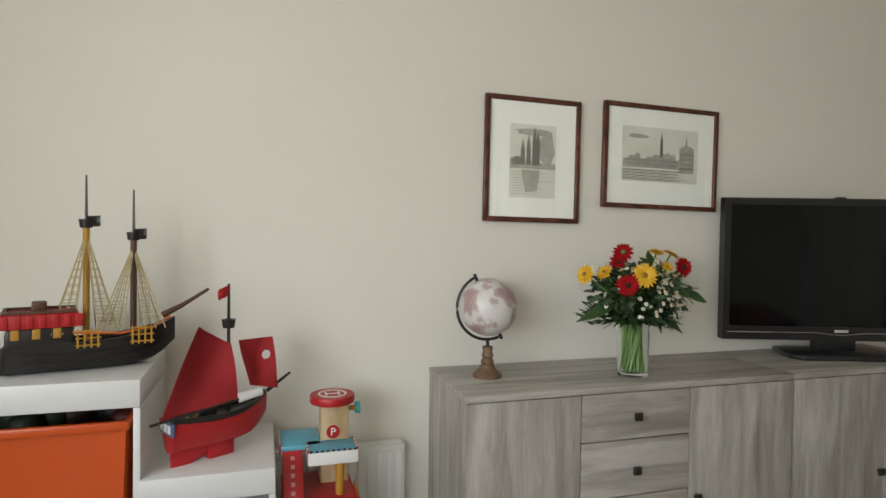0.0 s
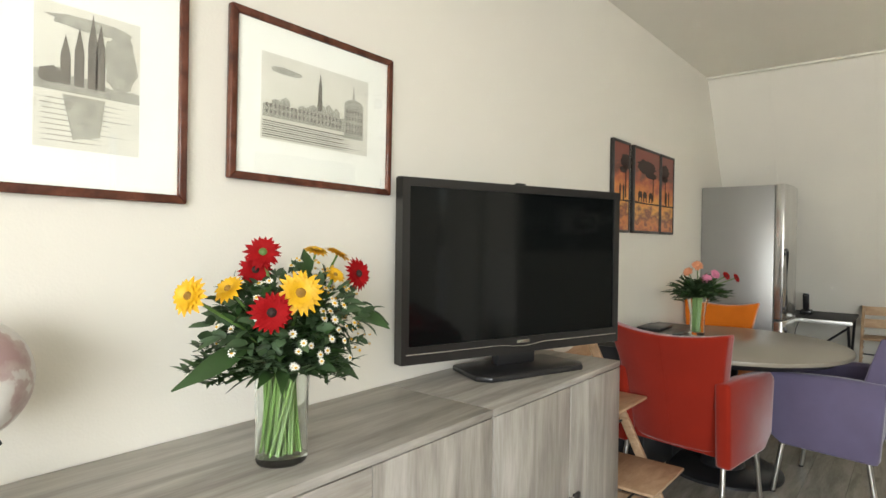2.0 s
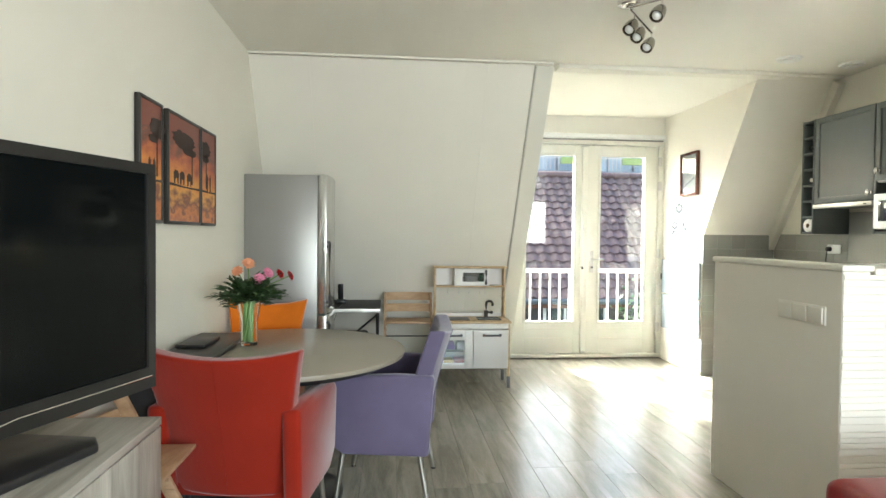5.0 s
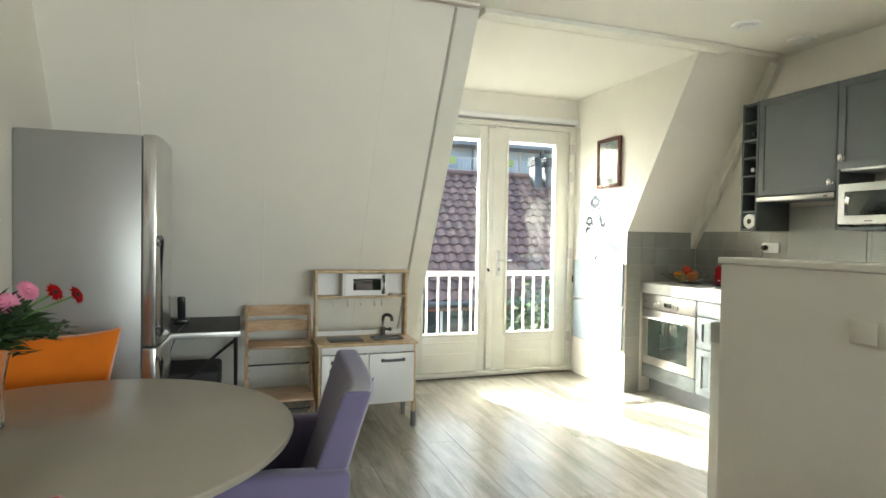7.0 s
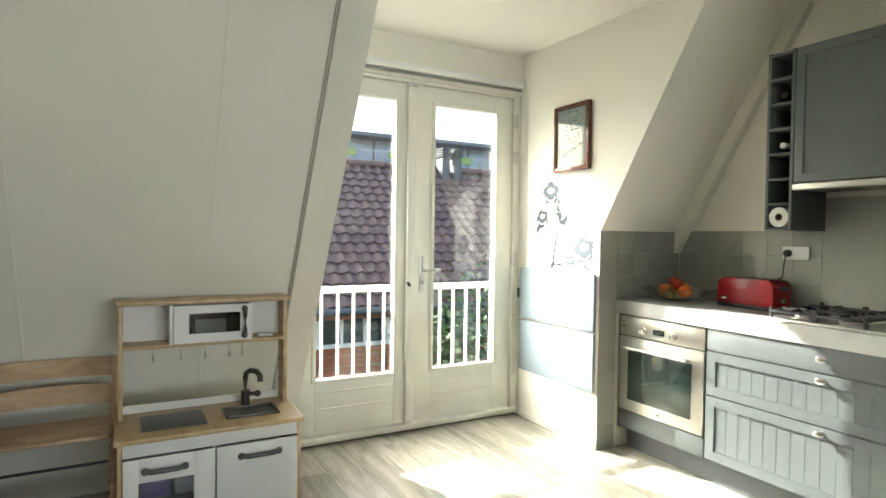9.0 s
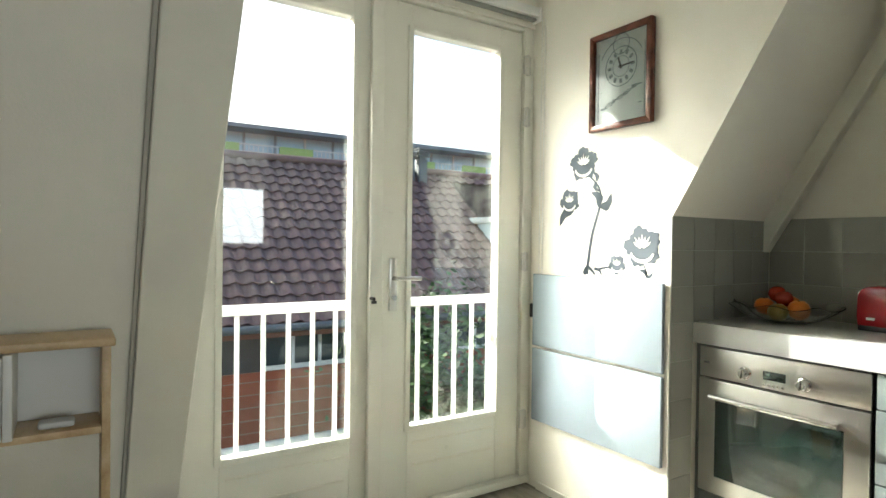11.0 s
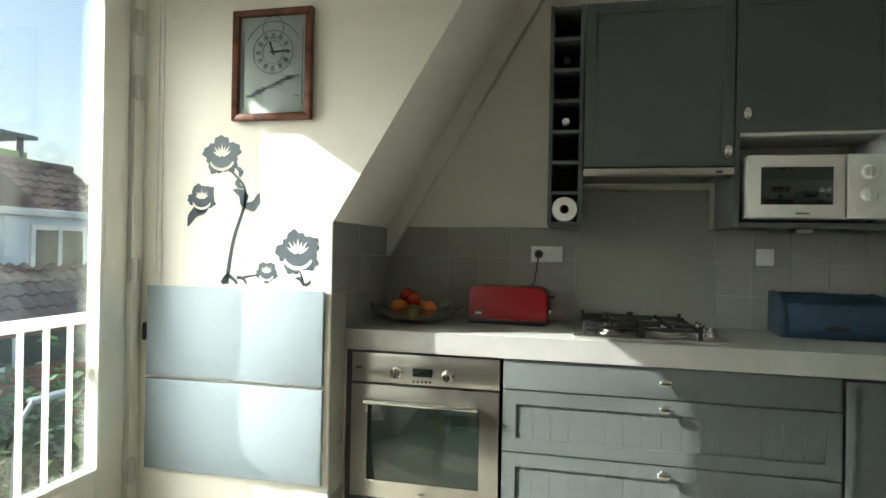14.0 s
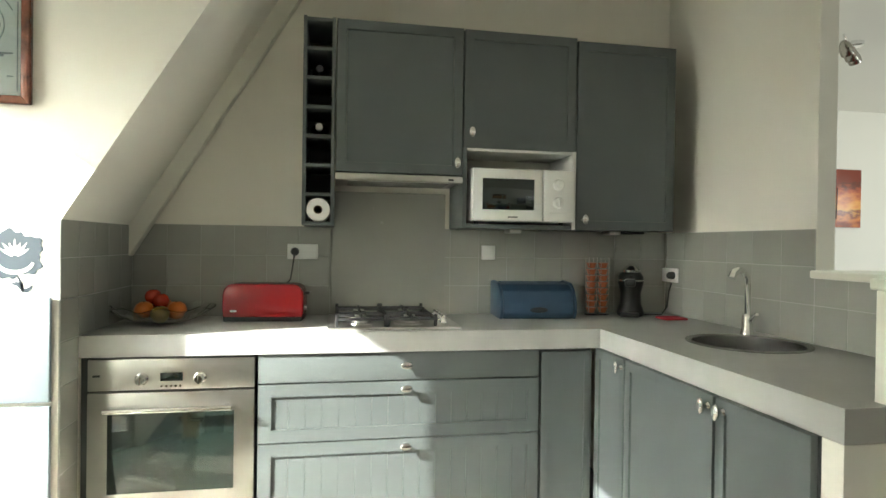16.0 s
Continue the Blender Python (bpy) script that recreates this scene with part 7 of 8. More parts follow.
s1 = thing("toy_pirate_ship", "black toy pirate ship with red stern, two masts", "toy ship", pose(-0.615, 1.80, 0.926, 0, 0, 17) @ Matrix.Scale(1.15, 4))
part("hull", hull(bmesh.new(), 0.36, 0.055, 0.075, 0.55, 0.5, 0.0), HULLBLACK, s1)
part("stern_cabin", boxed(-0.178, -0.046, -0.052, 0.052, 0.07, 0.113, 0.006), HULLBLACK, s1)
part("stern_roof", boxed(-0.19, -0.036, -0.058, 0.058, 0.112, 0.146, 0.005), TOYRED, s1, "red stern castle")
for k in range(7):
    part("roof_batten", boxed(-0.187 + k * 0.024, -0.173 + k * 0.024, -0.0605, -0.0575, 0.114, 0.144, 0.001), TOYRED, s1)
part("roof_rim", frame_ring(bmesh.new(), -0.185, -0.041, -0.006, 0.0, -0.053, 0.053, 0.008, 0.008, 0.008, 0.008), TOYBROWN, s1).matrix_local = pose(0, 0, 0.1465, -90, 0, 0)
part("rudder", prism(bmesh.new(), [(-0.176, 0.002), (-0.196, 0.002), (-0.193, 0.06), (-0.178, 0.075)], -0.004, 0.004, "y", 0.001), HULLBLACK, s1)
for z in (0.03, 0.048):
    part("hull_plank_line", path_tube(bmesh.new(), [(-0.15, -0.0555, z), (-0.05, -0.0565, z - 0.003), (0.05, -0.0545, z), (0.12, -0.042, z + 0.012)], 0.0016, 5), HULLBLACK, s1)
for x in (-0.16, -0.12, -0.08):
    part("stern_window", boxed(x - 0.008, x + 0.008, -0.0545, -0.051, 0.088, 0.112, 0.002), TOYYELLOW, s1)
part("rail_line", path_tube(bmesh.new(), [(-0.05, -0.056, 0.098), (0.05, -0.056, 0.09), (0.12, -0.05, 0.098), (0.165, -0.025, 0.12)], 0.003, 6), mat("toy_orange_line", (0.6, 0.13, 0.02), 0.5), s1)
for x in (-0.02, 0.095):
    for k in range(4):
        part("lattice_bar", boxed(x - 0.022 + k * 0.014, x - 0.018 + k * 0.014, -0.0585, -0.0555, 0.06, 0.105), TOYYELLOW, s1)
    for k in range(3):
        part("lattice_bar", boxed(x - 0.025, x + 0.028, -0.0583, -0.0553, 0.065 + k * 0.017, 0.068 + k * 0.017), TOYYELLOW, s1)
part("bowsprit", path_tube(bmesh.new(), [(0.15, 0, 0.12), (0.2, 0, 0.145), (0.265, 0, 0.185)], [0.009, 0.006, 0.004], 8), TOYBROWN, s1)
part("deck_chest", boxed(-0.13, -0.1, -0.015, 0.02, 0.1465, 0.17, 0.004), TOYBROWN, s1)
for x, h, col in ((-0.02, 0.455, TOYYELLOW), (0.083, 0.425, TOYBROWN)):
    part("mast", path_tube(bmesh.new(), [(x, 0, 0.05), (x, 0, h - 0.1)], 0.0075, 10), col, s1)
    part("top_mast", path_tube(bmesh.new(), [(x, 0, h - 0.12), (x, 0, h + 0.02)], [0.004, 0.002], 8), HULLBLACK, s1)
    part("crows_nest", lathe(bmesh.new(), [(0.008, 0), (0.014, 0.002), (0.017, 0.022), (0.014, 0.022), (0.011, 0.006)], 14, Matrix.Translation((x, 0, h - 0.11))), HULLBLACK, s1)
    part("pennant", cloth_sheet(bmesh.new(), (x + 0.002, 0, h - 0.08), (x + 0.03, 0, h - 0.078), (x + 0.03, 0, h - 0.105), (x + 0.002, 0, h - 0.107), 0.003, 3, 0.0015), HULLBLACK, s1, "black flag")
    for s_ in (-1, 1):
        for dx in (-0.05, 0.045):
            bm = bmesh.new()
            top = Vector((x, 0, h - 0.12))
            for e in (-0.022, 0.0, 0.022):
                path_tube(bm, [(x + dx + e, s_ * 0.052, 0.095), top], 0.0014, 5)
            for k in range(11):
                t = 0.06 + 0.08 * k
                p, q = Vector((x + dx - 0.022, s_ * 0.052, 0.095)).lerp(top, t), Vector((x + dx + 0.022, s_ * 0.052, 0.095)).lerp(top, t)
                path_tube(bm, [p, q], 0.0011, 5)
            part("shroud", bm, ROPE, s1, "pale rope ladder")

s2 = thing("toy_sailing_ship", "red toy sailing ship with red cloth sails", "toy ship", pose(-0.28, 1.765, 0.696, 0, 0, 30) @ Matrix.Scale(1.28, 4))
part("hull", hull(bmesh.new(), 0.235, 0.04, 0.062, 0.5, 0.2, 0.0), TOYRED, s2)
part("deck_wall", hull(bmesh.new(), 0.232, 0.0415, 0.024, 1.0, 0.3, 0.052), HULLBLACK, s2)
part("keel", prism(bmesh.new(), [(-0.112, 0.012), (0.07, 0.004), (0.0, -0.008), (-0.07, -0.032), (-0.112, -0.032)], -0.005, 0.005, "y", 0.001), TOYRED, s2)
part("stern_board", boxed(-0.123, -0.116, -0.036, 0.036, 0.044, 0.074, 0.003), mat("toy_blue_print", (0.1, 0.14, 0.25), 0.5), s2)
part("mast", path_tube(bmesh.new(), [(0.02, 0, 0.03), (0.02, 0, 0.365)], [0.006, 0.003], 8), HULLBLACK, s2)
part("crows_nest", lathe(bmesh.new(), [(0.006, 0), (0.013, 0.0), (0.016, 0.02), (0.01, 0.02)], 12, Matrix.Translation((0.02, 0, 0.262))), HULLBLACK, s2)
part("flag", cloth_sheet(bmesh.new(), (0.018, 0, 0.362), (-0.006, 0, 0.352), (-0.006, 0, 0.327), (0.018, 0, 0.337), 0.003, 3, 0.0015), TOYRED, s2, "small red flag")
part("sail", cloth_sheet(bmesh.new(), (-0.058, -0.02, 0.275), (0.022, -0.01, 0.226), (0.032, -0.03, 0.1), (-0.15, -0.04, 0.088), 0.03), SAILRED, s2, "large red cloth sail")
part("sail", cloth_sheet(bmesh.new(), (0.03, -0.03, 0.235), (0.115, -0.035, 0.235), (0.125, -0.045, 0.11), (0.05, -0.045, 0.13), 0.02), SAILRED, s2, "red cloth fore sail")
part("sail_emblem", lathe(bmesh.new(), [(0, 0), (0.011, 0), (0.011, 0.002), (0, 0.002)], 7, Matrix.Translation((0.082, -0.06, 0.2)) @ Matrix.Rotation(radians(90), 4, "X")), WHITE, s2, "white emblem")
part("yard", path_tube(bmesh.new(), [(-0.172, -0.045, 0.084), (0.04, -0.03, 0.098)], 0.003, 6), HULLBLACK, s2)
part("bowsprit", path_tube(bmesh.new(), [(0.12, 0, 0.095), (0.185, 0, 0.13)], [0.005, 0.003], 8), HULLBLACK, s2)
part("ships_wheel", ring(0.016, 0.004, -0.02, 16, -0.075, 0.088, deep=0.004), TOYYELLOW, s2)
part("stand", boxed(-0.03, 0.03, -0.012, 0.012, -0.032, 0.004, 0.003), TOYRED, s2)
for y in (-0.02, 0.0, 0.02):
    part("stern_stripe", boxed(-0.1245, -0.1225, y - 0.007, y + 0.007, 0.05, 0.068, 0.0008), WHITE, s2, "white stern print")
part("deck_crate", boxed(-0.05, -0.015, -0.018, 0.014, 0.06, 0.094, 0.004), HULLBLACK, s2)
part("rolled_map", tube(bmesh.new(), (0.03, -0.03, 0.1), (0.085, -0.034, 0.108), 0.011, n=14), WHITE, s2, "white rolled cloth")

# toy garage on the lowest step
PINKISH = mat("toy_pink_mark", (0.6, 0.25, 0.25), 0.5)
TOYBLUE = mat("toy_sky_blue", (0.12, 0.42, 0.55), 0.5, vary=0.05)
PLYWOOD = streaked("toy_plywood", [(0.45, 0.3, 0.16), (0.55, 0.4, 0.22), (0.62, 0.47, 0.28)], (4, 4, 1), 0.5, 4, 0.05)
g = thing("toy_garage", "wooden toy car park with red helipad", "toy garage", pose(0.05, 1.81, 0.345))
part("tower", boxed(-0.03, 0.058, 0.0, 0.075, 0.0, 0.425, 0.003), PLYWOOD, g)
part("helipad", lathe(bmesh.new(), [(0, 0.425), (0.07, 0.425), (0.072, 0.43), (0.072, 0.446), (0.07, 0.45), (0, 0.45)], 32, Matrix.Translation((0.008, 0.03, 0))), TOYRED, g, "round red helipad")
part("helipad_ring", lathe(bmesh.new(), [(0.046, 0.4502), (0.046, 0.4515), (0.04, 0.4515), (0.04, 0.4502)], 32, Matrix.Translation((0.008, 0.03, 0))), WHITE, g)
bm = bmesh.new()
for a in ((-0.016, -0.01, 0.01, 0.05), (0.026, 0.032, 0.01, 0.05), (-0.01, 0.026, 0.027, 0.033)):
    box(bm, *a, 0.4502, 0.4515)
part("helipad_letter", bm, WHITE, g, "white letter H")
part("sign_disc", tube(bmesh.new(), (0.008, 0.0, 0.335), (0.008, -0.004, 0.335), 0.021, n=24), TOYRED, g, "red parking disc")
txt = bpy.data.curves.new("sign_letter", "FONT")
txt.body, txt.size, txt.align_x, txt.align_y, txt.extrude = "P", 0.034, "CENTER", "CENTER", 0.0006
tob = new("sign_letter_curve", txt)
deps = bpy.context.evaluated_depsgraph_get()
me = bpy.data.meshes.new_from_object(tob.evaluated_get(deps))
me.materials.append(WHITE)
bpy.data.objects.remove(tob)
letter = new("sign_letter", me)
letter.parent = g
letter.matrix_local = pose(0.008, -0.0048, 0.335, 90, 0, 0)
part("crane", tube(bmesh.new(), (0.05, 0.03, 0.4), (0.085, 0.03, 0.4), 0.008, n=12), TOYYELLOW, g)
part("crane_wheel", tube(bmesh.new(), (0.083, 0.03, 0.4), (0.098, 0.03, 0.4), 0.019, n=18), mat("toy_teal", (0.05, 0.35, 0.32), 0.5), g, "teal winch wheel")
part("deck", boxed(-0.155, -0.032, -0.03, 0.13, 0.295, 0.31, 0.002), TOYBLUE, g, "sky blue upper deck")
part("deck_step", boxed(-0.0745, 0.07, -0.105, -0.0005, 0.295, 0.31, 0.002), TOYBLUE, g)
part("deck_fascia", boxed(-0.078, 0.073, -0.111, -0.1055, 0.272, 0.311, 0.002), WHITE, g, "white deck edge")
for i in range(9):
    part("kerb_block", boxed(-0.072 + i * 0.0165, -0.064 + i * 0.0165, -0.1112, -0.1052, 0.3112, 0.3165), BLACK, g)
for x, y0, n_ in ((-0.159, -0.03, 11), (0.0705, -0.105, 7), (-0.0785, -0.105, 5)):
    for i in range(n_):
        part("kerb_block", boxed(x, x + 0.0038, y0 + i * 0.0145, y0 + 0.0138 + i * 0.0145, 0.285, 0.316), WHITE if i % 2 else TOYRED, g)
ramp = part("ramp", boxed(-0.15, -0.09, -0.24, 0.0, 0.0, 0.01, 0.002, Matrix.Translation((0, -0.03, 0.293)) @ Matrix.Rotation(radians(52), 4, "X")), TOYRED, g, "red ramp")
for i in range(8):
    part("ramp_mark", boxed(-0.126, -0.114, -0.03 - 0.026 * i, -0.018 - 0.026 * i, 0.0098, 0.0112, 0, Matrix.Translation((0, -0.03, 0.293)) @ Matrix.Rotation(radians(52), 4, "X")), PINKISH, ramp, "pale road mark")
part("base_deck", boxed(-0.15, 0.068, -0.17, 0.1, 0.16, 0.172, 0.002), TOYRED, g)
for i in range(9):
    part("kerb_block", boxed(0.0685, 0.0722, -0.17 + i * 0.0145, -0.1562 + i * 0.0145, 0.16, 0.186), TOYYELLOW if i % 2 else TOYRED, g)
part("wall_panel", boxed(-0.148, -0.138, -0.16, 0.09, 0.019, 0.16, 0.002), TOYRED, g)
part("post", tube(bmesh.new(), (0.02, -0.09, 0.171), (0.02, -0.09, 0.296), 0.013, n=14), TOYYELLOW, g, "yellow post")
for x in (-0.13, 0.055):
    part("low_post", tube(bmesh.new(), (x, -0.15, 0.018), (x, -0.15, 0.161), 0.01, n=12), TOYYELLOW, g)
part("green_panel", boxed(0.056, 0.09, -0.03, 0.05, 0.0, 0.12, 0.003), mat("toy_lime", (0.3, 0.5, 0.06), 0.5), g)
part("foot", boxed(-0.15, 0.055, -0.17, 0.1, 0.0, 0.019, 0.002), PLYWOOD, g)

# radiator behind
rad = thing("radiator", "white panel radiator under the wall", "radiator", Matrix.Translation((0.008, 0, -0.012)))
part("panel", boxed(-0.35, 0.33, 1.985, 2.005, 0.12, 0.565, 0.004), WHITE, rad)
part("back_panel", boxed(-0.35, 0.33, 2.035, 2.048, 0.12, 0.565, 0.004), WHITE, rad)
part("grille", boxed(-0.345, 0.325, 2.0055, 2.0345, 0.555, 0.57, 0.002), WHITE, rad, "white slotted top grille")
for i in range(19):
    part("rib", boxed(-0.34 + i * 0.0355, -0.318 + i * 0.0355, 1.979, 1.9848, 0.14, 0.545, 0.003), WHITE, rad)

# ---- outside ----
BASE = Matrix()
GROUND_Z = -6.4
setting("ground", boxed(-400, 900, -600, 600, GROUND_Z - 0.5, GROUND_Z), mat("asphalt", (0.05, 0.05, 0.052), 0.9, vary=0.2, scale=0.5, bump=0.3, bump_scale=20), "grey street far below the balcony", "ground")
BRICKM = bpy.data.materials.new("red_brick")
BRICKM.use_nodes = True
bn, bl = BRICKM.node_tree.nodes, BRICKM.node_tree.links
bt, bc, bmp_ = bn.new("ShaderNodeTexBrick"), bn.new("ShaderNodeTexCoord"), bn.new("ShaderNodeMapping")
bmp_.inputs["Rotation"].default_value = (radians(90), 0, radians(90))
bt.inputs["Color1"].default_value, bt.inputs["Color2"].default_value, bt.inputs["Mortar"].default_value = (0.30, 0.085, 0.04, 1), (0.22, 0.06, 0.032, 1), (0.25, 0.2, 0.16, 1)
bt.inputs["Scale"].default_value, bt.inputs["Brick Width"].default_value, bt.inputs["Row Height"].default_value, bt.inputs["Mortar Size"].default_value = 1.0, 0.22, 0.065, 0.008
bl.new(bc.outputs["Object"], bmp_.inputs["Vector"])
bl.new(bmp_.outputs[0], bt.inputs["Vector"])
bl.new(bt.outputs["Color"], bn["Principled BSDF"].inputs["Base Color"])
bn["Principled BSDF"].inputs["Roughness"].default_value = 0.9
DARKBOARD = mat("dark_weatherboard", (0.07, 0.06, 0.055), 0.7, vary=0.2, scale=3)
# tile brown lifted towards pink to include the haze of the door glass
ROOFTILE = mat("brown_roof_tile", (0.19, 0.105, 0.092), 0.55, vary=0.25, scale=3, piece=0.22, bump=0.2, bump_scale=60)
ROOFBASE = mat("roof_underlay", (0.05, 0.03, 0.026), 0.9)
LEAD = mat("lead_grey", (0.12, 0.13, 0.14), 0.6, vary=0.1)
FRAMEW = mat("white_window_frame", (0.7, 0.71, 0.7), 0.5)
FACGLASS = mat("far_window_glass", (0.03, 0.045, 0.05), 0.08, vary=0.2)
house = thing("brick_house", "brick terrace across the street with tiled roof", "house")
FX, EZ, RX, RZ = 15.0, -0.2, 19.2, 3.25
HY0, HY1 = -13.6, 7.0
part("wall", boxed(FX, FX + 0.3, HY0, HY1, GROUND_Z, -1.05), BRICKM, house, "red brick front wall")
part("upper_wall", boxed(FX + 0.04, FX + 0.3, HY0, HY1, -1.05, EZ - 0.1), DARKBOARD, house, "dark boarded upper wall")
part("rear_wall", prism(bmesh.new(), [(FX + 0.3, GROUND_Z), (FX + 0.3, EZ - 0.1), (RX, RZ - 0.15), (RX + 4, EZ - 0.1), (RX + 4, GROUND_Z)], HY0 + 0.02, HY1 - 0.02), BRICKM, house)
pitch = math.atan2(RZ - EZ, RX - FX + 0.3)
rl = math.hypot(RZ - EZ, RX - FX + 0.3)
ROOFM = Matrix.Translation((FX - 0.3, 0, EZ)) @ Matrix.Rotation(-pitch, 4, "Y")
roof = part("roof", boxed(0, rl, HY0, HY1, -0.12, -0.03, 0, ROOFM), ROOFBASE, house, "brown pantile roof")
part("gutter", path_tube(bmesh.new(), [(FX - 0.38, HY0, EZ - 0.05), (FX - 0.38, HY1, EZ - 0.05)], 0.07, 10), LEAD, house, "dark grey gutter")
part("fascia", boxed(FX - 0.3, FX - 0.26, HY0, HY1, EZ - 0.22, EZ - 0.06), mat("fascia_brown", (0.16, 0.06, 0.035), 0.6), house)
part("ridge", path_tube(bmesh.new(), [(RX, HY0, RZ + 0.02), (RX, HY1, RZ + 0.02)], 0.11, 10), ROOFTILE, house, "ridge tiles")
part("belt", boxed(FX - 0.06, FX + 0.02, HY0, HY1, -2.42, -2.27, 0.01), FRAMEW, house, "white concrete band")


def far_window(y0, y1, z0, z1, bars, x=FX):
    w = part("window", boxed(x - 0.02, x + 0.03, y0, y1, z0, z1), FACGLASS, house, "dark window")
    bm = bmesh.new()
    for a, b in ((y0 - 0.06, y0 + 0.02), (y1 - 0.02, y1 + 0.06)):
        box(bm, x - 0.05, x - 0.018, a, b, z0 - 0.06, z1 + 0.06)
    box(bm, x - 0.0505, x - 0.018, y0, y1, z0 - 0.06, z0 + 0.02)
    box(bm, x - 0.0505, x - 0.018, y0, y1, z1 - 0.02, z1 + 0.06)
    for i in range(1, bars):
        y = y0 + (y1 - y0) * i / bars
        box(bm, x - 0.05, x - 0.018, y - 0.03, y + 0.03, z0, z1)
    part("window_frame", bm, FRAMEW, w)


for y in (-12.6, -8.3, -4.3, -0.6, 3.0):
    far_window(y, y + 1.5, -0.98, -0.42, 3, FX + 0.04)
    far_window(y - 0.4, y + 2.0, -4.0, -2.5, 4)
# roof dormer
dm = part("roof_dormer", boxed(15.95, 18.2, -11.3, -8.9, 0.25, 1.75, 0.01), mat("pale_blue_panel", (0.5, 0.6, 0.68), 0.5), house, "pale blue roof dormer")
part("dormer_roof", boxed(15.8, 18.5, -11.45, -8.75, 1.752, 1.9, 0.02), FRAMEW, dm)
part("dormer_window", boxed(15.925, 15.955, -10.7, -9.5, 0.62, 1.5), FACGLASS, dm)
bm = bmesh.new()
for a in ((-10.78, -10.68, 0.55, 1.58), (-9.52, -9.42, 0.55, 1.58), (-10.15, -10.05, 0.55, 1.58)):
    box(bm, 15.9, 15.953, a[0], a[1], a[2], a[3])
box(bm, 15.901, 15.953, -10.7, -9.5, 0.54, 0.64)
box(bm, 15.901, 15.953, -10.7, -9.5, 1.48, 1.58)
part("dormer_window_frame", bm, FRAMEW, dm)
# chimneys
for y in (-7.75, -8.15):
    ch = part("chimney", boxed(18.7, 19.1, y - 0.13, y + 0.13, 2.2, 3.55, 0.02), LEAD, house, "grey clad chimney")
    for k in range(4):
        part("cowl_slat", boxed(18.66, 19.14, y - 0.16, y + 0.16, 3.6 + k * 0.07, 3.635 + k * 0.07), LEAD, ch)
    part("cowl_core", boxed(18.76, 19.04, y - 0.09, y + 0.09, 3.54, 3.83), LEAD, ch)
# roof tiles
TW, TL_, cols, rows_ = 0.30, 0.345, int((HY1 - HY0) / 0.30), int(rl / 0.345)
bm = bmesh.new()
prev = None
for i in range(9):
    t = i / 8
    z = 0.045 * math.sin(math.pi * min(1, t / 0.62)) if t < 0.62 else -0.012 * math.sin(math.pi * (t - 0.62) / 0.38)
    row = [bm.verts.new((0, TW * (t - 0.5) * 1.03, z + 0.035)), bm.verts.new((TL_ * 1.06, TW * (t - 0.5) * 1.03, z)), bm.verts.new((0, TW * (t - 0.5) * 1.03, z + 0.01))]
    if prev:
        bm.faces.new((prev[0], prev[1], row[1], row[0]))
        bm.faces.new((prev[2], prev[0], row[0], row[2]))
    prev = row
tile_mesh = mesh_of("roof_tile", bm, ROOFTILE, 50)
tv_ = [tuple(v_.co) for v_ in tile_mesh.vertices]
tp_ = [tuple(p_.vertices) for p_ in tile_mesh.polygons]
far_v, far_f, count = [], [], 0
for r_ in range(rows_):
    for c_ in range(cols):
        y = HY0 + TW * (c_ + 0.5)
        x = r_ * TL_
        if -9.0 < y < -3.0 and 0 <= r_ < 16 and count < 300:
            t_ = new("roof_tile", tile_mesh)
            t_.parent = roof
            t_.matrix_local = ROOFM @ Matrix.Translation((x, y, 0)) @ Matrix.Rotation(radians(random.uniform(-0.6, 0.6)), 4, "Z")
            count += 1
        elif not (-11.3 < y < -8.9 and 1.5 < x < 5):
            k = len(far_v)
            m_ = ROOFM @ Matrix.Translation((x, y, 0))
            far_v += [tuple(m_ @ Vector(q)) for q in tv_]
            far_f += [tuple(i + k for i in p) for p in tp_]
me = bpy.data.meshes.new("roof_tiles_far")
me.from_pydata(far_v, [], far_f)
me.materials.append(ROOFTILE)
ft = new("roof_tiles_far", me)
ft.parent = roof
ft["kind"] = "stuff"

# flat building beyond
flat = thing("apartment_block", "modern flat-roofed apartment block with glass penthouse", "apartment building")
PANELG = mat("grey_cladding", (0.3, 0.33, 0.36), 0.5, vary=0.06, scale=1)
GREENP = mat("lime_glass_panel", (0.35, 0.5, 0.12), 0.2)
# opaque glazing: the bright sky behind it is put into the pale blue
SKYGLASS = mat("sky_toned_glass", (0.5, 0.66, 0.74), 0.08, vary=0.1, scale=1)
part("body", boxed(31.5, 44, -23.4, 12, GROUND_Z, 4.85), PANELG, flat)
part("penthouse", boxed(32.5, 43, -22.4, 11, 4.85, 6.219), SKYGLASS, flat, "glazed top storey")
part("roof_slab", boxed(31.2, 44.2, -23.6, 12.2, 6.22, 6.4), mat("slate_slab", (0.22, 0.25, 0.28), 0.5), flat, "dark roof slab")
for i in range(24):
    y = -22.6 + i * 1.45
    part("mullion", boxed(32.42, 32.52, y - 0.05, y + 0.05, 4.85, 6.219), PANELG if i % 3 else FRAMEW, flat)
for i in range(10):
    y = -23.2 + i * 3.4
    part("balcony_panel", boxed(31.42, 31.5, y, y + 1.6, 5.2, 5.56), GREENP, flat, "lime glass panel")
    part("balcony_rail", boxed(31.4, 31.46, y + 1.6, y + 3.4, 5.5, 5.56), FRAMEW, flat)
    for k in range(8):
        part("balcony_bar", boxed(31.42, 31.45, y + 1.7 + k * 0.21, y + 1.74 + k * 0.21, 4.852, 5.5), FRAMEW, flat)
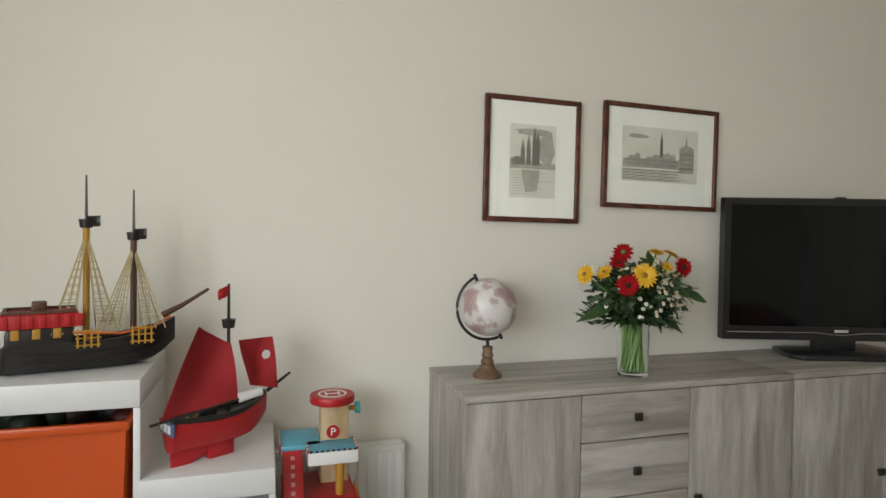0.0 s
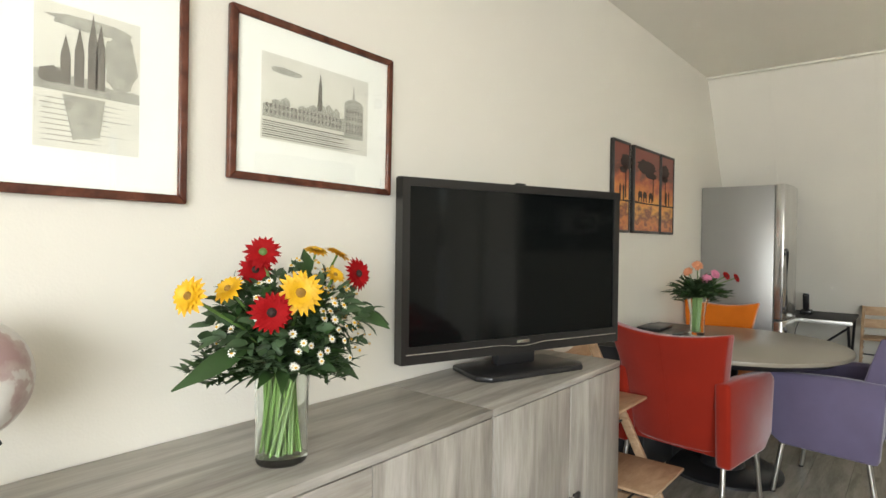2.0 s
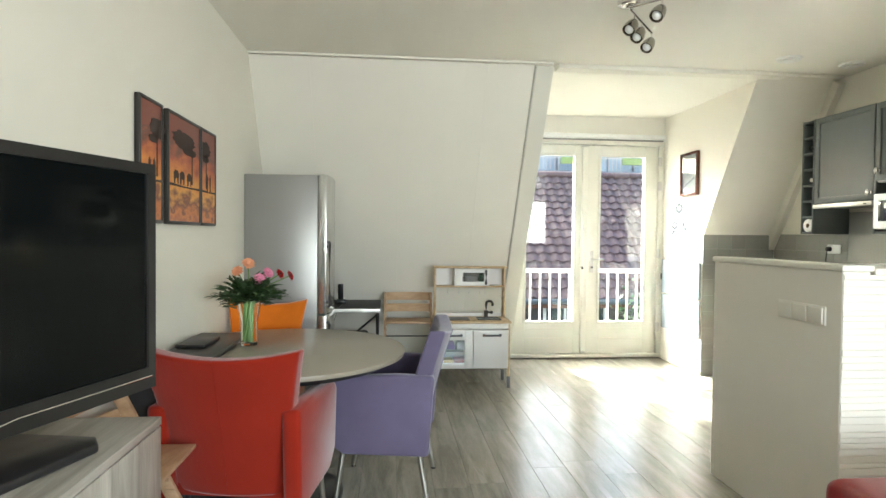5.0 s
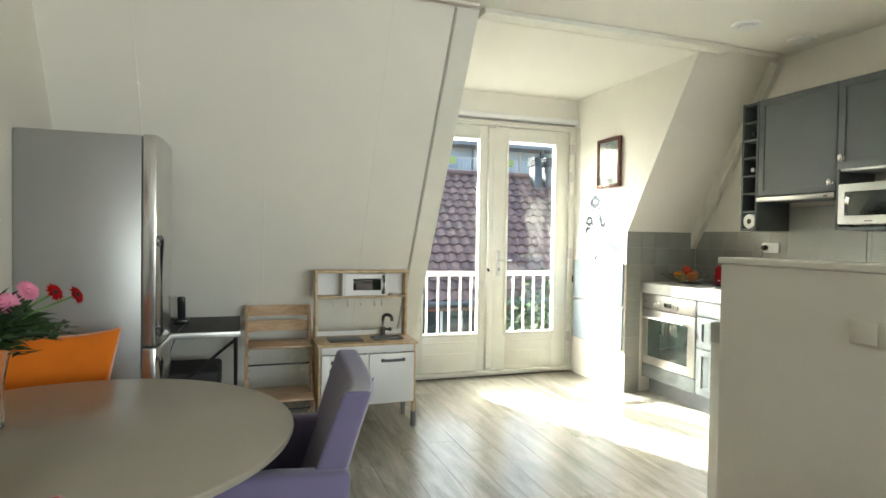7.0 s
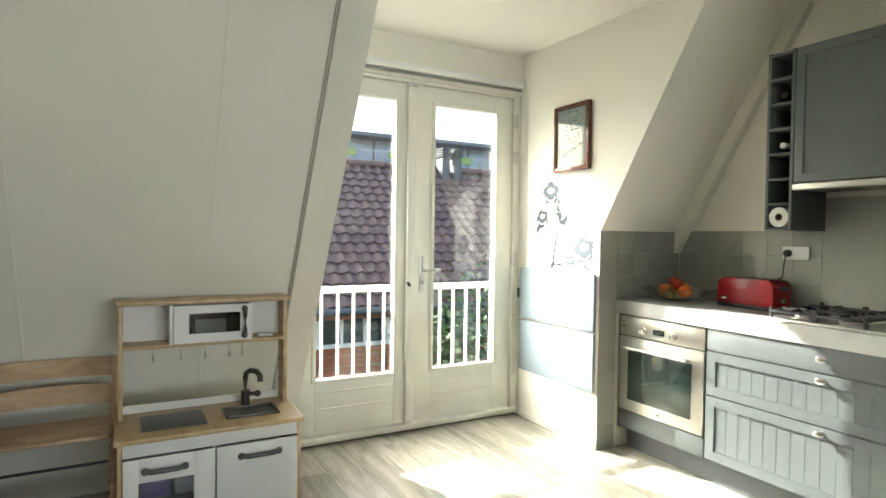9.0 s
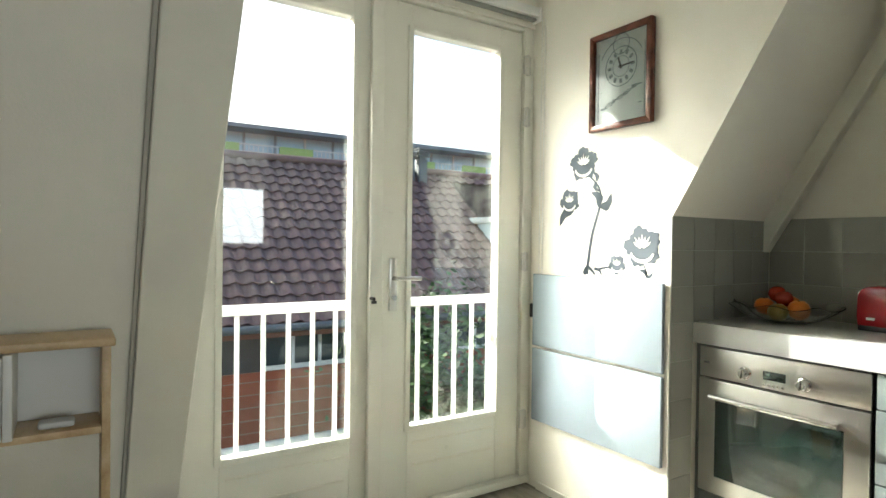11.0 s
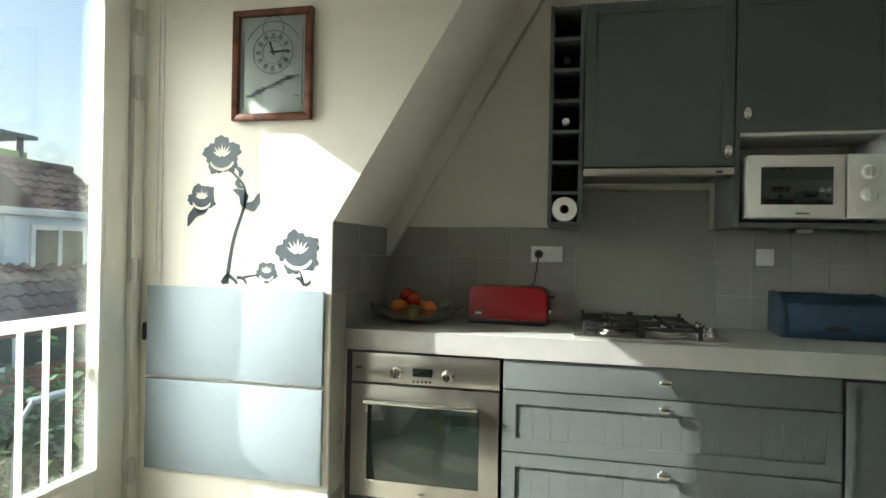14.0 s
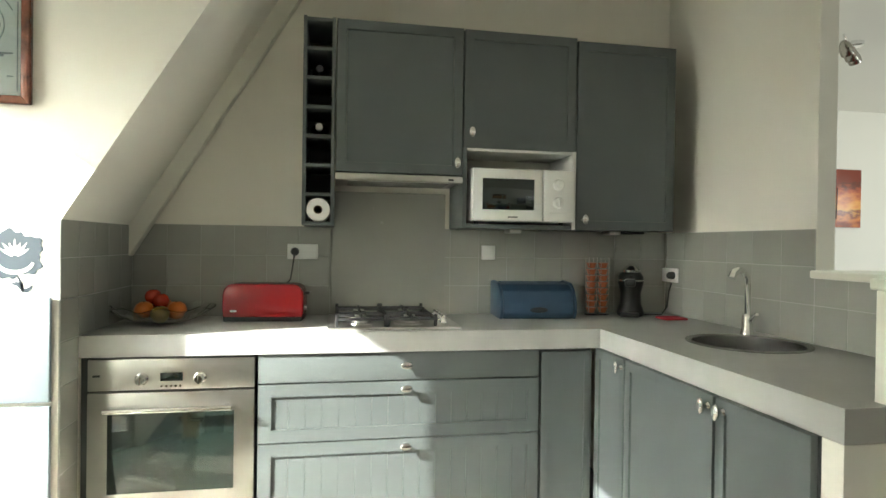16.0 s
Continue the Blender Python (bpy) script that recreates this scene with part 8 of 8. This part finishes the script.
for y in (-22.9, -14.8):
    part("corner_post", boxed(31.4, 31.6, y - 0.1, y + 0.1, 4.85, 6.219), LEAD, flat)

# tree and lamp on the street
tree = thing("street_tree", "leafy green street tree below the balcony", "tree", pose(13.3, -6.5, GROUND_Z) @ Matrix.Scale(1.2, 4))
BARK = mat("bark", (0.08, 0.06, 0.045), 0.9, vary=0.3, bump=0.5, bump_scale=30)
FOLIAGE = mat("tree_leaf", (0.085, 0.16, 0.035), 0.5, vary=0.4, scale=1.5)
bm = path_tube(bmesh.new(), [(0, 0, 0), (0.05, 0.02, 1.5), (0, 0.05, 3.0), (0.1, 0, 4.2)], [0.16, 0.13, 0.1, 0.05], 10)
rt = random.Random(8)
tips = []
for i in range(16):
    a, z = rt.uniform(0, 6.28), rt.uniform(2.0, 3.9)
    e = Vector((math.cos(a) * rt.uniform(0.8, 1.7), math.sin(a) * rt.uniform(0.8, 1.7), z + rt.uniform(0.4, 1.4)))
    path_tube(bm, [(0, 0.03, z), Vector((0, 0.03, z)).lerp(e, 0.5) + Vector((0, 0, 0.12)), e], [0.05, 0.03, 0.012], 6)
    tips.append(e)
part("trunk", bm, BARK, tree)
fv, ff = [], []
for i in range(11000):
    c = rt.choice(tips) if i % 4 else Vector((0, 0, 3.9))
    p = c + Vector((rt.gauss(0, 0.42), rt.gauss(0, 0.42), rt.gauss(0, 0.36)))
    d = Vector((rt.uniform(-1, 1), rt.uniform(-1, 1), rt.uniform(-0.8, 0.5))).normalized()
    s_ = d.cross(Vector((rt.uniform(-1, 1), rt.uniform(-1, 1), 1))).normalized()
    l_ = rt.uniform(0.09, 0.17)
    k = len(fv)
    fv += [tuple(p), tuple(p + d * l_ * 0.5 + s_ * l_ * 0.32), tuple(p + d * l_), tuple(p + d * l_ * 0.5 - s_ * l_ * 0.32)]
    ff.append((k, k + 1, k + 2, k + 3))
me = bpy.data.meshes.new("crown")
me.from_pydata(fv, [], ff)
me.materials.append(FOLIAGE)
crown = new("crown", me)
crown.parent = tree
lamp = thing("street_lamp", "grey street lamp with curved arm", "street lamp", pose(11.6, -5.35, GROUND_Z))
LAMPG = mat("lamp_grey", (0.4, 0.42, 0.43), 0.4, 0.4)
part("pole", path_tube(bmesh.new(), [(0, 0, 0), (0, 0, 4.6), (0.01, -0.02, 5.2), (0.05, -0.12, 5.55), (0.1, -0.32, 5.72)], [0.06, 0.045, 0.035, 0.03, 0.03], 10), LAMPG, lamp)
part("head", boxed(0.04, 0.2, -0.85, -0.3, 5.68, 5.75, 0.03), LAMPG, lamp)

# ---- floor boards and wall tiles ----
BW, BL_ = 0.192, 1.286
meshes = {}
rf = random.Random(2)
row_n = int((TVY + 4.6) / BW) + 1
for j in range(row_n):
    y0 = -4.6 + j * BW
    y1 = min(y0 + BW, TVY)
    x = -1.7 - rf.uniform(0, BL_)
    while x < 7.12:
        a, b = max(x, -1.7), min(x + BL_, 7.12)
        if b - a > 0.02 and y1 - y0 > 0.02:
            key = (round(b - a, 3), round(y1 - y0, 3))
            if key not in meshes:
                l_, w_ = key
                meshes[key] = mesh_of("floor_board", boxed(-l_ / 2 + 0.0004, l_ / 2 - 0.0004, -w_ / 2 + 0.0004, w_ / 2 - 0.0004, -0.0058, 0.0, 0.0009, seg=1), FLOOR, 0)
            o = new("floor_board", meshes[key])
            o.parent = floor
            o.matrix_local = pose((a + b) / 2, (y0 + y1) / 2, 0)
        x += BL_


rr = random.Random(21)
half_end = bpy.data.objects["wall_half_end"]
z = 0.012
while z < 1.155:
    hgt = rr.uniform(0.02, 0.034)
    y = -0.732
    while y > -1.63:
        long = min(rr.uniform(0.18, 0.42), y + 1.64)
        out = rr.uniform(0.003, 0.007)
        part("relief_strip", boxed(3.15 - out, 3.1505, y - long + 0.002, y, z, z + hgt - 0.003, 0.0012, seg=1), WALL, half_end)
        y -= long
    z += hgt


def tiles(name, label, origin, u_dir, count_u, rows_z, size, thick_dir, last=None, skip=None):
    """Square wall tiles on a grout bed: u along the wall, z up."""
    o, u_, n_ = Vector(origin), Vector(u_dir), Vector(thick_dir)
    m = Matrix(((u_.x, -n_.x, 0, o.x), (u_.y, -n_.y, 0, o.y), (0, 0, 1, o.z), (0, 0, 0, 1)))
    bed = part(name, boxed(0, size * count_u, -0.004, -0.0005, 0, sum(rows_z), 0, m), GROUT, None, "", 0)
    bed.matrix_world = BASE
    tagged(bed, label, "tiles", "", "structure")
    z = 0
    for h in rows_z:
        mesh = mesh_of("tile", boxed(0.0017, size - 0.0017, -0.0065, -0.0035, 0.0017, h - 0.0017, 0.001, seg=1), TILE, 0)
        for i in range(count_u):
            if skip and skip(i, z):
                continue
            t = new("tile", mesh)
            t.parent = bed
            t.matrix_local = m @ Matrix.Translation((i * size, 0, z))
        z += h
    return bed


BASE = KITCHEN
R3 = (0.145, 0.145, 0.143)
tiles("wall_tiles_south", "grey square tiles behind the worktop", (6.245, KITY, 0.922), (-1, 0, 0), 18, R3, 0.15, (0, 1, 0))
tiles("wall_tiles_pier", "grey square tiles beside the sink", (3.54, -2.6 + 0.009, 0.922), (0, 1, 0), 6, R3, 0.1675, (1, 0, 0))
tiles("wall_tiles_half", "grey square tiles below the opening", (3.54, -1.584, 0.922), (0, 1, 0), 5, (0.145, 0.1025), 0.146, (1, 0, 0))
tiles("wall_tiles_cheek", "grey square tiles on the short side wall", (6.25, -2.592, 0.922), (0, 1, 0), 5, R3, 0.1415, (-1, 0, 0))
tiles("wall_tiles_post", "grey square tiles beside the oven", (6.25, -2.03, 0.0), (0, 1, 0), 1, (0.154, 0.154, 0.154, 0.154, 0.154, 0.152), 0.1445, (-1, 0, 0))
setting("splashback", boxed(4.775, 5.337, KITY + 0.009, KITY + 0.0125, 0.923, 1.53, 0.001), mat("grey_splash_panel", (0.325, 0.325, 0.29), 0.25, vary=0.03, scale=4), "plain grey panel behind the hob", "splashback")
